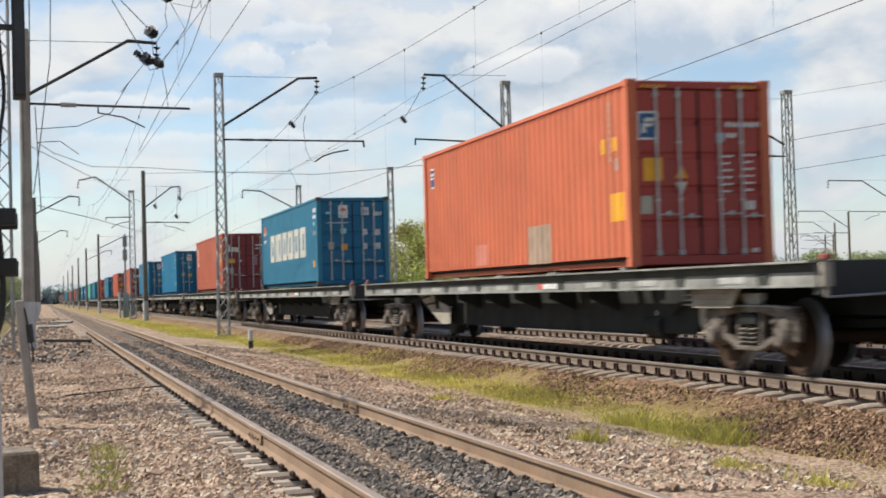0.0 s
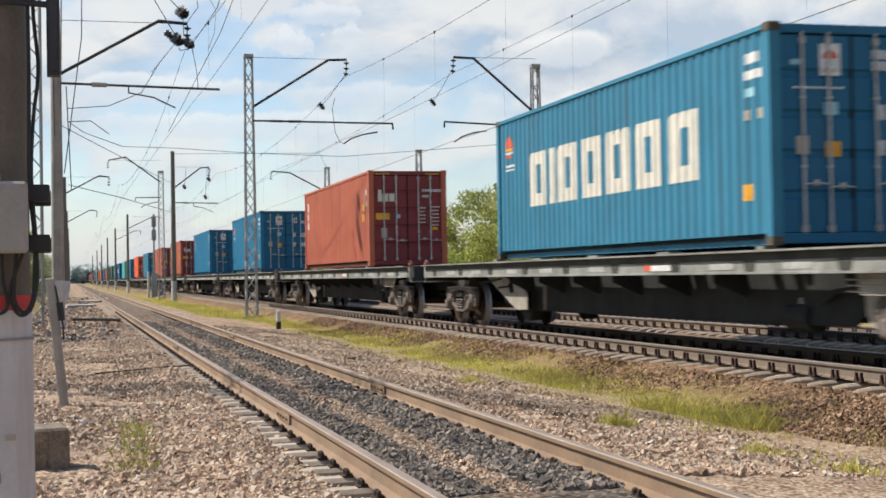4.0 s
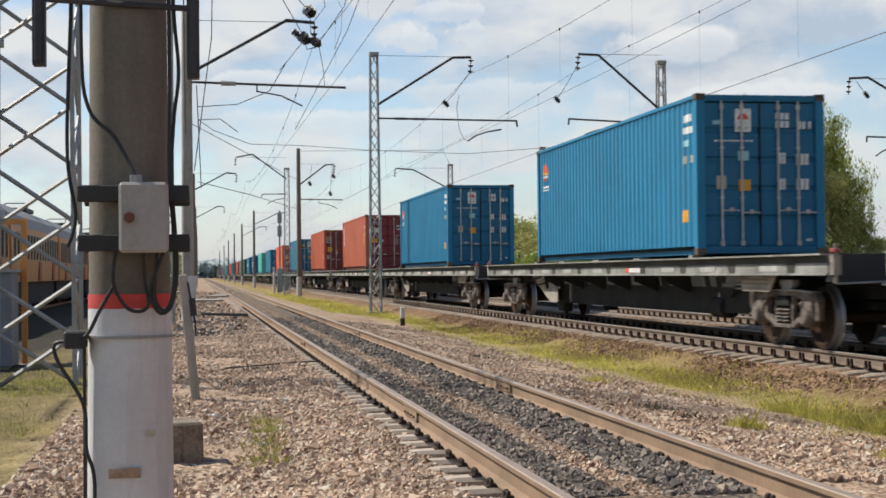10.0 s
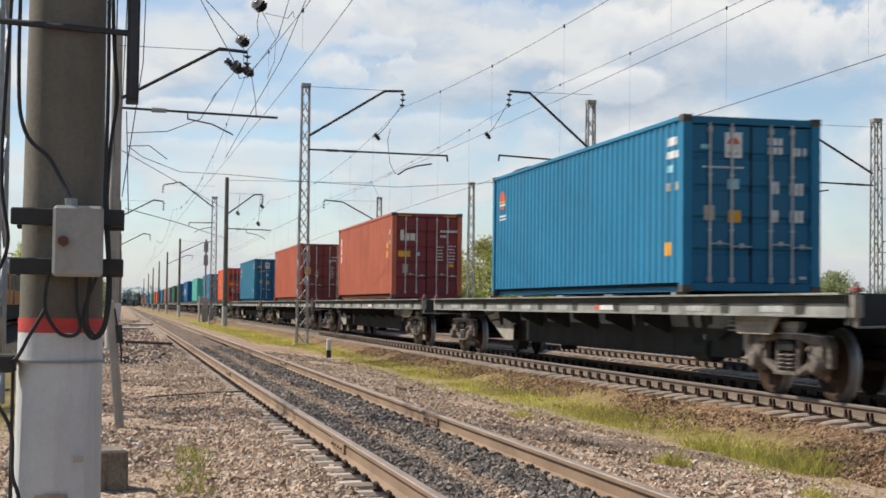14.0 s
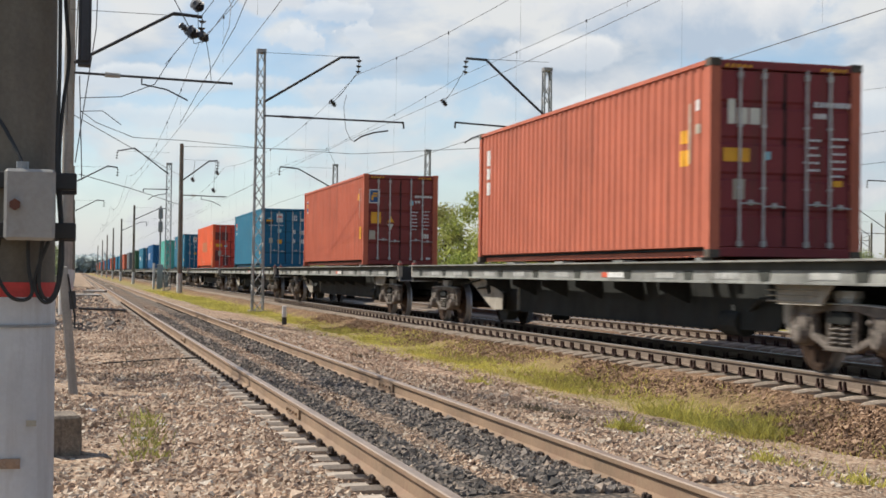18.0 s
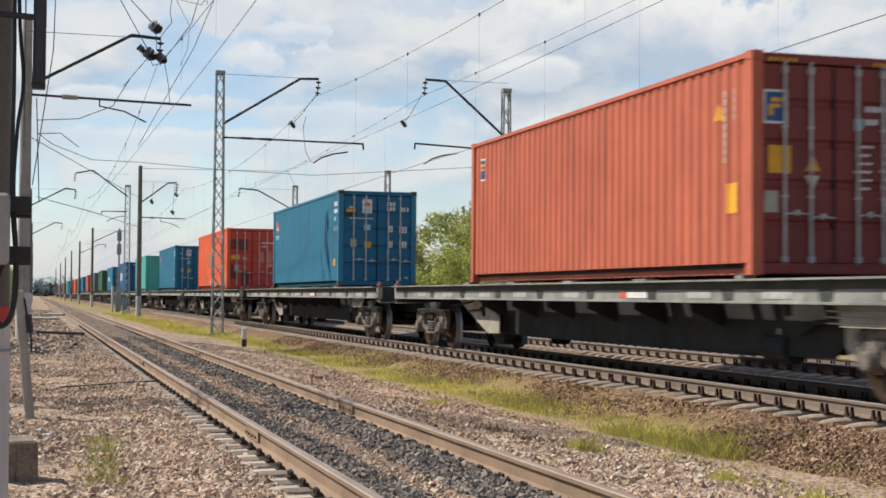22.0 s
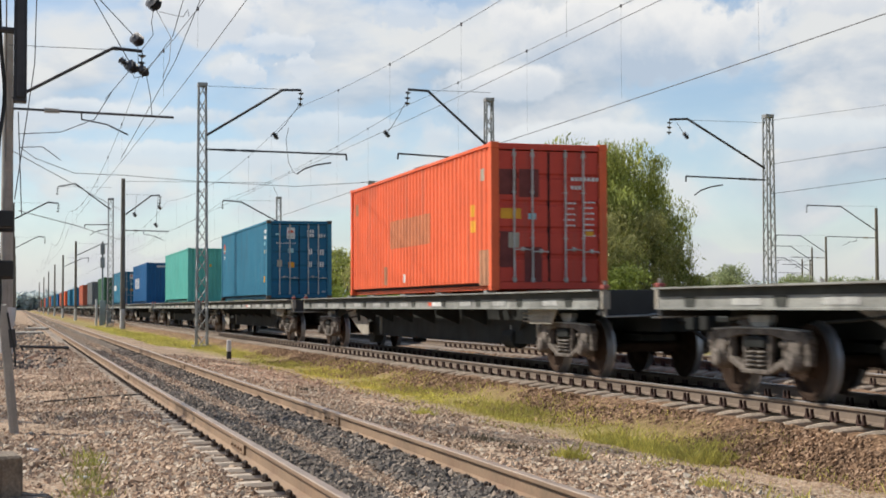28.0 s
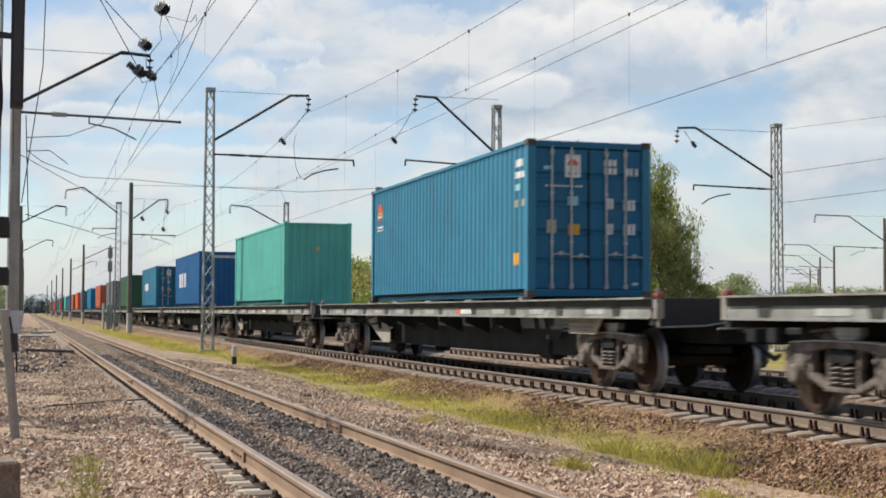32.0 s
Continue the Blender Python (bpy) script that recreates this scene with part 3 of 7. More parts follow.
def far_rest(track, me, y0, pitch, count):
    """The sleepers and clips too far off to tell apart, in one piece."""
    bm = bmesh.new()
    for k in range(count):
        m = Matrix.Translation((0, y0 + k * pitch, 0))
        box(bm, -1.35, 1.35, -0.11, 0.11, -0.3, -0.187, m)
    tagged(part("sleeper_row", bm, me.materials[0], track), kind="stuff")


def build_track(name, x, z, clips, label, sleeper_mat, near, count, pitch=0.546):
    track = thing(name, label, "railway track", at=pose(x, 0, z), kind="structure")
    rail = rail_mesh(-200, 900, 110, M_RAILBRIGHT if x > 1 else M_RAILTOP, M_RAILGREY if x > 1 else M_RAIL)
    for s in (-0.7975, 0.7975):
        part("rail", rail, None, track, at=pose(s, 0, 0))
    me = sleeper_mesh(sleeper_mat, 0.42 if x > 1 else 0.78)
    rng = random.Random(int(x * 10))
    for k in range(count):
        y = near + k * pitch
        part("sleeper", me, None, track, at=pose(rng.uniform(-0.02, 0.02), y, rng.uniform(-0.012, 0.004), 0, 0, rng.uniform(-1, 1)))
        for s in (-0.7975, 0.7975):
            if k < clips:
                part("rail_clip", CLIP_TALL if x > 1 else CLIP, None, track, at=pose(s, y, 0))
    far_rest(track, me, near - 60 * pitch, pitch, 60)
    return track, me


track_1, sm = build_track("track_1", 0.0, 0.0, 110, "rusty little-used track on concrete sleepers in oily ballast", M_SLEEPER, 7.0, 200)
far_rest(track_1, sm, 7.0 + 200 * 0.546, 0.546, 250)
track_2, sm = build_track("track_2", 7.103, 0.10, 110, "track on concrete sleepers in rusty brown ballast under the train", M_SLEEPER_BROWN, 7.5, 200)
far_rest(track_2, sm, 7.5 + 200 * 0.546, 0.546, 250)
track_3, sm = build_track("track_3", 11.9, 0.10, 60, "second main track on concrete sleepers behind the train", M_SLEEPER_BROWN, 14.0, 110)
far_rest(track_3, sm, 14.0 + 110 * 0.546, 0.546, 200)
for y, s in ((14.05, -0.7975), (17.1, 0.7975), (29.0, -0.7975), (33.5, 0.7975)):
    bm = bmesh.new()
    for d in (-0.022, 0.022):
        box(bm, d - 0.012, d + 0.012, -0.4, 0.4, -0.14, -0.045)
        for k in (-0.28, -0.1, 0.1, 0.28):
            rod(bm, (d * 1.2, k, -0.095), (d * 2.6, k, -0.095), 0.016, 6)
    part("joint_bar", bm, M_RAIL, track_1, at=pose(s, y, 0))


def scatter(name, zone, count, size, mat, label, seed, sink=0.3, fall=1.0, between=0.0, lift=0.0):
    """Loose stones of many shapes over a zone x0, x1, y0, y1, thinner with distance; one piece of kind stuff."""
    rng = np.random.default_rng(seed)
    x0, x1, y0, y1 = zone
    x = rng.uniform(x0, x1, count)
    y = y0 + (y1 - y0) * rng.uniform(0, 1, count) ** fall
    if between:
        k = np.floor((y - between) / 0.546)
        y = between + 0.546 * (k + 0.5) + np.clip(rng.normal(0, 0.085, count), -0.15, 0.15)
    s = size * rng.lognormal(0, 0.32, count)
    six = np.array([(math.cos(2.0944 * k + o), math.sin(2.0944 * k + o), c) for c, o in ((-0.62, 0.0), (0.62, 1.0472)) for k in range(3)])
    v = six[None] * rng.uniform(0.6, 1.1, (count, 6, 3)) * (s[:, None, None] * 0.62)
    v *= rng.uniform(0.72, 1.2, (count, 1, 3))
    a, b = rng.uniform(0, 2 * np.pi, count), rng.uniform(-1.6, 1.6, count)
    ca, sa, cb, sb = np.cos(a)[:, None], np.sin(a)[:, None], np.cos(b)[:, None], np.sin(b)[:, None]
    vx, vy, vz = v[..., 0], v[..., 1] * cb - v[..., 2] * sb, v[..., 1] * sb + v[..., 2] * cb
    v = np.stack([vx * ca - vy * sa, vx * sa + vy * ca, vz], -1)
    v += np.stack([x, y, height(x) + lift + s * (0.5 - sink) * rng.uniform(0.2, 1.3, count)], -1)[:, None]
    tris = np.array([(0, 2, 1), (3, 4, 5), (0, 1, 3), (1, 4, 3), (1, 2, 4), (2, 5, 4), (2, 0, 5), (0, 3, 5)])
    f = (np.arange(count)[:, None, None] * 6 + tris[None]).reshape(-1, 3)
    me = bpy.data.meshes.new(name)
    me.vertices.add(count * 6)
    me.vertices.foreach_set("co", v.reshape(-1))
    me.loops.add(f.size)
    me.loops.foreach_set("vertex_index", f.reshape(-1).astype(np.int32))
    me.polygons.add(len(f))
    me.polygons.foreach_set("loop_start", np.arange(0, f.size, 3, dtype=np.int32))
    me.update(calc_edges=True)
    me.shade_flat()
    me.materials.append(mat)
    return tagged(new(name, me), label, "ballast", kind="stuff")


scatter("ballast_stones", (-4.3, -1.42, 9.0, 45.0), 84000, 0.031, M_STONE_PINK, "loose pinkish-grey crushed ballast stones beside the track", 11, fall=2.1, sink=0.22)
scatter("ballast_stones", (-3.6, -1.5, 9.0, 40.0), 2600, 0.042, M_STONE_PINK, "larger pinkish ballast stones beside the track", 15, fall=1.9, sink=0.2)
scatter("ballast_stones", (0.92, 3.75, 9.5, 45.0), 62000, 0.031, M_STONE_PINK, "loose pinkish-grey crushed ballast stones between the tracks", 12, fall=2.1, sink=0.22)
scatter("oily_ballast_stones", (-0.7, -0.16, 9.0, 50.0), 17000, 0.032, M_STONE_DARK, "dark oily ballast stones between the rails", 13, fall=1.9, sink=0.25)
scatter("oily_ballast_stones", (0.14, 0.72, 9.0, 50.0), 17000, 0.032, M_STONE_DARK, "dark oily ballast stones between the rails", 16, fall=1.9, sink=0.25)
scatter("sandy_ballast_stones", (-0.26, 0.22, 9.0, 60.0), 6500, 0.026, M_STONE_PINK, "sandy brown ballast stones along the middle of the track", 17, fall=1.7, sink=0.42)
scatter("ballast_stones", (-1.42, -0.92, 8.5, 40.0), 6000, 0.032, M_STONE_PINK, "ballast stones packed between the sleeper ends", 18, fall=1.6, sink=0.4, between=7.0)
scatter("ballast_stones", (-1.5, -0.98, 19.0, 60.0), 7000, 0.036, M_STONE_PINK, "ballast stones burying the sleeper ends", 20, fall=1.3, sink=0.2, lift=0.012)
scatter("ballast_stones", (-1.6, -1.08, 8.5, 40.0), 9000, 0.030, M_STONE_PINK, "ballast stones over the ends of the sleepers", 19, fall=1.7, sink=0.35, lift=0.01)
scatter("rusty_ballast_stones", (4.45, 5.74, 10.5, 50.0), 30000, 0.031, M_STONE_BROWN, "rusty brown ballast stones at the edge of the train's track", 14, fall=1.8, sink=0.25)
scatter("ballast_stones", (-4.4, -1.5, 42.0, 130.0), 9000, 0.075, M_STONE_PINK, "scattered larger ballast stones far along the track", 27, fall=1.5, sink=0.3)
scatter("rubble_stones", (-4.6, -1.6, 36.0, 110.0), 1500, 0.11, M_STONE_DARK, "scattered dark rubble along the path beside the track", 28, fall=1.3, sink=0.35)


def blades(name, zones, count, tall, mat, label, seed, fall=1.6, clump=0.35, patchy=False):
    """Grass blades in clumps over zones."""
    rng = np.random.default_rng(seed)
    per = count // len(zones)
    vs = []
    for x0, x1, y0, y1 in zones:
        k = max(1, per // 14)
        cx, cy = rng.uniform(x0, x1, k), y0 + (y1 - y0) * rng.uniform(0, 1, k) ** fall
        i = rng.integers(0, k, per)
        x, y = cx[i] + rng.normal(0, clump * 0.4, per), cy[i] + rng.normal(0, clump * 0.4, per)
        if patchy:
            bare = 0.5 + 0.3 * np.sin(y * 1.3 + 2.1 * np.sin(x * 2.3) + 0.8) + 0.3 * np.sin(y * 0.47 + x * 1.9) + np.minimum(0.2, 0.09 * (y - 17.5))
            keep = rng.uniform(0, 1, per) < np.clip(bare, 0.3, 1.0)
            x, y = x[keep], y[keep]
        n = len(x)
        h = tall * rng.lognormal(0, 0.4, n)
        a = rng.uniform(0, np.pi, n)
        w = rng.uniform(0.002, 0.005, n)
        lx, ly = rng.normal(0, 0.35, n) * h, rng.normal(0, 0.35, n) * h
        z = height(x) - 0.01
        dx, dy = np.cos(a) * w, np.sin(a) * w
        vs.append(np.stack([np.stack([x - dx, y - dy, z], -1), np.stack([x + dx, y + dy, z], -1), np.stack([x + lx * 0.4 + dx * 0.7, y + ly * 0.4 + dy * 0.7, z + h * 0.6], -1), np.stack([x + lx, y + ly, z + h], -1)], 1))
    v = np.concatenate(vs)
    n = len(v)
    me = bpy.data.meshes.new(name)
    me.from_pydata(v.reshape(-1, 3).tolist(), [], (np.arange(n)[:, None] * 4 + np.arange(4)[None]).tolist())
    me.materials.append(mat)
    return tagged(new(name, me), label, "grass", kind="stuff")


blades("grass", [(4.15, 4.98, 15.0, 95)], 105000, 0.05, M_GRASS, "yellow-green spring grass strip between the two tracks", 21, fall=1.9, clump=0.3, patchy=True)
blades("grass", [(2.6, 4.4, 58, 120)], 16000, 0.09, M_GRASS, "meadow grass widening beside the far track", 26, fall=1.0, clump=0.5)
blades("grass", [(3.2, 5.2, 9.5, 15.5), (3.3, 3.9, 15, 45), (5.2, 5.5, 14, 40)], 15000, 0.045, M_GRASS, "sparse grass tufts at the edge of the ballast", 22, fall=1.0, clump=0.22, patchy=True)
blades("grass", [(4.15, 4.6, 13.9, 14.7), (4.0, 4.4, 15.3, 17.0)], 2200, 0.075, M_GRASS, "taller green grass clumps at the end of the strip", 25, fall=1.0, clump=0.16)
M_GRASS_DULL = leaf_material("dull_grass", (0.34, 0.33, 0.09), 0.45, 0.4)
blades("grass", [(-6.6, -4.4, 14.5, 24.5)], 9000, 0.04, M_GRASS_DULL, "yellow-green grass at the foot of the tower", 24, fall=1.0, clump=0.4)
blades("grass", [(-5.7, -4.9, 36, 70)], 8000, 0.06, M_GRASS, "yellow-green meadow grass beyond the ballast", 23, clump=0.6)
M_WEED = leaf_material("dry_weeds", (0.10, 0.085, 0.055), 0.4)
for k, (x, y, r, n) in enumerate([(2.17, 15.4, 0.22, 500), (2.16, 14.3, 0.16, 300), (2.2, 25.5, 0.25, 400), (-2.25, 20.0, 0.5, 420), (-1.75, 22.5, 0.5, 420), (-2.3, 26.5, 0.55, 380), (-1.5, 27.5, 0.4, 260)]):
    blades("dry_weeds", [(x - r, x + r, y - r, y + r)], n, 0.05, M_WEED, "patch of dark dry weeds in the ballast", 90 + k, fall=1.0, clump=0.2)
for k, (x, y, r, n) in enumerate([(2.47, 13.5, 0.10, 620), (-2.25, 14.6, 0.12, 90), (-2.29, 13.8, 0.13, 110), (-2.33, 13.0, 0.14, 150), (-2.36, 12.3, 0.14, 130), (-2.4, 11.6, 0.14, 130), (2.85, 20.3, 0.15, 260), (3.0, 11.4, 0.16, 240), (3.13, 10.2, 0.2, 260)]):
    blades("grass_tuft", [(x - r, x + r, y - r * 1.6, y + r * 1.6)], n, 0.075, M_GRASS if x > 0 else M_GRASS_DULL, "small green grass tuft in the ballast", 30 + k, fall=1.0, clump=0.15)


# ---- containers ----
def paint(name, color, dirt=RUST, vary=0.12):
    return material(name, color, 0.55, vary=vary, scale=0.8, fine=25, bump=0.05, dirt=dirt, streak=True, spec=0.22)


def corrugated(bm, length, height_, pitch, depth):
    """A wall of trapezoid corrugations along its length, in the y-z plane, outer face at x = 0, inner at x = depth."""
    n = int(length / pitch)
    pitch = length / n
    prof = []
    for k in range(n):
        y = -length / 2 + k * pitch
        prof += [(0.0, y), (0.0, y + pitch * 0.34), (depth, y + pitch * 0.5), (depth, y + pitch * 0.84)]
    prof.append((0.0, length / 2))
    low = [bm.verts.new((x, y, 0)) for x, y in prof]
    top = [bm.verts.new((x, y, height_)) for x, y in prof]
    for i in range(len(prof) - 1):
        bm.faces.new((low[i + 1], low[i], top[i], top[i + 1]))


CW, CL, CH = 1.219, 6.096, 2.896


def painted(bm, y0, y1, z, rise, proud):
    """A film of paint that follows the corrugations of the side at -x; rise gives its height along its width."""
    length = 2 * CL - 0.3
    pitch = length / int(length / 0.278)
    folds = [-length / 2 + pitch * (k + f) for k in range(int(length / 0.278)) for f in (0.0, 0.34, 0.5, 0.84)]
    ys = sorted({y0, y1, *(f for f in folds if y0 < f < y1), *(y0 + (y1 - y0) * k / 8 for k in range(1, 8))})
    strip = []
    for y in ys:
        f = ((y + length / 2) / pitch) % 1.0
        deep = 0.029 * max(0.0, min(1.0, (f - 0.34) / 0.16, (1.0 - f) / 0.16))
        x = -CW + 0.02 + deep - proud
        strip.append([bm.verts.new((x, y, v)) for v in (z, z + max(0.004, rise((y - y0) / (y1 - y0))))])
    for a, b in zip(strip, strip[1:]):
        bm.faces.new((a[0], a[1], b[1], b[0]))


def door_mesh(mat, width):
    """A door leaf whose face is pressed into five broad bands."""
    bm = bmesh.new()
    prof = [(0.0, 0.0)]
    for z in (0.42, 0.95, 1.47, 2.0):
        prof += [(0.0, z), (0.03, z + 0.035), (0.03, z + 0.10), (0.0, z + 0.135)]
    prof.append((0.0, 2.56))
    a = [bm.verts.new((0, y, z)) for y, z in prof]
    b = [bm.verts.new((width, y, z)) for y, z in prof]
    for i in range(len(prof) - 1):
        bm.faces.new((a[i], b[i], b[i + 1], a[i + 1]))
    return mesh_of("door", bm, mat)


def build_container(label, mat, trim=None, doors=True, marks=(), side_marks=(), casting=None, door_mat=None):
    """A 40 foot high-cube box with its door end at -y. marks: x, z, width, height, material on the door end; side_marks: the same along -x, y from the door end."""
    trim = trim or mat
    c = thing("shipping_container", label, "container", "containers on the train")
    zb, zt = 0.16, CH - 0.082
    for s in (-1, 1):
        bm = bmesh.new()
        corrugated(bm, 2 * CL - 0.3, zt - zb, 0.278, 0.029)
        part("side_wall", bm, mat, c, at=pose(s * (CW - 0.02), 0, zb, 0, 0, 0 if s < 0 else 180))
        bm = bmesh.new()
        box(bm, s * CW - s * 0.06 - 0.06, s * CW - s * 0.06 + 0.06, -CL + 0.17, CL - 0.17, zt, CH - 0.02)
        part("top_rail", bm, mat, c)
        bm = bmesh.new()
        box(bm, s * (CW - 0.20) - 0.05, s * (CW - 0.20) + 0.05, -CL + 0.17, CL - 0.17, 0.012, zb + 0.01)
        part("bottom_rail", bm, mat, c)
        for e in (-1, 1):
            bm = bmesh.new()
            box(bm, s * (CW - 0.085) - 0.08, s * (CW - 0.085) + 0.08, e * (CL - 0.09) - 0.08, e * (CL - 0.09) + 0.08, 0.11, CH - 0.11)
            part("corner_post", bm, trim, c)
            for z in (0.0, CH - 0.118):
                bm = bmesh.new()
                box(bm, s * (CW - 0.081) - 0.084, s * (CW - 0.081) + 0.084, e * (CL - 0.089) - 0.093, e * (CL - 0.089) + 0.093, z, z + 0.118)
                box(bm, s * (CW + 0.001) - 0.003, s * (CW + 0.001) + 0.003, e * (CL - 0.09) - 0.04, e * (CL - 0.09) + 0.04, z + 0.03, z + 0.085)
                part("corner_casting", bm, casting or trim, c, bevel=0.006)
    bm = bmesh.new()
    corrugated(bm, 2 * CL - 0.2, 2 * CW - 0.08, 0.35, 0.02)
    part("roof", bm, mat, c, at=pose(-CW + 0.04, 0, CH - 0.03, 0, 90, 0))
    bm = bmesh.new()
    box(bm, -CW + 0.1, CW - 0.1, -CL + 0.17, CL - 0.17, 0.10, 0.14)
    part("floor", bm, M_WAGON, c)
    ends = []
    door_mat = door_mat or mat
    if doors:
        ends.append(1)
        bm = bmesh.new()
        box(bm, -CW + 0.165, CW - 0.165, -CL + 0.02, -CL + 0.16, zt - 0.06, CH - 0.02)
        part("door_header", bm, door_mat, c, bevel=0.01)
        bm = bmesh.new()
        box(bm, -CW + 0.165, CW - 0.165, -CL + 0.02, -CL + 0.16, 0.02, zb)
        part("door_sill", bm, door_mat, c, bevel=0.01)
        w = CW - 0.18
        leaf = door_mesh(door_mat, w - 0.012)
        for s in (-1, 1):
            door = part("door", leaf, None, c, at=pose(-w + 0.0 if s < 0 else 0.012, -CL + 0.05, zb + 0.01))
            for k, x in enumerate((0.30, 0.68) if s < 0 else (0.32, 0.70)):
                bm = bmesh.new()
                rod(bm, (x, -0.035, -0.02), (x, -0.035, 2.6), 0.021, 8)
                for z in (0.05, 0.85, 1.75, 2.5):
                    box(bm, x - 0.034, x + 0.034, -0.06, 0.0, z - (0.05 if z in (0.05, 2.5) else 0.014), z + (0.03 if z in (0.05, 2.5) else 0.014))
                part("locking_bar", bm, M_LOCKBAR, door, "grey zinc locking bar")
                bm = bmesh.new()
                zz = 0.62 if k == 0 else 0.58
                tube(bm, [(x, -0.055, zz), (x + 0.18, -0.06, zz + 0.015), (x + 0.33, -0.055, zz)], 0.012, 6)
                box(bm, x + 0.15, x + 0.21, -0.045, 0.0, zz - 0.02, zz + 0.06)
                part("door_handle", bm, M_LOCKBAR, door)
            for z in (0.25, 0.9, 1.6, 2.3):
                hx = -0.03 if s < 0 else w + 0.02
                bm = bmesh.new()
                box(bm, hx - 0.05, hx + 0.05, -0.03, 0.02, z - 0.05, z + 0.05)
                part("hinge", bm, door_mat, door, bevel=0.01)
            bm = bmesh.new()
            box(bm, -0.012 if s > 0 else w - 0.03, 0.0 if s > 0 else w - 0.012, -0.003, 0.03, 0, 2.56)
            part("gasket", bm, M_WAGON, door)
    else:
        ends.append(-1)
        ends.append(1)
    for e in ends:
        bm = bmesh.new()
        corrugated(bm, 2 * CW - 0.33, zt - zb, 0.25, 0.045)
        part("end_wall", bm, mat, c, at=pose(0, e * (CL - 0.05), zb, 0, 0, 90 if e < 0 else -90))
        for z0, z1 in ((0.02, zb), (zt, CH - 0.02)):
            bm = bmesh.new()
            box(bm, -CW + 0.165, CW - 0.165, e * (CL - 0.09) - 0.07, e * (CL - 0.09) + 0.07, z0, z1)
            part("end_beam", bm, mat, c)
    for k, (x, z, w, h, mm, *pointed) in enumerate(marks):
        bm = bmesh.new()
        n = max(2, round(w / 0.085)) if mm is M_MARK and h <= 0.25 else 1
        for j in range(n):
            u, g = x - w / 2 + w * (j + 0.5) / n, w / n * (0.34 if n > 1 else 0.5)
            front = -CL + (0.044 if doors else 0.045) - (0.028 if z > 2.75 else 0) - 0.0012 * (k % 5)
            if pointed or mm is M_MARKRED:
                fan = [(u - g, z - pointed[0] * h / 2), (u, z + pointed[0] * h / 2), (u + g, z - pointed[0] * h / 2)] if pointed else [(u + g * math.cos(a), z - h / 2 + h * math.sin(a)) for a in (math.pi * i / 8 for i in range(9))]
                lo_, hi_ = ([bm.verts.new((px, y, pz)) for px, pz in fan] for y in (front, -CL + 0.052))
                bm.faces.new(lo_)
                for i in range(len(fan)):
                    bm.faces.new((lo_[i], hi_[i], hi_[i - 1], lo_[i - 1]))
            else:
                box(bm, u - g, u + g, front, -CL + (0.052 if doors else 0.055) - (0.028 if z > 2.75 else 0), z - h / 2, z + h / 2)
        part("marking", bm, mm, c)
    for k, (y, z, w, h, mm, *pointed) in enumerate(side_marks):
        bm = bmesh.new()
        y0, y1 = -CL + y - w / 2, -CL + y + w / 2
        if mm is M_CREAMWHITE and w > 0.6:
            for a, b in ((y0, y0 + 0.36 * w), (y1 - 0.36 * w, y1)):
                painted(bm, a, b, z - h / 2, lambda f: h * min(1.0, 0.92 + f, 1.92 - f), 0.003 + 0.0008 * (k % 5))
            for low in (z - h / 2, z + 0.27 * h):
                painted(bm, y0 + 0.36 * w, y1 - 0.36 * w, low, lambda f: 0.23 * h, 0.003 + 0.0008 * (k % 5))
        elif pointed:
            painted(bm, y0, y1, z - h / 2, lambda f: h * (1 - abs(2 * f - 1)), 0.003 + 0.0008 * (k % 5))
        elif mm is M_MARKRED and h > 0.2:
            painted(bm, y0, y1, z - h / 2, lambda f: h * math.sqrt(max(0.0, 1 - (2 * f - 1) ** 2)), 0.003 + 0.0008 * (k % 5))
        else:
            painted(bm, y0, y1, z - h / 2, lambda f: h, 0.003 + 0.0008 * (k % 5))
        part("marking", bm, mm, c)
    return c


def number_bars(x, z, mm, rows=((0.0, 0.34), (0.13, 0.2)), h=0.075):
    """Unreadable lines of lettering as plain bars."""
    return [(x + w / 2 - 0.17, z - dz, w, h, mm) for dz, w in rows]


def weights(x, z, mm, lines=6):
    return [(x + (0.0 if k % 2 else 0.03), z - 0.11 * k, 0.22 if k % 3 else 0.27, 0.034, mm) for k in range(lines)]


def column(y, z, mm, n=4, w=0.16, h=0.16, gap=0.24):
    return [(y, z - k * gap, w, h, mm) for k in range(n)]


P_ORANGE = paint("orange_paint", (0.55, 0.15, 0.075), (0.40, 0.14, 0.08))
P_BROWN = paint("brown_red_paint", (0.47, 0.137, 0.081), (0.28, 0.09, 0.055))
P_BROWN2 = paint("red_brown_paint", (0.48, 0.126, 0.072), (0.27, 0.09, 0.055))
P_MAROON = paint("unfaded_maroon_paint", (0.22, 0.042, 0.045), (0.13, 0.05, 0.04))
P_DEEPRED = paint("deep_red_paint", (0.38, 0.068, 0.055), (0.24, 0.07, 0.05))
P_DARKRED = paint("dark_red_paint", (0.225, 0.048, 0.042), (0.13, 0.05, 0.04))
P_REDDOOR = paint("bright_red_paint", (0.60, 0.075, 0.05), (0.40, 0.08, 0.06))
P_BRIGHT = paint("bright_orange_paint", (0.78, 0.14, 0.055), (0.5, 0.14, 0.08))
P_BLUE = paint("blue_paint", (0.022, 0.185, 0.33), (0.04, 0.15, 0.25), vary=0.1)
P_BLUE_GREY = paint("faded_blue_paint", (0.040, 0.195, 0.30), (0.06, 0.13, 0.18), vary=0.1)
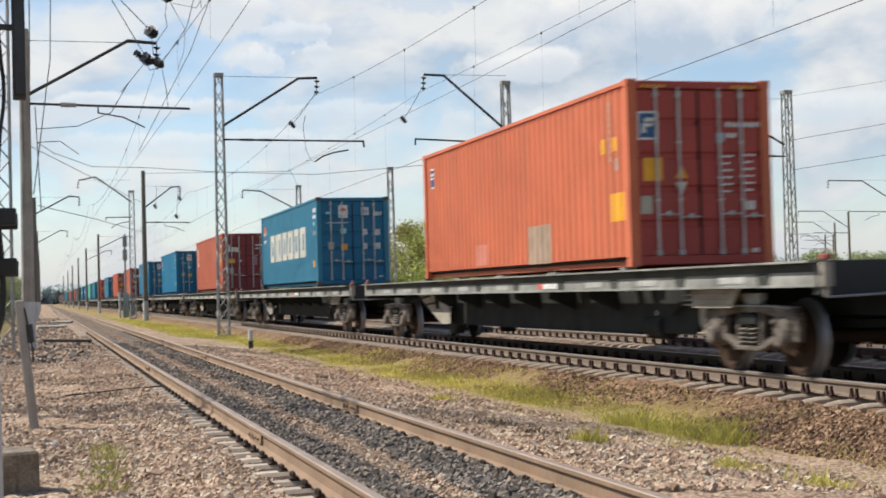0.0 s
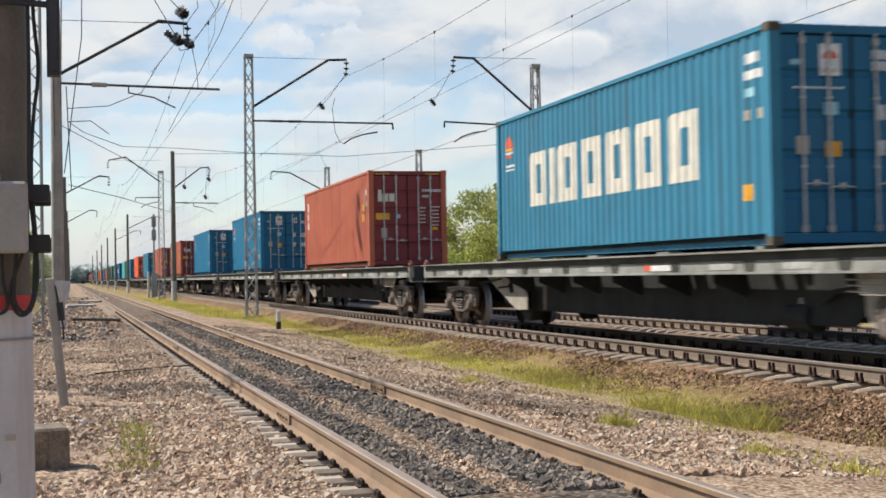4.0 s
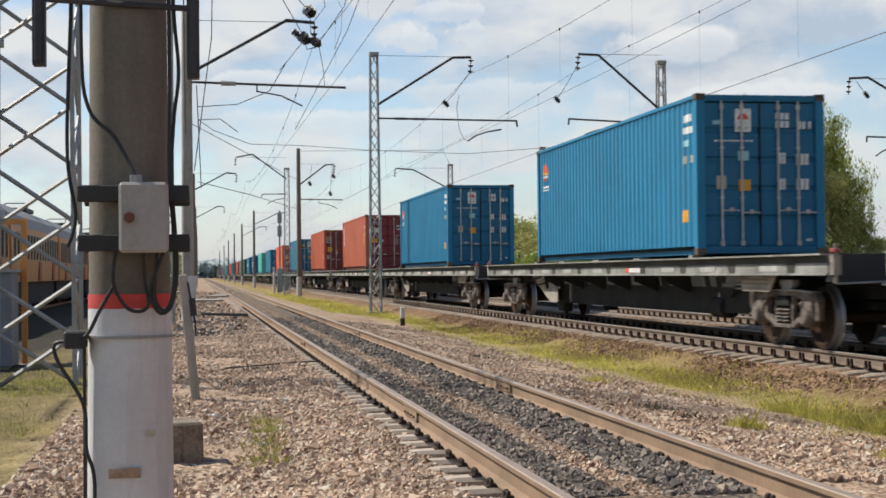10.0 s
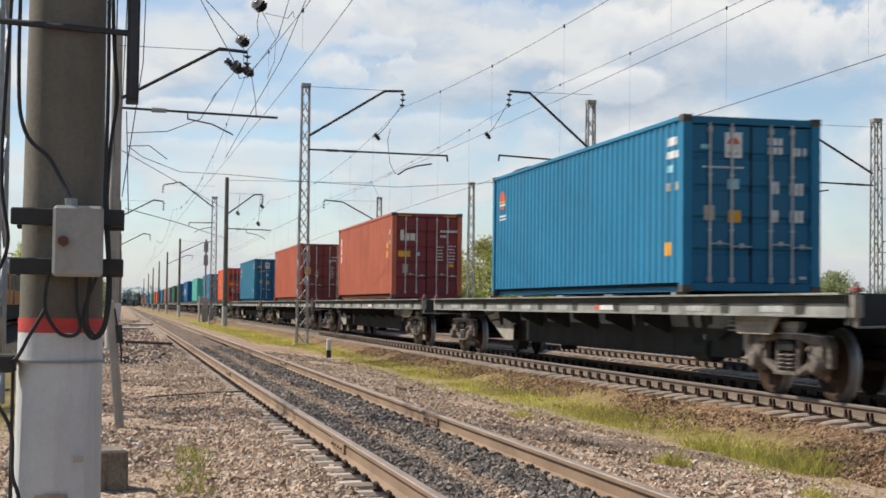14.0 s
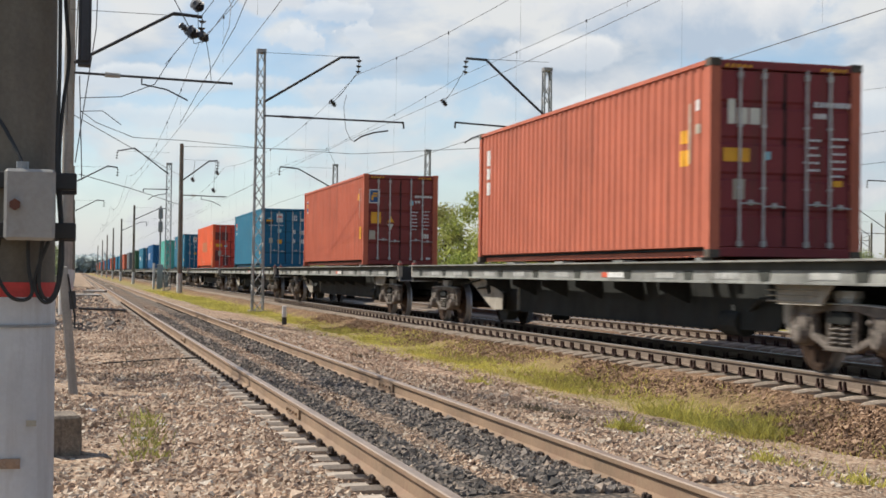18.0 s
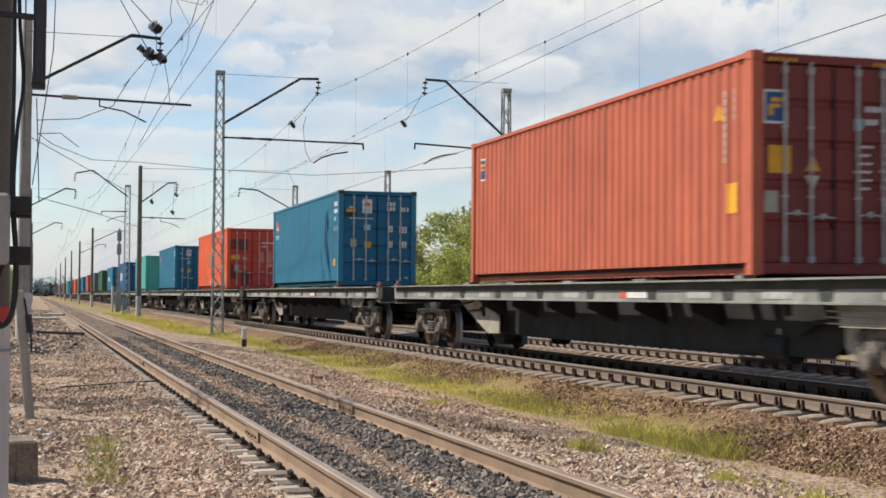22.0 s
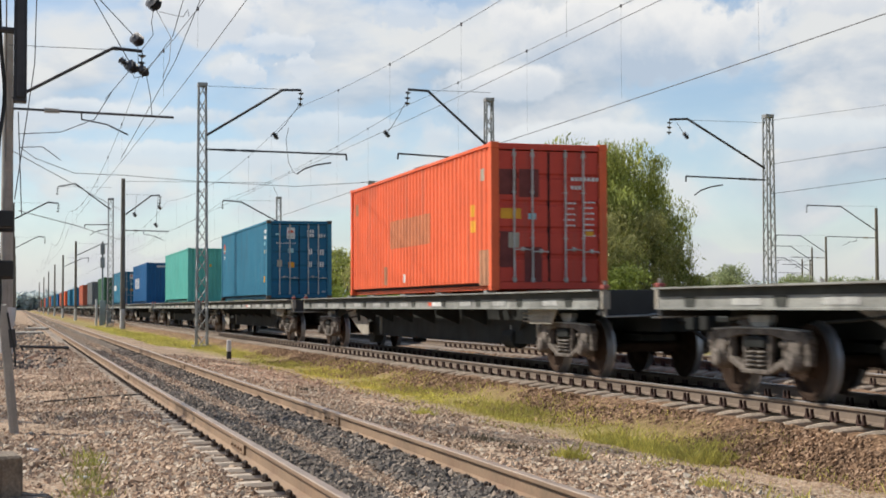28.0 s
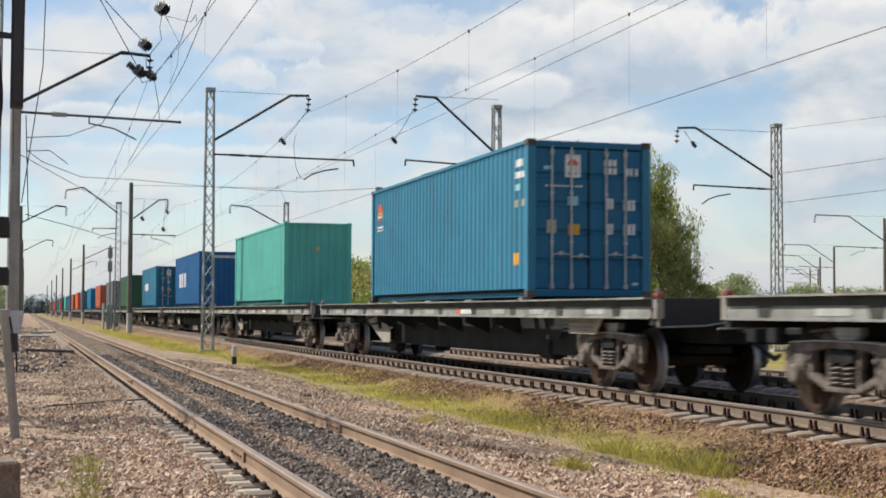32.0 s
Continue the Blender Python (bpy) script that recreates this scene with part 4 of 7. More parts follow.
P_BLUE_DEEP = paint("deep_blue_paint", (0.02, 0.12, 0.29), (0.03, 0.10, 0.2), vary=0.1)
# the blue side paint darkened, so the door end's shade is in the colour
P_BLUE_SHADED = paint("shaded_blue_door_paint", (0.020, 0.135, 0.245), (0.04, 0.12, 0.2), vary=0.1)
P_TEAL = paint("teal_paint", (0.12, 0.46, 0.395), (0.10, 0.34, 0.27), vary=0.1)
P_GREEN = paint("dark_green_paint", (0.05, 0.13, 0.07), (0.06, 0.1, 0.06), vary=0.15)
P_GREYC = paint("grey_paint", (0.16, 0.18, 0.19), vary=0.15)
M_RUSTCAST = material("rusty_casting", (0.085, 0.07, 0.055), 0.9, vary=0.4, scale=6, dirt=(0.20, 0.13, 0.07))
M_SOOT = material("dark_patch_paint", (0.17, 0.04, 0.035), 0.8, vary=0.3, scale=3)
M_PATCH = material("faded_patch", (0.38, 0.27, 0.19), 0.8, vary=0.2, scale=2)
M_SCUFF = material("scuffed_orange", (0.45, 0.21, 0.11), 0.8, vary=0.3, scale=2)
M_FADED = material("faded_lettering", (0.53, 0.17, 0.07), 0.7, vary=0.2, scale=2)
M_PINKPATCH = material("pink_patch", (0.62, 0.22, 0.15), 0.7, vary=0.15, scale=2)
M_CREAMWHITE = material("cream_lettering", (0.66, 0.63, 0.54), 0.6, vary=0.12, scale=3)
M_NAVY = material("navy_emblem", (0.03, 0.09, 0.22), 0.6, vary=0.1)

BLUE_DOOR = ([(0.0 - 0.32, 2.42, 0.30, 0.42, M_MARK), (-0.32, 2.49, 0.22, 0.11, M_MARKRED), (-0.5, 2.05, 0.75, 0.03, M_MARK), (-0.32, 1.78, 0.2, 0.17, M_CYAN), (-0.82, 2.38, 0.14, 0.07, M_CYAN),
              (-0.74, 1.3, 0.18, 0.24, M_CREAM), (-0.30, 1.25, 0.22, 0.2, M_YELLOW), (0.42, 2.5, 0.28, 0.12, M_MARK), (0.42, 2.35, 0.28, 0.12, M_MARK), (0.80, 2.34, 0.16, 0.14, M_MARK), (0.95, 2.34, 0.06, 0.14, M_MARK),
              (0.42, 1.74, 0.14, 0.2, M_MARK), (0.80, 1.72, 0.26, 0.2, M_MARK), (0.42, 1.27, 0.12, 0.2, M_MARK), (0.80, 1.27, 0.26, 0.2, M_MARK), (0.92, 0.26, 0.12, 0.05, M_MARK), (-0.39, 2.28, 0.05, 0.06, M_CREAM), (-0.27, 2.28, 0.05, 0.06, M_CREAM)])
BLUE_SIDE = [(0.55, 2.50, 0.34, 0.14, M_MARK), (0.5, 2.28, 0.5, 0.12, M_MARK), (0.6, 2.05, 0.26, 0.12, M_CYAN), (0.35, 1.75, 0.12, 0.14, M_CREAM), (0.7, 1.75, 0.12, 0.14, M_CREAM), (0.75, 0.72, 0.28, 0.22, M_YELLOW)]
BLUE_EMBLEM = [(11.35, 2.40, 0.42, 0.24, M_MARKRED), (11.35, 2.24, 0.42, 0.055, M_YELLOW), (11.35, 2.165, 0.40, 0.055, M_MARK), (11.35, 2.09, 0.36, 0.05, M_MARKRED), (11.3, 1.90, 0.66, 0.05, M_MARK), (11.3, 1.82, 0.56, 0.035, M_MARK)]
HAZARD = [(sx * (0.95 - 0.09 * k), 2.79, 0.05, 0.05, M_YELLOW) for sx in (-1, 1) for k in range(5)]
TEX_DOOR = ([(-0.86, 2.13, 0.12, 0.36, M_CREAMWHITE), (-0.69, 2.07, 0.17, 0.24, M_CREAMWHITE), (-0.49, 2.07, 0.17, 0.24, M_CREAMWHITE), (-0.78, 1.5, 0.42, 0.2, M_YELLOW), (-0.3, 1.5, 0.12, 0.12, M_CYAN), (-0.74, 1.0, 0.18, 0.3, M_CREAM), (0.85, 1.12, 0.16, 0.09, M_YELLOW)]
            + number_bars(0.62, 2.28, M_MARK, ((0.0, 0.62), (0.17, 0.22))) + weights(0.42, 1.75, M_MARK, 5) + weights(0.85, 1.78, M_MARK, 6) + HAZARD)
BROWN_SIDE = [(0.75, 1.85, 0.06, 0.9, M_CREAM), (0.95, 1.5, 0.36, 0.24, M_YELLOW), (0.95, 1.82, 0.26, 0.2, M_YELLOW), (0.5, 1.9, 0.2, 0.14, M_CREAM), (0.5, 2.25, 0.16, 0.16, M_MARK)]
VERT_LOGO = [(11.55, 2.30, 0.26, 0.34, M_MARK), (11.55, 1.95, 0.26, 0.24, M_MARK), (11.55, 1.62, 0.26, 0.28, M_MARK)]
LOGO_DOOR = ([(-0.86, 2.18, 0.34, 0.44, M_MARK), (-0.86, 2.18, 0.29, 0.38, M_NAVY), (-0.83, 2.27, 0.18, 0.06, M_YELLOW), (-0.87, 2.19, 0.18, 0.05, M_YELLOW), (-0.93, 2.11, 0.06, 0.10, M_YELLOW), (-0.80, 1.50, 0.32, 0.36, M_YELLOW), (-0.32, 1.46, 0.22, 0.2, M_YELLOW, 1), (-0.33, 1.2, 0.2, 0.2, M_CREAMWHITE, -1), (-0.92, 0.95, 0.2, 0.28, M_CREAM), (0.82, 0.93, 0.22, 0.14, M_MARK), (0.92, 0.22, 0.14, 0.07, M_MARK), (0.36, 2.0, 0.12, 0.14, M_CYAN)]
             + number_bars(0.62, 2.2, M_MARK, ((0.0, 0.66), (0.17, 0.2))) + weights(0.42, 1.7, M_MARK, 6) + weights(0.8, 1.72, M_MARK, 6) + HAZARD)
WHITE_LOGO_DOOR = [(x, z, w, h, M_CREAMWHITE if mm is M_YELLOW and z > 2.0 and z < 2.5 else mm, *more) for x, z, w, h, mm, *more in LOGO_DOOR]
BIG_LETTERS = [(x, 1.52, w, 1.04, M_CREAMWHITE) for x, w in ((9.53, 1.0), (8.72, 0.32), (7.86, 1.0), (6.62, 1.0), (5.38, 1.0), (4.10, 1.05), (2.75, 1.05))]
I_DOOR = ([(-0.88, 2.12, 0.42, 0.5, M_SOOT), (-0.42, 2.1, 0.42, 0.55, M_SOOT), (-0.8, 1.5, 0.42, 0.2, M_YELLOW), (-0.36, 1.45, 0.16, 0.12, M_CYAN), (-0.74, 0.98, 0.22, 0.3, M_CREAM), (-0.9, 0.8, 0.34, 0.7, M_SOOT), (-0.34, 0.45, 0.36, 0.8, M_SOOT), (0.85, 1.12, 0.16, 0.09, M_YELLOW)]
          + number_bars(0.62, 2.2, M_MARK, ((0.0, 0.7), (0.17, 0.24))) + weights(0.42, 1.72, M_MARK, 5) + weights(0.82, 1.74, M_MARK, 7))
TRAIN_X, RAIL_Z, DECK = 7.103, 0.10, 1.48


def train_way(t):
    """Metres that the train has run at t seconds."""
    return 7.4022 * t - 0.01284 * t * t + 0.000109 * t ** 3


PITCH = 25.69
FRONTS = [20.23, 46.06, 71.64, 97.17, 123.04, 148.61, 174.17, 199.94, 225.76, 251.69, 277.11]
while len(FRONTS) < 30:
    FRONTS.append(FRONTS[-1] + PITCH)
containers = [
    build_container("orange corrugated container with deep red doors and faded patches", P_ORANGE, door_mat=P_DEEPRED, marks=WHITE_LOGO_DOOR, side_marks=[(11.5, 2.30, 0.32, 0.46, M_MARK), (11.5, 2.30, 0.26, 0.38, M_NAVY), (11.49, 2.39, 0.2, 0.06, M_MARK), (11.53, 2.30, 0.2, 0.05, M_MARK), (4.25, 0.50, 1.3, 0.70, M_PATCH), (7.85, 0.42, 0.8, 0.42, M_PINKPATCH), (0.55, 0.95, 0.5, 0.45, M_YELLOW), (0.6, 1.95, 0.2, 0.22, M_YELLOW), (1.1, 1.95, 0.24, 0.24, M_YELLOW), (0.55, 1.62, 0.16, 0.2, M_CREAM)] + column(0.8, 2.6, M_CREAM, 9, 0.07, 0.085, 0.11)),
    build_container("faded blue container with large white lettering shapes on its side", P_BLUE_GREY, door_mat=P_BLUE_SHADED, marks=BLUE_DOOR, side_marks=BLUE_SIDE + BLUE_EMBLEM + BIG_LETTERS, casting=M_RUSTCAST),
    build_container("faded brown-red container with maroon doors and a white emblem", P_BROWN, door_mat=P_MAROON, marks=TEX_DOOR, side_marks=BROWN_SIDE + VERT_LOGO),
    build_container("blue corrugated container with grey lock bars", P_BLUE, door_mat=P_BLUE_SHADED, marks=BLUE_DOOR, side_marks=BLUE_SIDE + BLUE_EMBLEM, casting=M_RUSTCAST),
    build_container("blue corrugated container with a round red and white emblem", P_BLUE, door_mat=P_BLUE_SHADED, marks=BLUE_DOOR, side_marks=BLUE_SIDE + BLUE_EMBLEM, casting=M_RUSTCAST),
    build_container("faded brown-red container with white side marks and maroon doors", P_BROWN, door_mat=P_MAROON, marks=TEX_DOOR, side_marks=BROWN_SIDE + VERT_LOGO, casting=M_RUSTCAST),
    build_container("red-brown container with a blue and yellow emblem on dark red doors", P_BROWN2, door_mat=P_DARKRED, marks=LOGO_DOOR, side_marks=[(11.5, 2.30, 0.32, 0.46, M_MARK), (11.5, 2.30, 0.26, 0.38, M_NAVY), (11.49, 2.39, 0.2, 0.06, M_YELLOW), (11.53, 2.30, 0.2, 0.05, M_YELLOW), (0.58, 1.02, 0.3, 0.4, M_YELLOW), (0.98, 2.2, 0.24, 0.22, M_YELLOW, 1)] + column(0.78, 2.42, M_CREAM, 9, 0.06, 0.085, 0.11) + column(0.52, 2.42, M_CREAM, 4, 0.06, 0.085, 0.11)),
    build_container("steel-blue container with a yellow mark by the door emblem", P_BLUE_GREY, door_mat=P_BLUE_SHADED, marks=BLUE_DOOR + [(-0.82, 2.22, 0.36, 0.24, M_BLACK), (-0.82, 2.28, 0.3, 0.09, M_YELLOW)], side_marks=BLUE_SIDE + BLUE_EMBLEM, casting=M_RUSTCAST),
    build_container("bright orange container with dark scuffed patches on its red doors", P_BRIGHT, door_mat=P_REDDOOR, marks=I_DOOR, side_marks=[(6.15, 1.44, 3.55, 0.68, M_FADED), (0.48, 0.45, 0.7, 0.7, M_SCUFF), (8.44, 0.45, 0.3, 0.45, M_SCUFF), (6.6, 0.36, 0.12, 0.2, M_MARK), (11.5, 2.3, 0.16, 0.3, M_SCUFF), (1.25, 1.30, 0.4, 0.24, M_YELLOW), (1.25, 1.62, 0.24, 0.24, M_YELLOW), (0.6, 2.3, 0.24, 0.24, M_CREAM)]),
    build_container("blue container with a yellow square and a round emblem", P_BLUE_GREY, door_mat=P_BLUE_SHADED, marks=BLUE_DOOR, side_marks=BLUE_SIDE + BLUE_EMBLEM, casting=M_RUSTCAST),
    build_container("teal green container with a plain corrugated end", P_TEAL, doors=False, marks=[(0.0, 1.95, 0.12, 0.12, M_YELLOW)]),
    build_container("deep blue container with white side shapes", P_BLUE_DEEP, doors=False, marks=[(0.3, 2.62, 1.6, 0.14, M_MARK)], side_marks=[(9.6 - 1.3 * k, 1.5, 0.9, 0.8, M_MARK) for k in range(3)]),
    build_container("blue container with white side shapes and doors", P_BLUE_GREY, door_mat=P_BLUE_SHADED, marks=BLUE_DOOR, side_marks=[(8.0, 1.5, 3.0, 0.5, M_MARK)]),
]
far_kinds = [("distant blue container on the train", P_BLUE), ("dark green container on the train", P_GREEN), ("grey container on the train", P_GREYC), ("distant red-brown container on the train", P_BROWN2), ("distant steel-blue container on the train", P_BLUE_GREY), ("distant deep blue container on the train", P_BLUE_DEEP), ("distant bright orange container on the train", P_BRIGHT), ("distant teal container on the train", P_TEAL), ("distant brown container on the train", P_BROWN)]
spare = [build_container(a, b, doors=False) for a, b in far_kinds]
pool = [spare[k] for k in (1, 2, 3, 0, 4, 6, 8, 5, 7, 0, 3, 4, 0, 6, 2, 1, 8)]
used = set()
for src in pool:
    if src in containers or src in used:
        containers.append(copy_thing(src, pose(0, 0, 0)))
    else:
        used.add(src)
        containers.append(src)
containers = containers[:30]


# ---- wagons ----
def spring_mesh():
    """A coil of thick bar, swept along a helix."""
    bm = bmesh.new()
    rings = []
    n = 44
    for k in range(n + 1):
        a, z = 2 * math.pi * 4.5 * k / n, 0.025 + 0.30 * k / n
        c, s = math.cos(a), math.sin(a)
        rings.append([bm.verts.new((c * (0.07 + u), s * (0.07 + u), z + v)) for u, v in ((-0.02, 0), (0, -0.02), (0.02, 0), (0, 0.02))])
    for p, q in zip(rings, rings[1:]):
        for i in range(4):
            bm.faces.new((p[i], p[(i + 1) % 4], q[(i + 1) % 4], q[i]))
    bmesh.ops.recalc_face_normals(bm, faces=bm.faces[:])
    return mesh_of("spring", bm, M_SPRING)


SPRING = spring_mesh()


def build_bogie(wagon, y):
    bm = bmesh.new()
    box(bm, -0.95, 0.95, -0.17, 0.17, 0.52, 0.80)
    box(bm, -0.35, 0.35, -0.24, 0.24, 0.72, 0.95)
    bogie = part("bogie", bm, M_WAGON, wagon, "cast steel two-axle bogie, grey with brown dust", bevel=0.015, at=pose(0, y, 0))
    bm = bmesh.new()
    box(bm, -0.52, 0.52, -0.62, 0.62, 0.40, 0.74)
    box(bm, -0.3, 0.3, -1.5, 1.5, 0.60, 0.70)
    part("brake_rigging", bm, M_WAGON, bogie)
    for s in (-1, 1):
        x0, x1 = sorted((s * 0.96, s * 1.08))
        bm = bmesh.new()
        # top chord, bowed down over the axle boxes
        prism(bm, [(-1.26, 0.62), (-1.27, 0.76), (-1.16, 0.855), (-0.5, 0.88), (0.5, 0.88), (1.16, 0.855), (1.27, 0.76), (1.26, 0.62), (1.10, 0.745), (0.70, 0.745), (0.40, 0.80), (-0.40, 0.80), (-0.70, 0.745), (-1.10, 0.745)], x0, x1)
        for e in (-1, 1):
            prism(bm, [(e * 1.26, 0.44), (e * 1.27, 0.64), (e * 1.15, 0.745), (e * 1.13, 0.44)], x0 + 0.015, x1 - 0.015)
            prism(bm, [(e * 0.74, 0.45), (e * 0.73, 0.75), (e * 0.65, 0.79), (e * 0.65, 0.49)], x0 + 0.01, x1 - 0.01)
            prism(bm, [(e * 0.74, 0.45), (e * 0.65, 0.52), (e * 0.30, 0.375), (e * 0.33, 0.31)], x0 + 0.005, x1 - 0.005)
            prism(bm, [(e * 0.335, 0.33), (e * 0.275, 0.33), (e * 0.285, 0.81), (e * 0.36, 0.82)], x0 + 0.02, x1 - 0.02)
        prism(bm, [(-0.34, 0.305), (0.34, 0.305), (0.30, 0.365), (-0.30, 0.365)], x0 - 0.03, x1 + 0.03)
        for e in (-1, 1):
            rod(bm, (s * 1.07, e * 0.69, 0.68), (s * 1.105, e * 0.69, 0.68), 0.04, 10)
            box(bm, s * 1.085 - 0.02, s * 1.085 + 0.02, e * 1.06 - 0.05, e * 1.06 + 0.05, 0.72, 0.83)
        part("side_frame", bm, M_BOGIE, bogie, bevel=0.012)
        # pale material here puts the sunlight on the frame's top into colour
        bm = bmesh.new()
        prism(bm, [(-1.12, 0.852), (-0.5, 0.877), (0.5, 0.877), (1.12, 0.852), (1.10, 0.872), (0.5, 0.897), (-0.5, 0.897), (-1.10, 0.872)], s * 1.02 - 0.085, s * 1.02 + 0.085)
        part("top_flange", bm, M_STRIP, bogie, "top flange coloured pale as a sunlit edge", bevel=0.006)
        bm = bmesh.new()
        prism(bm, [(-0.255, 0.64), (0.255, 0.64), (0.27, 0.73), (0.16, 0.785), (-0.16, 0.785), (-0.27, 0.73)], x0 - 0.02, x1 - 0.01)
        part("bolster_end", bm, M_WAGON, bogie, bevel=0.012)
        for k in (-0.125, 0.125):
            part("spring", SPRING, None, bogie, at=pose(s * 1.035, k, 0.36) @ Matrix.Diagonal((1.12, 1.12, 0.84, 1)))
        for e in (-1, 1):
            bm = bmesh.new()
            rod(bm, (s * 0.93, e * 0.935, 0.49), (s * 1.09, e * 0.935, 0.49), 0.15, 16)
            box(bm, s * 1.02 - 0.07, s * 1.02 + 0.07, e * 0.935 - 0.15, e * 0.935 + 0.15, 0.58, 0.748)
            rod(bm, (s * 1.08, e * 0.935, 0.48), (s * 1.15, e * 0.935, 0.48), 0.13, 16)
            rod(bm, (s * 1.15, e * 0.935, 0.48), (s * 1.18, e * 0.935, 0.48), 0.13, 16, 0.09)
            part("axle_box", bm, M_BOGIE, bogie, bevel=0.01)
            bm = bmesh.new()
            prism(bm, [(e * 0.42, 0.30), (e * 0.42, 0.62), (e * 0.49, 0.60), (e * 0.47, 0.34)], s * 0.80 - 0.05, s * 0.80 + 0.05)
            part("brake_shoe", bm, M_WAGON, bogie)
    for s in (-1, 1):
        bm = bmesh.new()
        tube(bm, [(s * 1.0, -0.15, 1.03), (s * 1.02, 0.35, 1.02), (s * 1.0, 0.8, 0.99)], 0.022, 6)
        prism(bm, [(0.25, 0.90), (0.62, 0.90), (0.52, 1.0), (0.35, 1.0)], s * 0.97 - 0.012, s * 0.97 + 0.012)
        part("brake_lever", bm, M_BOGIE, bogie)
        bm = bmesh.new()
        box(bm, s * 0.98 - 0.06, s * 0.98 + 0.06, -0.28, 0.22, 0.955, 1.05)
        prism(bm, [(-0.2, 0.90), (0.16, 0.90), (0.22, 0.957), (-0.28, 0.957)], s * 0.98 - 0.05, s * 0.98 + 0.05)
        part("side_bearing", bm, M_STRIP, bogie, "pale worn side bearing", bevel=0.008)
    for e in (-1, 1):
        bm = bmesh.new()
        rod(bm, (-0.9, e * 0.38, 0.42), (0.9, e * 0.38, 0.42), 0.035, 6)
        part("brake_beam", bm, M_WAGON, bogie)
        bm = bmesh.new()
        rod(bm, (-1.1, 0, 0), (1.1, 0, 0), 0.082, 14)
        part("wheelset", bm, M_WHEEL, bogie, at=pose(0, e * 0.925, 0.4785))
    return bogie


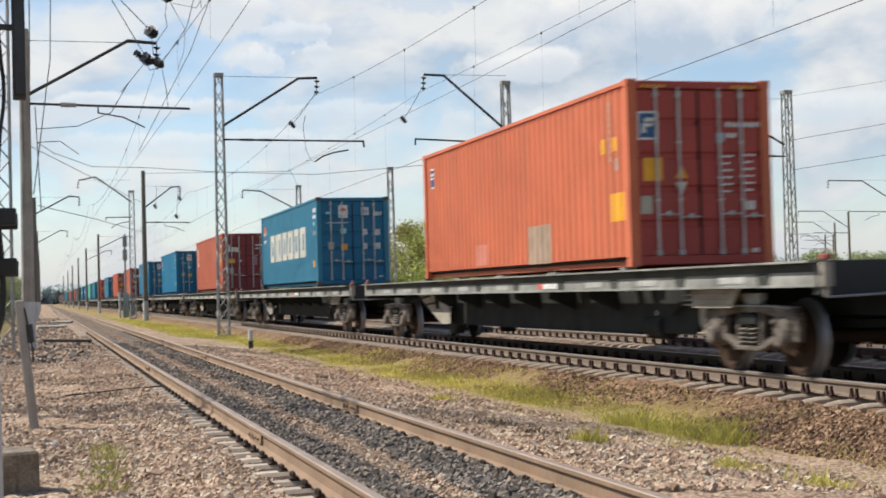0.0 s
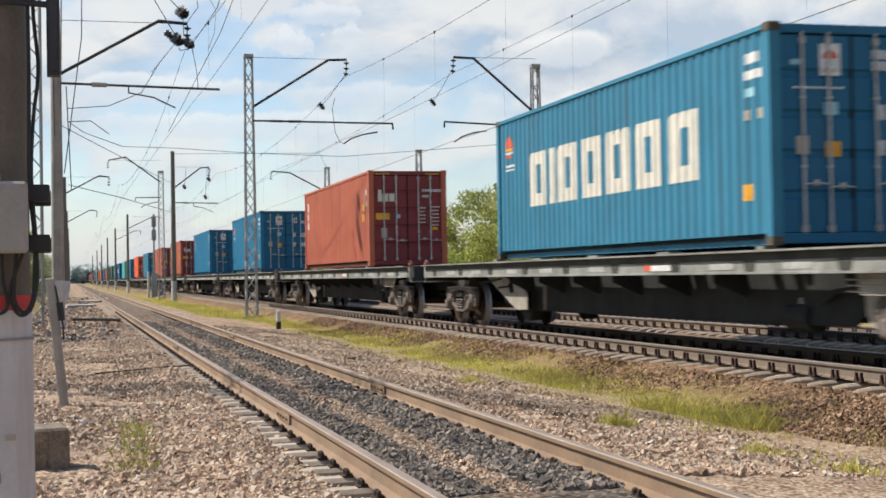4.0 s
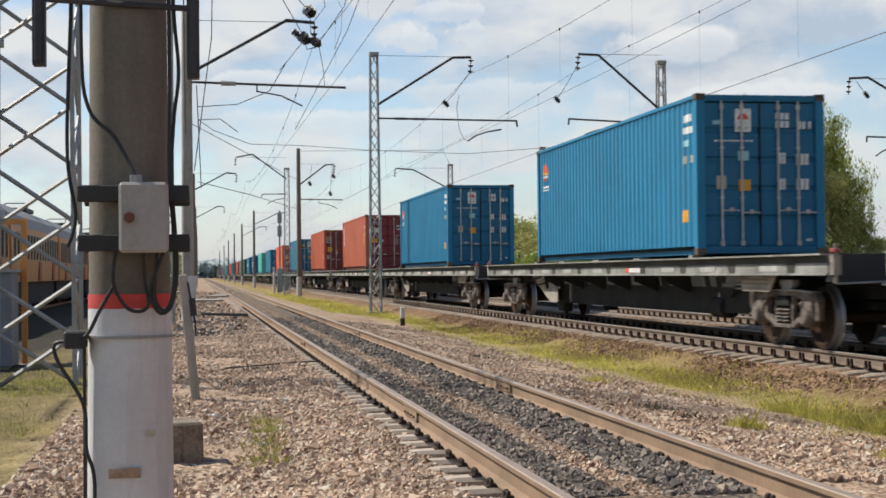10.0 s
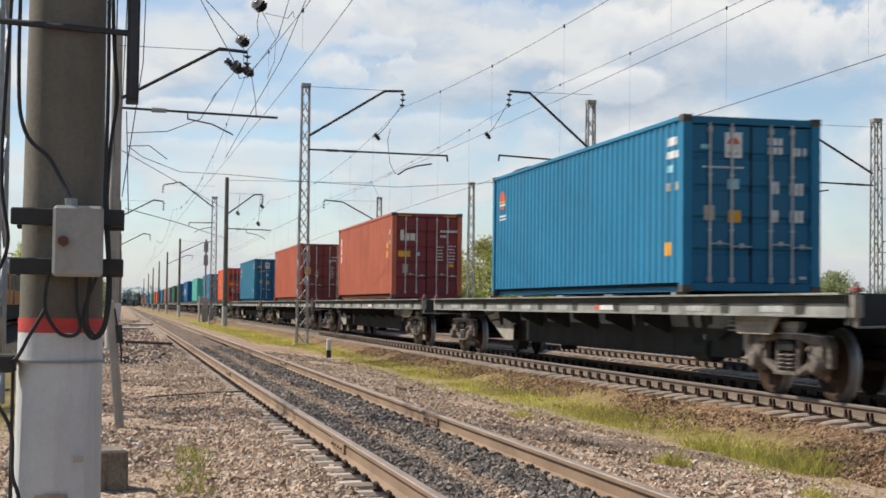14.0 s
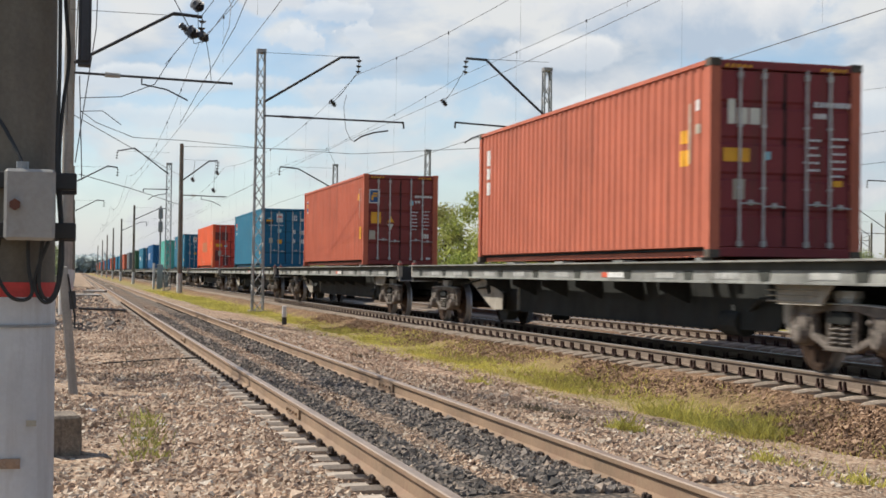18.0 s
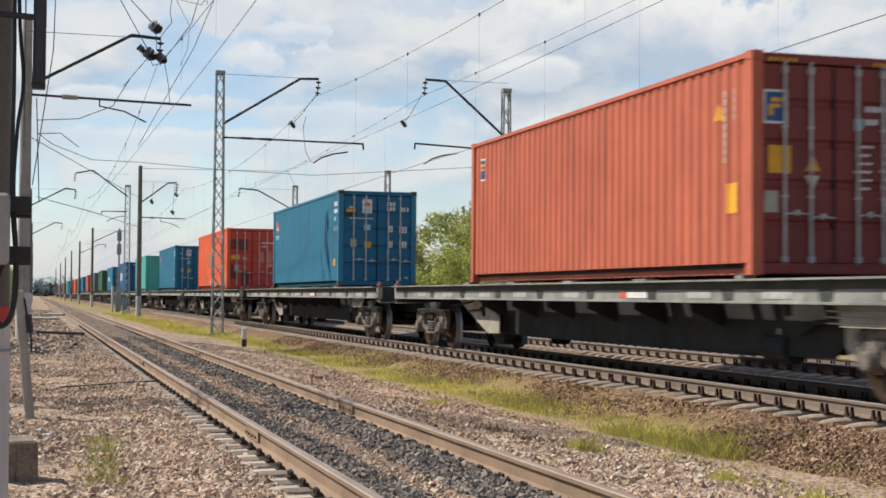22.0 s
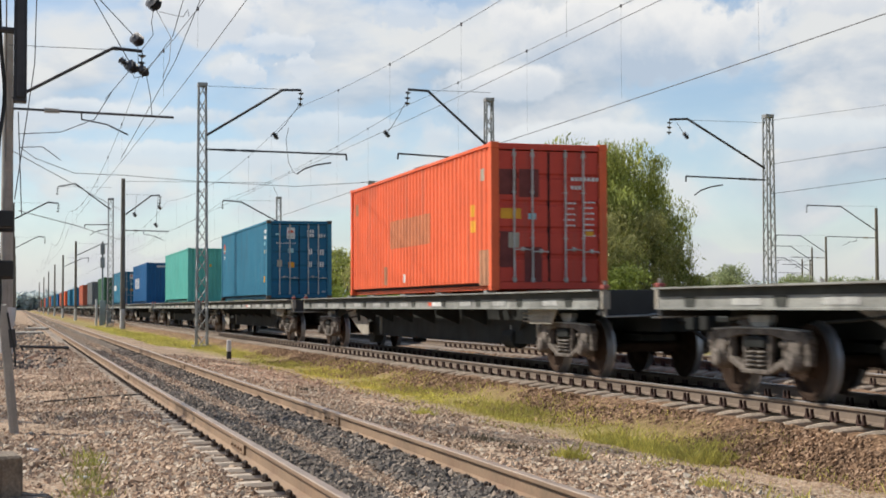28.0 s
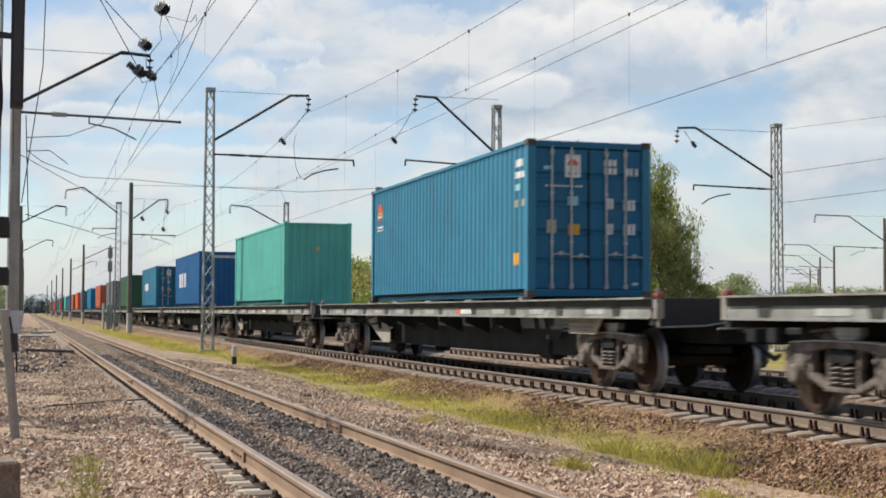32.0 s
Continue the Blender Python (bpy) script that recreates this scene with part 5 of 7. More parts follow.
def build_wagon(full=True):
    w = thing("container_flat_wagon", "long grey flat wagon with a black fish-belly girder, carrying one container", "wagon", "wagons of the train")
    hl, back = 11.95, 11.7
    for s in (-1, 1):
        bm = bmesh.new()
        prof = [(1.485, 1.425), (1.485, 1.40), (1.37, 1.395), (1.37, 1.145), (1.40, 1.14), (1.40, 1.115), (1.22, 1.115), (1.22, 1.14), (1.345, 1.145), (1.345, 1.395), (1.22, 1.40), (1.22, 1.425)]
        ends = [[bm.verts.new((s * x, y, z)) for x, z in prof] for y in (-hl, back)]
        for i in range(12):
            bm.faces.new((ends[0][i], ends[0][(i + 1) % 12], ends[1][(i + 1) % 12], ends[1][i]))
        bm.faces.new(ends[0])
        bm.faces.new(ends[1][::-1])
        bmesh.ops.recalc_face_normals(bm, faces=bm.faces[:])
        part("side_sill", bm, M_SILL, w, "grey-green side beam with worn paint")
        # added dark strip: the top flange's shadow as colour on the web
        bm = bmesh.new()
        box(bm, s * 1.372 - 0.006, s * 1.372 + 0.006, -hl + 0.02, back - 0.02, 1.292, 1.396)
        part("upper_rail", bm, M_SILLDARK, w, "dark strip painted as the flange's shadow on the side beam")
        for k in range(9 if full else 0):
            y = -10.1 + k * 2.38 + (0.5 if k % 2 else 0.25)
            for a, b, mat, said in ((y - 0.36, y + 0.36, M_STRIP, "white reflective strip"),) if k != 3 else ((-3.5, -2.67, M_MARK, "white reflective strip"), (-2.666, -2.4, M_MARKRED, "red reflective strip")):
                bm = bmesh.new()
                box(bm, s * 1.374 - 0.003, s * 1.374 + 0.003, a, b, 1.175, 1.26)
                part("reflector_strip", bm, mat, w, said)
        for k in range(10 if full else 0):
            y = -10.7 + k * 2.38
            bm = bmesh.new()
            prism(bm, [(y - 0.12, 1.152), (y + 0.12, 1.152), (y + 0.17, 1.29), (y - 0.17, 1.29)], s * 1.35 - 0.03, s * 1.35 + 0.03)
            part("stake_pocket", bm, M_SILLDARK, w, "dark stake pocket")
        if full:
            bm = bmesh.new()
            for z in (0.60, 0.63, 0.72):
                box(bm, s * 0.813 - 0.002, s * 0.813 + 0.002, -6.3, -6.3 + (0.22 if z < 0.7 else 0.08), z, z + (0.012 if z < 0.7 else 0.08))
            part("stencil_bar", bm, M_SILL, w)
        bm = bmesh.new()
        prism(bm, [(-4.95, 1.115), (4.95, 1.115), (4.95, 0.44), (-4.95, 0.44)], s * 0.80 - 0.012, s * 0.80 + 0.012)
        part("girder_web", bm, M_WAGON, w, "black fish-belly girder side")
        for k in range(6 if full else 0):
            y = -4.75 + k * 1.9
            bm = bmesh.new()
            front = [(s * 0.815, 0.78), (s * 0.815, 1.11), (s * 1.33, 1.11), (s * 1.33, 1.0)]
            a = [bm.verts.new((x, y - 0.008, z)) for x, z in front]
            b = [bm.verts.new((x, y + 0.008, z)) for x, z in front]
            bm.faces.new(a)
            bm.faces.new(b[::-1])
            for i in range(4):
                bm.faces.new((a[i], b[i], b[(i + 1) % 4], a[(i + 1) % 4]))
            bmesh.ops.recalc_face_normals(bm, faces=bm.faces[:])
            part("bracket", bm, M_WAGON, w)
        for e in (-1, 1):
            bm = bmesh.new()
            if e > 0:
                prism(bm, [(7.2, 1.11), (5.9, 1.11), (5.35, 0.98), (4.62, 0.84), (4.42, 0.78), (4.40, 0.45), (5.15, 0.43), (6.75, 0.95)], s * 1.06 - 0.01, s * 1.06 + 0.01)
            else:
                prism(bm, [(-7.85, 1.11), (-4.955, 1.11), (-4.955, 0.44), (-7.6, 0.46), (-7.85, 0.7)], s * 0.80 - 0.012, s * 0.80 + 0.012)
            if e < 0:
                skirt = bmesh.new()
                prism(skirt, [(-8.02, 1.11), (-8.05, 0.62), (-8.18, 0.47), (-8.45, 0.47), (-8.6, 1.11)], s * 0.94 - 0.01, s * 0.94 + 0.01)
                prism(skirt, [(-8.3, 1.11), (-8.36, 0.86), (-9.5, 0.86), (-9.75, 1.11)], s * 1.2 - 0.01, s * 1.2 + 0.01)
                for z in (0.9, 0.97, 1.04):
                    rod(skirt, (s * 1.217, -9.4, z), (s * 1.217, -8.1, z), 0.012, 5)
                part("ribbed_plate", skirt, M_PLATEGREY, w, "pale grey ribbed plate above the bogie")
            part("brace_plate", bm, M_PLATEGREY if e > 0 else M_WAGON, w, "pale grey tapered girder end" if e > 0 else "")
            if e > 0:
                bm = bmesh.new()
                box(bm, s * 0.84 - 0.03, s * 0.84 + 0.03, 3.93, 3.97, 0.45, 1.11)
                part("web_stiffener", bm, M_SILL, w)
                bm = bmesh.new()
                tube(bm, [(s * 1.11, 7.8, 0.97), (s * 1.11, 7.0, 1.01), (s * 1.10, 6.1, 1.07)], 0.02, 6)
                rod(bm, (s * 1.08, 5.35, 0.78), (s * 1.13, 5.35, 0.98), 0.05, 6)
                rod(bm, (s * 1.11, 6.25, 0.88), (s * 1.11, 5.35, 0.92), 0.022, 6)
                part("brake_rod", bm, M_WAGON, w)
                bm = bmesh.new()
                prism(bm, [(5.0, 0.42), (5.85, 0.42), (5.6, 0.2), (5.2, 0.2)], s * 0.62 - 0.12, s * 0.62 + 0.12)
                part("brake_gear", bm, M_WAGON, w)
            bm = bmesh.new()
            rod(bm, (s * 1.30, e * ((back if e > 0 else hl) + 0.10), 1.0), (s * 1.30, e * ((back if e > 0 else hl) + 0.10), 1.56), 0.03, 8)
            box(bm, s * 1.30 - 0.06, s * 1.30 + 0.06, e * ((back if e > 0 else hl) + 0.10) - 0.05, e * ((back if e > 0 else hl) + 0.10) + 0.05, 1.12, 1.40)
            part("corner_bracket", bm, M_PLATEGREY, w, "worn grey corner bracket")
            bm = bmesh.new()
            box(bm, s * 1.30 - 0.055, s * 1.30 + 0.055, e * ((back if e > 0 else hl) + 0.10) - 0.07, e * ((back if e > 0 else hl) + 0.10) + 0.07, 1.43, 1.49)
            part("lamp_socket", bm, M_CAPRED, w, "faded red lamp socket", bevel=0.01)
    bm = bmesh.new()
    box(bm, -0.84, 0.84, -5.6, 5.6, 0.42, 0.44)
    part("girder_flange", bm, M_WAGON, w)
    bm = bmesh.new()
    box(bm, -0.30, 0.30, -hl, back, 0.76, 1.24)
    part("centre_sill", bm, M_WAGON, w)
    for k in range(13 if full else 3):
        y = -hl + 0.9 + k * (2 * hl - 1.8) / 12
        bm = bmesh.new()
        box(bm, -1.3, 1.3, y - 0.07, y + 0.07, 1.16, 1.385)
        part("cross_beam", bm, M_WAGON, w)
    bm = bmesh.new()
    box(bm, -0.76, 0.76, -7.9, 7.9, 1.388, 1.40)
    for a, b in ((-11.85, -7.902), (7.902, 11.6)):
        box(bm, -1.21, 1.21, a, b, 1.388, 1.40)
    part("deck_plate", bm, M_WAGON, w, "dark steel deck plate")
    for k, y in enumerate((-6.0, 6.0)):
        for s in (-1, 1):
            bm = bmesh.new()
            box(bm, s * 1.15 - 0.10, s * 1.15 + 0.10, y - 0.10, y + 0.10, 1.385, 1.48)
            part("twist_lock", bm, M_SILL, w)
    for y in (-3.0, 0.0, 3.0) if full else ():
        for s in (-1, 1):
            bm = bmesh.new()
            box(bm, s * 1.2 - 0.12, s * 1.2 + 0.12, y - 0.22, y + 0.22, 1.425, 1.46)
            part("folding_lock", bm, M_SILL, w)
    for e in (-1, 1):
        bm = bmesh.new()
        box(bm, -1.36, 1.36, e * (back if e > 0 else hl) - 0.08, e * (back if e > 0 else hl) + 0.08, 1.02, 1.42)
        part("end_beam", bm, M_BLACK, w, bevel=0.01)
        bm = bmesh.new()
        rod(bm, (0, e * ((back if e > 0 else hl) + 0.05), 0.96), (0, e * (hl + 0.62), 0.96), 0.09, 8)
        box(bm, -0.2, 0.2, e * (hl + 0.73) - 0.16, e * (hl + 0.73) + 0.12, 0.78, 1.14)
        part("coupler", bm, M_WAGON, w, "black automatic coupler", bevel=0.03)
        bm = bmesh.new()
        tube(bm, [(0.1, e * (hl + 0.1), 0.86), (0.35, e * (hl + 0.45), 0.55), (0.2, e * (hl + 0.85), 0.62)], 0.035, 6)
        part("air_hose", bm, M_BLACK, w)
        bm = bmesh.new()
        tube(bm, [(-1.3, e * (hl + 0.12), 1.0), (-0.6, e * (hl + 0.14), 1.02), (-0.1, e * (hl + 0.2), 1.1)], 0.016, 6)
        part("uncoupling_lever", bm, M_STEEL, w)
        build_bogie(w, 9.5 if e > 0 else -9.7)
    bm = bmesh.new()
    rod(bm, (-0.45, 6.2, 0.62), (-0.45, 7.4, 0.62), 0.19, 14)
    part("air_tank", bm, M_WAGON, w)
    bm = bmesh.new()
    rod(bm, (-0.7, -6.5, 0.55), (-0.7, -5.9, 0.55), 0.2, 14)
    part("brake_cylinder", bm, M_WAGON, w)
    bm = bmesh.new()
    tube(bm, [(-0.95, -9.0, 0.95), (-0.95, -7.4, 0.9), (-0.7, -6.4, 0.62)], 0.03, 6)
    part("brake_rod", bm, M_WAGON, w)
    return w


def wheel_mesh():
    bm = bmesh.new()
    lathe(bm, [(-0.085, 0.10), (-0.085, 0.16), (-0.02, 0.20), (0.0, 0.36), (-0.065, 0.41), (-0.065, 0.462), (0.035, 0.4785), (0.065, 0.5085), (0.075, 0.47), (0.06, 0.41), (0.02, 0.36), (0.03, 0.2), (0.08, 0.16), (0.08, 0.10)], 32)
    for f in bm.faces:
        r = math.hypot(f.calc_center_median().y, f.calc_center_median().z)
        f.material_index = 1 if r > 0.44 and abs(f.normal.x) < 0.9 else 0
    return mesh_of("wheel", bm, (M_WHEEL, M_TREAD))


first_wagon = build_wagon()
wagons = [first_wagon]
WHEEL = wheel_mesh()
# each turning axle carries its two wheels in one mesh
def wheelset_mesh():
    bm = bmesh.new()
    for s in (-1, 1):
        tmp = bmesh.new()
        tmp.from_mesh(WHEEL)
        bmesh.ops.transform(tmp, matrix=pose(s * 0.79, 0, 0, 0, 0, 0 if s < 0 else 180), verts=tmp.verts)
        me = bpy.data.meshes.new("tmp")
        tmp.to_mesh(me)
        tmp.free()
        bm.from_mesh(me)
        bpy.data.meshes.remove(me)
    rod(bm, (-1.1, 0, 0), (1.1, 0, 0), 0.082, 14)
    return mesh_of("wheelset", bm, (M_WHEEL, M_TREAD))


AXLE = wheelset_mesh()
for ob in first_wagon.children_recursive:
    if ob.name.startswith("wheelset"):
        ob.data = AXLE
for k in range(1, 13):
    wagons.append(copy_thing(first_wagon, pose(0, 0, 0)))
plain_wagon = build_wagon(False)
for ob in plain_wagon.children_recursive:
    if ob.name.startswith("wheelset"):
        ob.data = AXLE
    elif ob.name.split(".")[0] in ("spring", "brake_shoe", "brake_beam", "side_bearing", "top_flange"):
        bpy.data.objects.remove(ob)
wagons.append(plain_wagon)
for k in range(14, 30):
    wagons.append(copy_thing(plain_wagon, pose(0, 0, 0)))
lead_wagon = copy_thing(first_wagon, pose(0, 0, 0))


# ---- masts and overhead line ----
def build_lattice_mast(x, y, base, top, wide, narrow, label, arm=None, strut=None, pitch=0.62, mat=None, category="mast"):
    """A four-legged lattice mast; arm: points (x, z) of its bent bracket; strut: x, z and end x, z of the straight one."""
    mat = mat or M_STEEL
    mast = thing("lattice_mast", label, category, "catenary masts", at=pose(x, y, 0))
    h = top - base
    for sx in (-1, 1):
        for sy in (-1, 1):
            bm = bmesh.new()
            a, b = Vector((sx * wide / 2, sy * wide / 2, base)), Vector((sx * narrow / 2, sy * narrow / 2, top))
            rod(bm, a, b, 0.045, 4)
            part("leg", bm, mat, mast)
    n = max(4, int(h / pitch))
    for face in range(4):
        turn = pose(0, 0, 0, 0, 0, 90 * face)
        for k in range(n):
            z0, z1 = base + h * k / n, base + h * (k + 1) / n
            w0, w1 = (wide + (narrow - wide) * (k + j) / n for j in (0, 1))
            s = 1 if k % 2 else -1
            bm = bmesh.new()
            a, b = turn @ Vector((s * w0 / 2, -w0 / 2, z0)), turn @ Vector((-s * w1 / 2, -w1 / 2, z1))
            rod(bm, a, b, 0.034 if wide > 1 else 0.022, 4)
            part("brace", bm, mat, mast)
    if narrow > 0.6:
        add_brackets(mast, x, arm, strut)
        return mast
    bm = bmesh.new()
    box(bm, -narrow / 2 - 0.05, narrow / 2 + 0.05, -narrow / 2 - 0.05, narrow / 2 + 0.05, top - 0.14, top + 0.02)
    part("cap", bm, mat, mast)
    bm = bmesh.new()
    box(bm, -wide / 2 - 0.15, wide / 2 + 0.15, -wide / 2 - 0.15, wide / 2 + 0.15, base - 0.5, base + 0.12)
    part("footing", bm, M_CONCRETE, mast)
    add_brackets(mast, x, arm, strut, hooked=True)
    return mast


def insulator_bm(points, r=0.13, discs=3):
    bm = bmesh.new()
    a, b = Vector(points[0]), Vector(points[1])
    rod(bm, a, b, 0.02, 6)
    d = (b - a)
    for k in range(discs):
        c = a + d * ((k + 0.5) / discs)
        u = d.normalized() * 0.035
        rod(bm, c - u, c + u, r, 12, r * 0.45)
    return bm


def add_brackets(mast, x, arm, strut, thick=0.055, hooked=False):
    if arm:
        bm = bmesh.new()
        tube(bm, [(px - x, -0.25, pz) for px, pz in arm], thick, 8)
        part("bracket_arm", bm, M_DARKSTEEL, mast, "dark bent bracket arm")
        bm = bmesh.new()
        tip = arm[-1]
        tube(bm, [(tip[0] - x, -0.25, tip[1]), (0, -0.2, tip[1] + 0.02)], 0.012, 4)
        part("tie_wire", bm, M_WIRE, mast)
        part("insulator", insulator_bm([(tip[0] - x, -0.25, tip[1] - 0.05), (tip[0] - x - 0.05, -0.25, tip[1] - 0.75)]), M_INSUL, mast, "dark glazed disc insulator")
    if strut:
        (ax, az), (bx, bz) = strut
        bm = bmesh.new()
        tube(bm, [(ax - x, -0.3, az), (bx - x, -0.3, bz)], 0.04, 6)
        part("steady_strut", bm, M_DARKSTEEL, mast)
        d = 1 if bx > ax else -1
        rod_at = lambda u: (ax - x + (bx - ax) * u, -0.3, az + (bz - az) * u)
        bm = bmesh.new()
        if hooked:
            tube(bm, [rod_at(0.995), (bx - x, -0.3, bz - 0.26)], 0.04, 6)
            part("end_hook", bm, M_DARKSTEEL, mast)
            for u in (0.12, 0.25):
                bm = bmesh.new()
                rod(bm, rod_at(u), rod_at(u + 0.09), 0.055, 8)
                part("insulator", bm, M_INSUL, mast)
        else:
            rod(bm, rod_at(0.19), rod_at(0.285), 0.085, 12, 0.075)
            part("insulator", bm, M_BOXGREY, mast, "long grey rod insulator", smooth=True)
        bm = bmesh.new()
        mx = ax + (bx - ax) * 0.42
        if hooked:
            u = bx - x - 2.2 if d > 0 else bx - x + 0.45
            tube(bm, [(u, -0.3, bz - 0.9), (u + 0.35, -0.3, bz - 0.66), (u + 0.85, -0.3, bz - 0.49), (u + 1.5, -0.3, bz - 0.38)], 0.035, 6)
            part("registration_arm", bm, M_DARKSTEEL, mast)
            if d > 0:
                bm = bmesh.new()
                tube(bm, [(u - 0.36, -0.3, bz + 1.1), (u - 0.48, -0.3, bz + 0.6), (u - 0.37, -0.3, bz - 0.4), (u - 0.16, -0.3, bz - 0.82), (u, -0.3, bz - 0.9)], 0.012, 5)
                part("jumper_wire", bm, M_WIRE, mast)
        else:
            tube(bm, [(mx - x, -0.3, az - 0.02), (mx - x, -0.3, az - 0.28), (mx + d * 0.8 - x, -0.3, az - 0.42), (mx + d * 1.5 - x, -0.3, az - 0.75)], 0.024, 6)
            part("registration_arm", bm, M_DARKSTEEL, mast)


def build_pole(x, y, base, top, r0, r1, label, arm=None, strut=None, mat=None, lean=0.0):
    pole = thing("concrete_pole", label, "pole", "catenary masts", at=pose(x, y, 0, 0, lean, 0))
    bm = bmesh.new()
    rod(bm, (0, 0, base - 0.4), (0, 0, top), r0, 14, r1)
    part("shaft", bm, mat or M_OLDCONCRETE, pole, smooth=True)
    bm = bmesh.new()
    rod(bm, (0, 0, base - 0.4), (0, 0, base + 1.6), r0 + 0.008, 14, r0 + 0.002)
    part("whitewashed_foot", bm, M_WHITEPAINT, pole, smooth=True)
    add_brackets(pole, x, arm, strut)
    return pole


build_lattice_mast(4.6, 61, -0.45, 10.83, 0.46, 0.30, "grey lattice catenary mast with a bent bracket arm between the tracks", [(4.76, 8.59), (8.02, 10.65), (8.83, 10.68)], ((4.72, 7.98), (10.84, 7.92)))
build_lattice_mast(17.5, 61, -0.5, 10.67, 0.46, 0.30, "grey lattice catenary mast with its arm over another track", [(17.4, 8.44), (14.56, 10.87), (13.64, 10.9)], ((17.3, 7.85), (13.15, 8.03)))
build_lattice_mast(32.23, 62, -0.5, 10.57, 0.46, 0.34, "rusty lattice catenary mast with a dark straight bracket near the tree", [(31.9, 7.92), (27.77, 10.2), (26.84, 10.14)], ((31.9, 7.35), (27.63, 7.44)), mat=M_STEEL)
build_pole(-3.25, 48, -0.3, 10.16, 0.22, 0.16, "grey concrete catenary pole with a long bent bracket", [(-3.1, 8.01), (0.05, 9.81), (0.99, 9.74)], ((-3.1, 7.69), (2.02, 7.57)), mat=M_CONCRETE)
build_lattice_mast(-4.05, 46, -0.3, 12.5, 0.7, 0.7, "pale lattice tower beside the concrete pole", pitch=0.85)
build_pole(4.85, 112, -0.45, 11.2, 0.21, 0.15, "weathered concrete catenary pole with a whitewashed foot", [(5.0, 8.4), (6.95, 9.9), (7.62, 9.95)], ((5.0, 7.2), (8.3, 7.15)))
build_lattice_mast(4.9, 128, -0.45, 10.85, 0.50, 0.40, "grey lattice mast with its bracket over the near track", [(4.8, 9.9), (1.86, 12.07), (0.39, 11.77)], ((4.8, 8.52), (2.67, 8.5)))
build_lattice_mast(18.0, 118, -0.5, 10.45, 0.46, 0.34, "grey lattice mast with two bracket arms behind the train", [(17.9, 8.36), (14.85, 9.97), (13.3, 10.1)], None)
build_lattice_mast(19.6, 92, -0.5, 9.6, 0.46, 0.3, "slim lattice mast behind the train", None, None)
for y, top in ((195, 10.07), (250, 10.2), (305, 10.2), (365, 10.2), (430, 10.2), (520, 10.2)):
    build_pole(4.5, y, -0.45, top, 0.2, 0.14, "weathered concrete catenary pole far down the line", [(4.6, 8.2), (7.7, 9.7), (8.7, 9.75)] if y < 260 else None, None)
for y in (118, 175, 235, 300):
    build_pole(-3.3, y, -0.3, 9.6, 0.2, 0.14, "grey concrete catenary pole beyond the stake", [(-3.2, 8.3), (-0.6, 9.7), (0.2, 9.6)] if y < 180 else None, None)
for x, y, top in ((75.4, 118, 10.46), (101.4, 169, 10.47), (118, 200, 10.4), (146, 250, 10.4), (155, 262, 10.6), (62, 240, 10.6)):
    build_pole(x, y, -0.5, top, 0.2, 0.14, "distant concrete pole with a bent bracket across the yard", [(x - 0.2, 8.3), (x - 4.0, 10.55), (x - 7.6, 10.6)], ((x - 0.1, 7.6), (x - 5.5, 7.7)))


def overhead(label, x, contact, messenger, supports, sag, thick=0.0075):
    """One track's overhead line: contact wire, sagging messenger and droppers between supports."""
    line = thing("overhead_line", label, "overhead line", "overhead lines")
    for name, r in (("contact_wire", thick), ("messenger_wire", 0.0085)):
        bm = bmesh.new()
        pts = []
        for a, b in zip(supports, supports[1:]):
            for k in range(12):
                f = k / 12
                z = contact - 0.06 * 4 * f * (1 - f) if name == "contact_wire" else messenger - sag * 4 * f * (1 - f)
                pts.append((x + (0.25 if name == "contact_wire" else 0.0) * math.sin(a * 0.05 + f * 3.0), a + (b - a) * f, z))
        tube(bm, pts, r, 4)
        part(name, bm, M_WIRE, line)
    for a, b in zip(supports, supports[1:]):
        if a > 180:
            continue
        for k in range(1, 8):
            f = k / 8
            z1 = messenger - sag * 4 * f * (1 - f)
            bm = bmesh.new()
            rod(bm, (x, a + (b - a) * f, contact), (x, a + (b - a) * f, z1), 0.0025, 4)
            rod(bm, (x, a + (b - a) * f, z1 - 0.05), (x, a + (b - a) * f, z1 + 0.04), 0.03, 6)
            part("dropper", bm, M_WIRE, line)
    return line


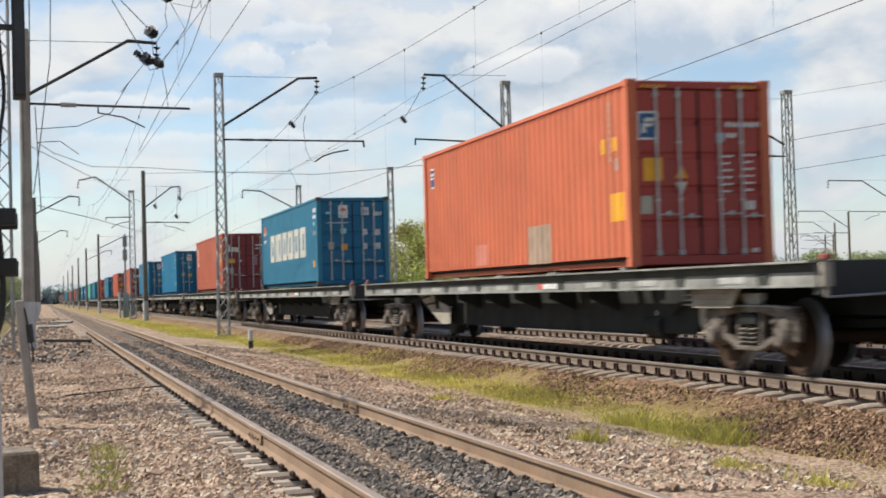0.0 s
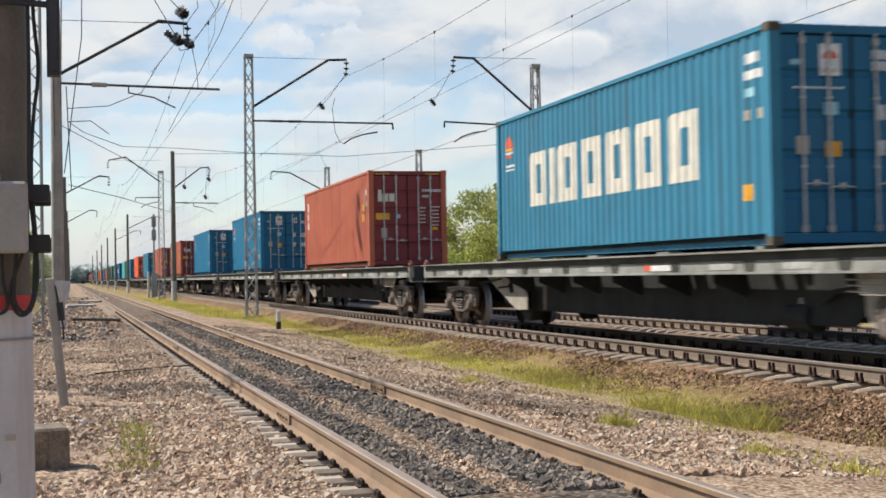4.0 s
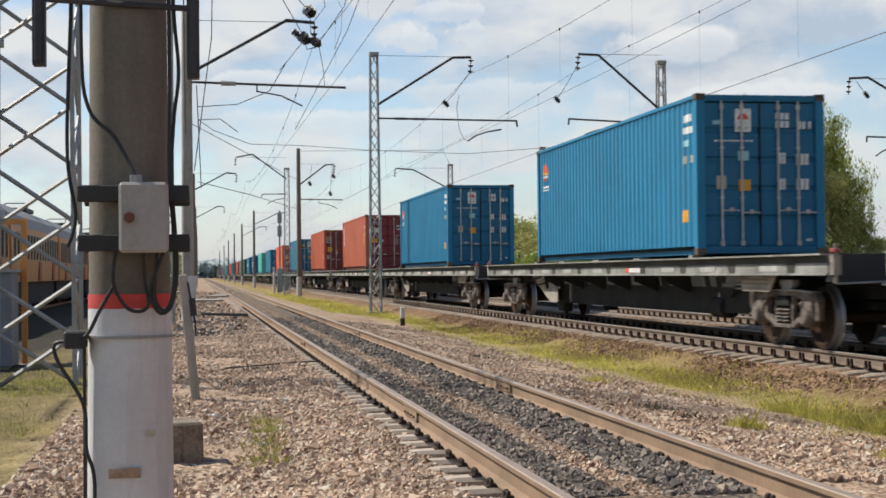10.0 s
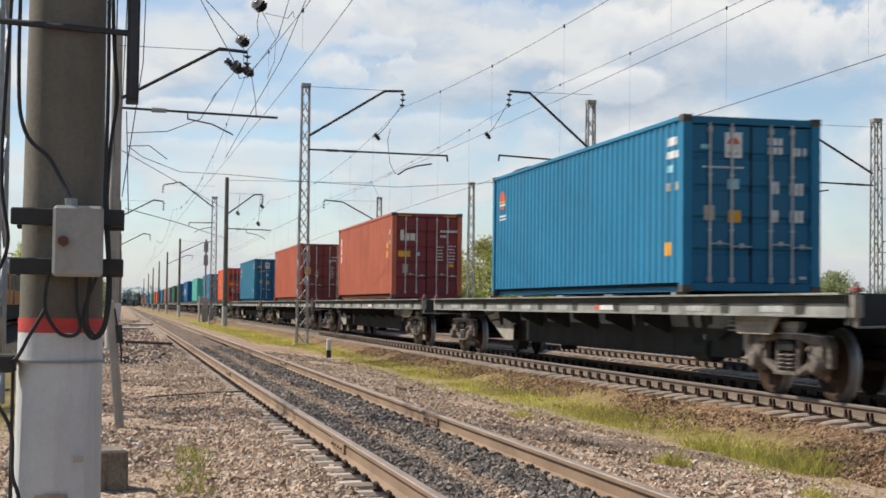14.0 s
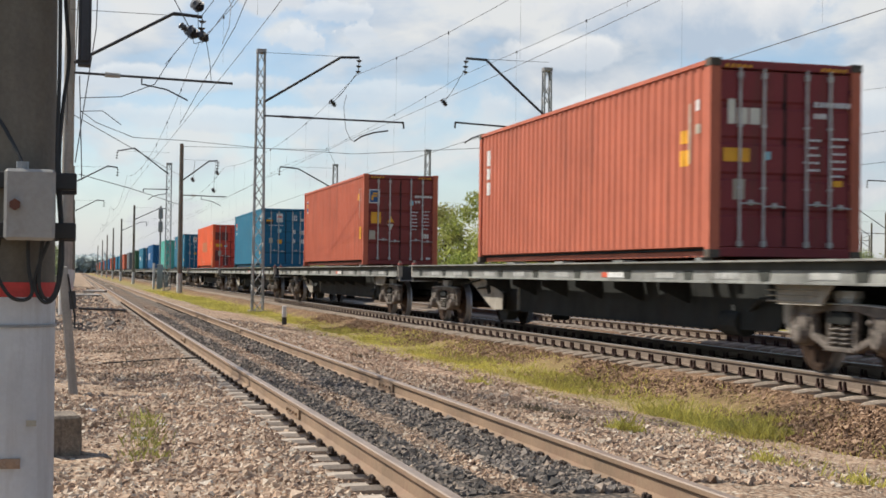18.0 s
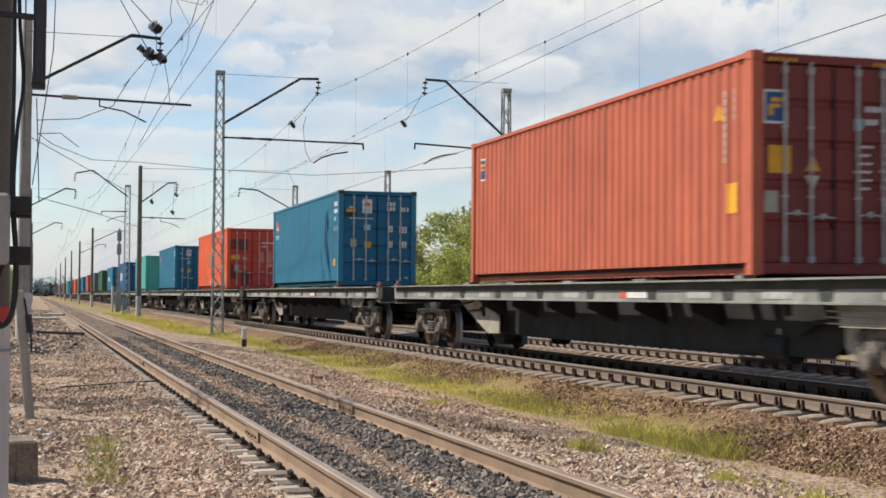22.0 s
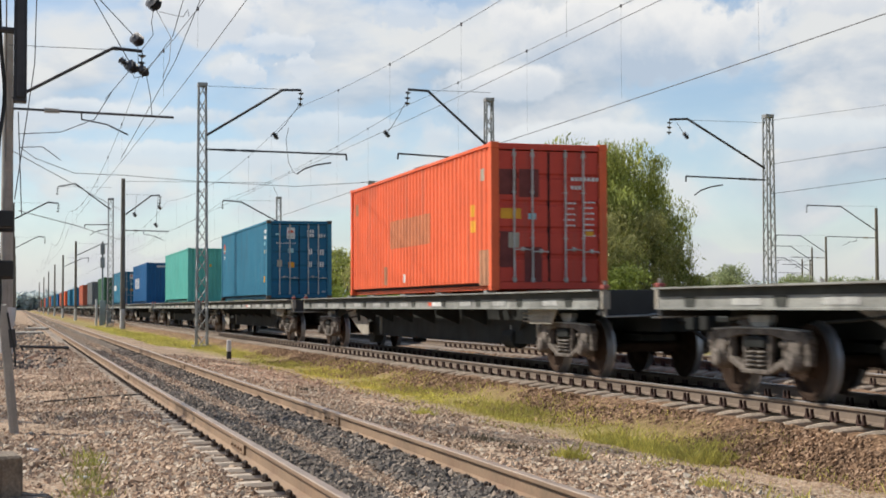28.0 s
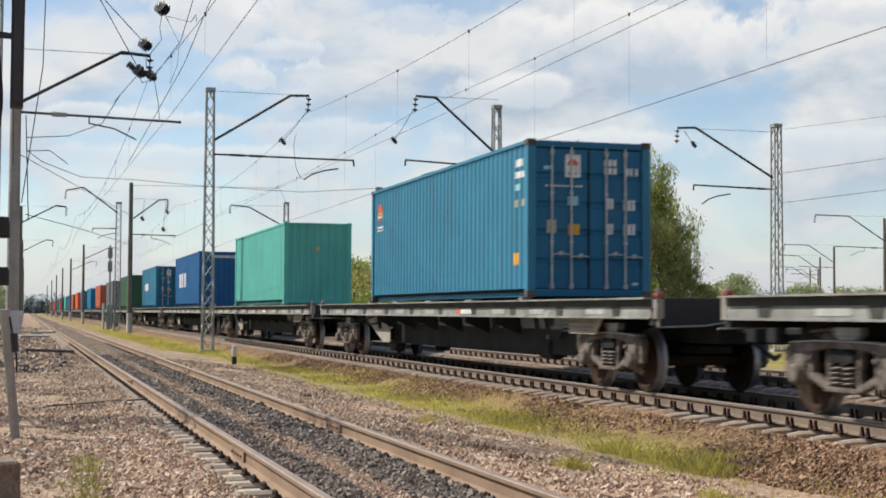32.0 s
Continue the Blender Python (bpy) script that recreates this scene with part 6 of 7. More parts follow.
STATIONS = (-15, 48, 118, 175, 235, 300, 380, 520)
STATIONS_R = (-2, 61, 118, 175, 235, 300, 380, 520)
overhead("thin overhead wires with droppers above the near track", 0.95, 7.12, 9.0, STATIONS, 1.3)
overhead("thin overhead wires with droppers above the train's track", 8.8, 7.27, 9.97, STATIONS_R, 0.95)
overhead("thin overhead wires with droppers above the far main track", 13.6, 7.20, 10.2, STATIONS_R, 0.36, thick=0.0125)
for k, (p, r) in enumerate([
    ([(-0.87, 47.6, 11.85), (0.83, 47.6, 10.08)], 0.016), ([(-0.87, 47.6, 11.85), (0.66, 47.6, 9.17)], 0.016), ([(-0.87, 47.6, 11.85), (-0.4, 30, 14.0)], 0.016),
    ([(32.3, 62, 8.15), (40.06, 62, 9.38), (62, 62, 12.9)], 0.012), ([(32.3, 62, 6.7), (40.02, 62, 7.77), (62, 62, 10.8)], 0.012), ([(32.3, 62, 10.3), (40.1, 62, 11.5), (60, 62, 14.6)], 0.008),
    ([(-3.2, 48, 6.4), (2.0, 80, 6.9), (5.0, 112, 8.6)], 0.014), ([(-2.9, -5, 7.5), (-3.3, 48, 6.0)], 0.014), ([(-2.7, -5, 8.5), (-3.1, 48, 7.0)], 0.014),
    ([(-2.36, 47.8, 12.6), (-2.43, 47.8, 9.2), (-3.02, 47.8, 4.77)], 0.018), ([(-2.93, 47.8, 7.6), (-2.8, 47.8, 4.2)], 0.018), ([(-2.93, 47.8, 6.88), (-1.6, 47.8, 6.98), (-0.53, 47.8, 7.44), (0.02, 47.6, 8.37)], 0.014),
    ([(-2.89, 47.8, 4.4), (-1.02, 52, 4.2), (2.5, 80, 5.0), (4.8, 112, 7.6)], 0.014), ([(-2.9, 47.8, 6.45), (-2.17, 47.8, 6.49), (-1.59, 47.8, 6.06)], 0.014), ([(4.9, 112, 11.0), (16.7, 114, 11.3), (18.0, 118, 10.4)], 0.016),
    ([(-2.9, 48, 6.5), (-2.39, 48.3, 6.16), (-1.05, 51, 5.95), (1.37, 61, 6.82), (4.6, 61, 6.62), (8.68, 61, 6.5), (17.4, 61, 7.2)], 0.012)]):
    bm = bmesh.new()
    tube(bm, p, r, 5)
    tagged(new("cable", mesh_of("cable", bm, M_WIRE)), "thin dark cable strung between masts", "cable", "cables")


# big insulators on the pull-off over the near track
def pull_off():
    t = thing("insulator_pull_off", "dark disc insulators hanging on wires over the near track", "insulator")
    for x, y, z, r in ((1.35, 47.4, 11.28, 0.25), (0.83, 47.6, 10.08, 0.21), (0.66, 47.6, 9.17, 0.20), (1.02, 47.6, 9.06, 0.16), (0.4, 47.6, 9.31, 0.12)):
        bm = bmesh.new()
        lathe(bm, [(-0.24, 0.03), (-0.2, r * 0.55), (-0.17, r), (-0.13, r * 0.45), (-0.08, r * 0.5), (-0.05, r), (-0.01, r * 0.45), (0.04, r * 0.5), (0.07, r), (0.11, r * 0.45), (0.17, r * 0.6), (0.24, 0.03)], 18)
        part("insulator", bm, M_INSUL, t, at=pose(x, y, z, 0, 25, 40))
    bm = bmesh.new()
    for p in ([(1.32, 47.4, 11.1), (1.26, 47.5, 10.67), (1.32, 47.5, 10.26), (0.95, 47.6, 9.75)], [(0.83, 47.6, 9.95), (0.85, 47.6, 9.3)], [(0.6, 47.6, 9.1), (0.2, 47.6, 8.6), (0.01, 47.6, 8.36), (-0.2, 47.6, 8.1)],
              [(1.5, 47.3, 11.0), (1.9, 44, 10.2), (1.6, 40, 9.6), (0.95, 34, 8.2)], [(1.1, 47.6, 9.0), (1.25, 47.6, 8.2), (1.3, 47.6, 7.6)], [(1.4, 47.4, 11.1), (1.75, 46, 9.9), (1.6, 45, 9.0), (1.3, 44, 8.3)], [(0.66, 47.6, 9.0), (0.72, 47.6, 8.82), (1.02, 47.6, 8.9)],
              [(2.2, 40, 12.5), (1.6, 44, 9.6), (1.0, 48, 8.9)], [(3.0, 36, 13.0), (1.9, 46, 9.2), (1.0, 58, 7.2)]):
        tube(bm, p, 0.012, 5)
    part("jumper_wire", bm, M_WIRE, t)
    # hanging insulators under the bracket ends behind
    for x0, z0, x1, z1 in ((8.83, 10.1, 7.73, 8.69), (13.64, 10.4, 12.71, 8.93), (26.84, 9.9, 27.3, 9.3), ):
        bm = bmesh.new()
        tube(bm, [(x0, 61, z0), (x0 * 0.4 + x1 * 0.6, 61, z0 * 0.35 + z1 * 0.65), (x1, 61, z1)], 0.014, 5)
        part("jumper_wire", bm, M_WIRE, t)
        bm = bmesh.new()
        lathe(bm, [(-0.17, 0.03), (-0.14, 0.11), (-0.08, 0.05), (-0.04, 0.13), (0.02, 0.05), (0.06, 0.13), (0.12, 0.05), (0.16, 0.1), (0.2, 0.03)], 14)
        part("insulator", bm, M_INSUL, t, at=pose(x1, 61, z1, 0, 50, 0))
    for x, z in ((7.61, 9.02), (7.34, 7.64), (5.73, 8.43)):
        bm = bmesh.new()
        lathe(bm, [(-0.2, 0.03), (-0.16, 0.16), (-0.08, 0.07), (-0.04, 0.18), (0.04, 0.07), (0.08, 0.18), (0.14, 0.07), (0.2, 0.03)], 12)
        part("insulator", bm, M_INSUL, t, at=pose(x, 112, z, 0, 60, 0))
        bm = bmesh.new()
        rod(bm, (x, 112, z), (x + 0.15, 112, 9.9), 0.016, 5)
        part("jumper_wire", bm, M_WIRE, t)


pull_off()


# ---- near pole and trackside things ----
def build_near_pole():
    px, py = -3.245, 7.65
    p = thing("signal_pole", "thick concrete pole with whitewashed foot, red band and clamped junction box", "pole", at=pose(px, py, 0))
    bm = bmesh.new()
    rod(bm, (0, 0, -0.6), (0, 0, 9.0), 0.222, 40, 0.150)
    part("shaft", bm, M_OLDCONCRETE, p, "grey-brown concrete shaft", smooth=True)
    bm = bmesh.new()
    rod(bm, (0, 0, -0.6), (0, 0, 1.13), 0.226, 40, 0.213)
    part("whitewashed_foot", bm, M_WHITEPAINT, p, "scuffed white painted foot", smooth=True)
    bm = bmesh.new()
    rod(bm, (0, 0, 1.131), (0, 0, 1.205), 0.2135, 40, 0.2128)
    part("red_band", bm, M_REDPAINT, p, "faded red painted band", smooth=True)
    for z in (1.715, 1.465):
        bm = bmesh.new()
        box(bm, -0.245, 0.31, -0.26, -0.19, z - 0.042, z + 0.042)
        part("clamp", bm, M_BLACK, p, "black clamp bar in front of the pole", bevel=0.006)
        bm = bmesh.new()
        box(bm, -0.245, 0.31, 0.19, 0.25, z - 0.042, z + 0.042)
        part("clamp", bm, M_BLACK, p, "black clamp bar round the pole", bevel=0.006)
    bm = bmesh.new()
    box(bm, -0.028, 0.205, -0.42, -0.262, 1.42, 1.755)
    box(bm, -0.033, 0.21, -0.43, -0.40, 1.412, 1.762)
    body = part("junction_box", bm, M_BOXGREY, p, "grey cast junction box with a rusty bolt", bevel=0.015)
    bm = bmesh.new()
    rod(bm, (0.02, -0.435, 1.585), (0.02, -0.47, 1.585), 0.028, 6)
    part("bolt", bm, M_RUSTY, body, "rusty hexagonal bolt")
    bm = bmesh.new()
    rod(bm, (0.05, -0.36, 1.75), (0.05, -0.36, 1.80), 0.03, 8)
    part("gland", bm, M_STEEL, body)
    def smooth(p):
        p = [Vector(q) for q in p]
        out = []
        for i in range(len(p) - 1):
            a, b, c, d = p[max(0, i - 1)], p[i], p[i + 1], p[min(len(p) - 1, i + 2)]
            for k in range(6):
                f = k / 6
                out.append(0.5 * ((2 * b) + (c - a) * f + (2 * a - 5 * b + 4 * c - d) * f * f + (3 * b - a - 3 * c + d) * f ** 3))
        return out + [p[-1]]

    cables = [
        [(0.05, -0.36, 1.79), (-0.06, -0.25, 2.0), (-0.19, -0.2, 2.15), (-0.23, -0.15, 2.5), (-0.22, -0.15, 3.6)],
        [(-0.055, -0.30, 1.43), (-0.068, -0.28, 1.26), (-0.006, -0.27, 1.14), (0.067, -0.265, 1.118), (0.104, -0.265, 1.16), (0.085, -0.27, 1.28), (0.08, -0.29, 1.43)],
        [(0.185, -0.29, 1.43), (0.115, -0.27, 1.22), (0.156, -0.26, 1.11), (0.215, -0.245, 1.14), (0.244, -0.235, 1.285), (0.242, -0.235, 1.46), (0.222, -0.23, 1.8), (0.235, -0.2, 2.1), (0.26, -0.18, 2.35), (0.235, -0.19, 2.7), (0.21, -0.2, 3.6)],
        [(0.15, -0.29, 1.43), (0.135, -0.27, 1.2), (0.18, -0.255, 1.12), (0.225, -0.24, 1.2), (0.235, -0.24, 1.46), (0.212, -0.23, 1.8), (0.215, -0.21, 2.4), (0.2, -0.2, 3.6)],
        [(-0.065, -0.28, 1.25), (-0.14, -0.24, 1.12), (-0.205, -0.21, 1.0), (-0.28, -0.17, 0.97), (-0.366, -0.15, 0.955), (-0.35, -0.15, 0.86), (-0.226, -0.18, 0.65), (-0.21, -0.19, 0.42), (-0.17, -0.2, 0.24), (-0.19, -0.2, -0.3)],
        [(-0.24, -0.12, 3.6), (-0.29, -0.15, 2.4), (-0.30, -0.15, 1.9), (-0.26, -0.17, 1.6), (-0.30, -0.15, 1.45)],
        [(-0.225, -0.1, 1.0), (-0.225, -0.1, 0.4), (-0.225, -0.1, -0.3)],
    ]
    for c in cables:
        bm = bmesh.new()
        tube(bm, smooth(c), 0.010, 6)
        part("cable", bm, M_BLACK, p, "black rubber cable", smooth=True)
    bm = bmesh.new()
    lathe(bm, [(0.978, 0.214), (0.978, 0.225), (0.992, 0.225), (0.992, 0.214)], 32, "Z")
    part("wire_tie", bm, M_STEEL, p)
    bm = bmesh.new()
    box(bm, -0.32, -0.21, -0.2, -0.06, 0.93, 1.02)
    part("cable_clamp", bm, M_BLACK, p, bevel=0.01)
    bm = bmesh.new()
    tube(bm, [(-0.44, -0.22, 2.70), (0.32, -0.22, 2.665)], 0.016, 6)
    part("cross_bar", bm, M_DARKSTEEL, p)
    for x, z in ((0.335, 2.305), (-0.43, 2.36)):
        bm = bmesh.new()
        box(bm, x - 0.032, x + 0.032, -0.25, -0.17, z, 4.4)
        box(bm, x - 0.02, x + 0.02, -0.262, -0.25, z + 0.02, 4.4)
        part("channel", bm, M_DARKSTEEL, p, "dark steel channel hanging from the cross bar", bevel=0.004)
    for x, z, w, h in ((-0.02, 0.30, 0.16, 0.05), (0.11, 0.50, 0.05, 0.03)):
        bm = bmesh.new()
        box(bm, x - w / 2, x + w / 2, -0.231, -0.222, z - h / 2, z + h / 2)
        part("stencil_bar", bm, M_STENCIL if w > 0.1 else M_CREAM, p)
    return p


build_near_pole()


def build_block():
    bm = bmesh.new()
    box(bm, -0.19, 0.19, -0.2, 0.2, -0.35, 0.40)
    bmesh.ops.subdivide_edges(bm, edges=bm.edges[:], cuts=3, use_grid_fill=True)
    for v in bm.verts:
        v.co += noise.noise_vector(v.co * 7) * 0.014
    ob = part("concrete_block", bm, M_BLOCK, None, bevel=0.02, at=pose(-3.08, 11.8, -0.28, 0, 0, 8))
    return tagged(ob, "weathered grey concrete block standing in the ballast by the pole", "block")


build_block()


def build_stake():
    s = thing("leaning_stake", "leaning weathered post stuck in the ballast", "post", at=pose(-2.94, 17.7, -0.18, 0, -5.5, 0))
    bm = bmesh.new()
    box(bm, -0.055, 0.055, -0.05, 0.05, -0.3, 1.5)
    part("shaft", bm, M_CONCRETE, s, bevel=0.012)
    bm = bmesh.new()
    tube(bm, [(0.05, -0.06, 1.4), (0.09, -0.06, 0.9), (0.08, -0.06, 0.75)], 0.012, 6)
    part("cable", bm, M_BLACK, s)
    bm = bmesh.new()
    box(bm, 0.04, 0.12, -0.06, 0.04, 0.98, 1.2)
    part("cable_box", bm, M_DARKSTEEL, s)


build_stake()
bm = bmesh.new()
tube(bm, [(-2.82, 50, -0.02), (-1.22, 50, -0.08)], 0.05, 6)
for x in (-2.75, -1.3):
    rod(bm, (x, 50, -0.3), (x, 50, -0.05), 0.035, 6)
tagged(new("low_bar", mesh_of("low_bar", bm, M_DARKSTEEL)), "low dark iron bar across the ballast path", "bar")


for k, (x, y, w, d, turn) in enumerate([(-2.4, 83, 1.6, 3.0, 4), (-1.6, 100, 1.4, 3.5, -6), (-4.0, 128, 1.8, 4.0, 3)]):
    bm = bmesh.new()
    box(bm, -w / 2, w / 2, -d / 2, d / 2, -0.1, 0.16)
    tagged(part("concrete_slab", bm, M_CONCRETE, None, bevel=0.02, at=pose(x, y, -0.22, 0, 0, turn)), "pale concrete slab lying beside the track", "slab", "slabs beside the track")
bm = bmesh.new()
tube(bm, [(-2.5, 23.3, -0.20), (-2.0, 23.5, -0.185), (-1.5, 23.55, -0.15), (-0.95, 23.7, -0.14)], 0.012, 6)
tagged(new("ground_cable", mesh_of("ground_cable", bm, M_BLACK)), "thin dark cable lying across the ballast", "cable")
for x, y, turn in ((-2.1, 13.9, 20), (-2.35, 12.8, 70), (-2.75, 15.5, 40)):
    bm = bmesh.new()
    prism(bm, [(-0.06, 0.0), (0.05, 0.005), (0.06, 0.02), (-0.04, 0.03)], -0.03, 0.03)
    tagged(part("litter_scrap", bm, M_MARK, None, at=pose(x, y, -0.215, 6, 4, turn)), "small white scrap of litter on the ballast", "litter", "litter")


def build_marker():
    m = thing("kilometre_post", "small black and white trackside post in the grass", "post", at=pose(3.7, 46.5, -0.42))
    bm = bmesh.new()
    box(bm, -0.07, 0.07, -0.07, 0.07, -0.2, 0.25)
    part("foot", bm, M_BLACK, m)
    bm = bmesh.new()
    box(bm, -0.07, 0.07, -0.07, 0.07, 0.25, 0.62)
    part("head", bm, M_WHITEPAINT, m, bevel=0.02)


build_marker()


def build_signal():
    s = thing("railway_signal", "grey trackside light signal with cabinet", "signal", at=pose(4.9, 140, -0.4))
    bm = bmesh.new()
    rod(bm, (0, 0, 0), (0, 0, 8.0), 0.09, 10)
    part("mast", bm, M_STEEL, s)
    for z in (7.3, 6.0):
        bm = bmesh.new()
        prism(bm, [(-0.12, z - 0.55), (0.0, z - 0.55), (0.0, z + 0.5), (-0.12, z + 0.5)], -0.22, 0.22)
        head = part("signal_head", bm, M_STEEL, s, bevel=0.05)
        for k in (-0.28, 0.0, 0.28):
            bm = bmesh.new()
            rod(bm, (0, -0.10, z + k), (0, -0.3, z + k), 0.11, 12)
            part("lens_hood", bm, M_STEEL, head)
    for x, w, h, mat in ((-0.05, 0.27, 2.3, M_CABINET), (-0.62, 0.1, 2.4, M_WHITEPAINT), (0.55, 0.22, 1.3, M_CABINET)):
        bm = bmesh.new()
        box(bm, x - w, x + w, -1.3, -0.8, 0, h)
        box(bm, x - w - 0.03, x + w + 0.03, -1.33, -0.77, h, h + 0.05)
        part("cabinet", bm, mat, s, bevel=0.02)


M_CABINET = material("pale_cabinet_paint", (0.30, 0.36, 0.37), 0.6, vary=0.15, scale=2, dirt=(0.2, 0.22, 0.22), streak=True)
build_signal()


# ---- left of the line ----
def build_tower():
    t = build_lattice_mast(-5.3, 22.0, -0.4, 13.0, 1.25, 1.1, "pale grey wide lattice tower on a concrete foot", pitch=0.79, mat=M_STEEL, category="tower")
    bm = bmesh.new()
    box(bm, -0.78, -0.46, -0.78, -0.46, -0.7, 0.22)
    part("concrete_foot", bm, M_CONCRETE, t, bevel=0.02)
    bm = bmesh.new()
    box(bm, -0.75, -0.35, -0.7, -0.6, 4.62, 4.75)
    part("cross_plate", bm, M_STEEL, t)
    return t


build_tower()
M_EMU = material("train_orange", (0.50, 0.215, 0.045), 0.5, vary=0.12, scale=1, dirt=(0.4, 0.16, 0.06), streak=True)
M_EMURED = material("train_door_red", (0.30, 0.07, 0.03), 0.6, vary=0.2, scale=2, dirt=(0.2, 0.07, 0.04))
M_EMUGREY = material("train_roof", (0.27, 0.27, 0.275), 0.7, vary=0.15)
M_GLASS = material("dark_window", (0.014, 0.016, 0.018), 0.6, vary=0.2, spec=0.04)
M_EMUDARK = material("train_underframe", (0.014, 0.014, 0.015), 0.8, vary=0.3)


def build_railcar():
    c = thing("railcar", "orange commuter railcar with grey roof standing on a side track", "railcar", "commuter train")
    bm = bmesh.new()
    prof = [(-1.5, 1.35), (-1.55, 2.4), (-1.5, 3.75), (1.5, 3.75), (1.55, 2.4), (1.5, 1.35)]
    a = [bm.verts.new((x, -9.9, z)) for x, z in prof]
    b = [bm.verts.new((x, 9.9, z)) for x, z in prof]
    bm.faces.new(a)
    bm.faces.new(b[::-1])
    for i in range(6):
        bm.faces.new((a[i], b[i], b[(i + 1) % 6], a[(i + 1) % 6]))
    bmesh.ops.recalc_face_normals(bm, faces=bm.faces[:])
    part("body", bm, M_EMU, c, "orange painted car body")
    bm = bmesh.new()
    prof = [(-1.5, 3.75), (-1.35, 4.25), (-0.8, 4.7), (0, 4.85), (0.8, 4.7), (1.35, 4.25), (1.5, 3.75)]
    a = [bm.verts.new((x, -9.9, z)) for x, z in prof]
    b = [bm.verts.new((x, 9.9, z)) for x, z in prof]
    bm.faces.new(a)
    bm.faces.new(b[::-1])
    for i in range(7):
        bm.faces.new((a[i], b[i], b[(i + 1) % 7], a[(i + 1) % 7]))
    bmesh.ops.recalc_face_normals(bm, faces=bm.faces[:])
    part("roof", bm, M_EMUGREY, c, "grey rounded roof")
    for k in range(16):
        bm = bmesh.new()
        y = -9.1 + k * 1.2
        box(bm, 1.46, 1.565, y - 0.36, y + 0.36, 2.30, 3.5)
        surround = part("window", bm, M_CREAM, c, "pale window surround", bevel=0.02)
        bm = bmesh.new()
        box(bm, 1.5, 1.575, y - 0.28, y + 0.28, 2.36, 3.44)
        part("pane", bm, M_GLASS, surround)
    for y in (-6.3, 0.6, 7.0):
        bm = bmesh.new()
        box(bm, 1.47, 1.575, y - 0.5, y + 0.5, 1.38, 2.3)
        part("door_panel", bm, M_EMURED, c, "red-brown door")
    bm = bmesh.new()
    box(bm, -1.3, 1.3, -9.5, 9.5, 0.3, 1.35)
    part("underframe", bm, M_EMUDARK, c)
    for y in (-7, -5, 5, 7):
        for s in (-1, 1):
            bm = bmesh.new()
            rod(bm, (s * 0.7, y, 0.5), (s * 0.95, y, 0.5), 0.5, 16)
            part("wheel", bm, M_WHEEL, c)
    bm = bmesh.new()
    tube(bm, [(0.6, 3, 4.75), (0.6, 4, 5.2), (0.6, 5.2, 5.35), (-0.6, 5.2, 5.35), (-0.6, 4, 5.2), (-0.6, 3, 4.75)], 0.03, 6)
    box(bm, -0.7, 0.7, 2.4, 5.6, 4.8, 5.0)
    part("pantograph", bm, M_DARKSTEEL, c)
    return c


railcar = build_railcar()
railcar.matrix_basis = pose(-12.0, 50, -0.25)
for k in range(1, 5):
    copy_thing(railcar, pose(-12.0, 50 + 20.6 * k, -0.25))
track_4 = thing("track_4", "side track under the standing commuter train", "railway track", at=pose(-12.0, 0, -0.25), kind="structure")
for s in (-0.7975, 0.7975):
    part("rail", rail_mesh(20, 400, 30), None, track_4, at=pose(s, 0, 0))


def build_orange_post():
    p = thing("marker_post", "orange painted steel post with a small frame beside the cabinet", "post", at=pose(-6.1, 27.6, -0.36))
    bm = bmesh.new()
    box(bm, -0.05, 0.05, -0.05, 0.05, -0.1, 2.75)
    part("post", bm, M_EMU, p, bevel=0.008)
    for z in (1.75, 2.7):
        bm = bmesh.new()
        box(bm, -0.45, -0.062, -0.04, 0.04, z - 0.05, z + 0.05)
        part("rung", bm, M_EMU, p)
    bm = bmesh.new()
    box(bm, -0.57, -0.452, -0.05, 0.05, 1.62, 2.75)
    part("side_bar", bm, M_EMU, p)
    bm = bmesh.new()
    box(bm, -0.16, 0.16, -0.16, 0.16, -0.25, 0.04)
    part("footing", bm, M_CONCRETE, p)
    return p


build_orange_post()


def build_cabinet():
    c = thing("equipment_cabinet", "dark blue-grey metal equipment cabinet by the tower", "cabinet", at=pose(-6.75, 27.0, -0.36))
    bm = bmesh.new()
    box(bm, -0.6, 0.55, -0.5, 0.5, 0.05, 1.75)
    part("body", bm, material("cabinet_paint", (0.14, 0.165, 0.195), 0.6, vary=0.15, dirt=(0.2, 0.2, 0.2)), c, bevel=0.02)
    bm = bmesh.new()
    box(bm, -0.65, 0.6, -0.55, 0.55, 1.75, 1.81)
    part("lid", bm, M_STEEL, c)
    for s in (-0.4, 0.4):
        bm = bmesh.new()
        box(bm, s - 0.08, s + 0.08, -0.4, 0.4, -0.2, 0.05)
        part("foot", bm, M_CONCRETE, c)


build_cabinet()


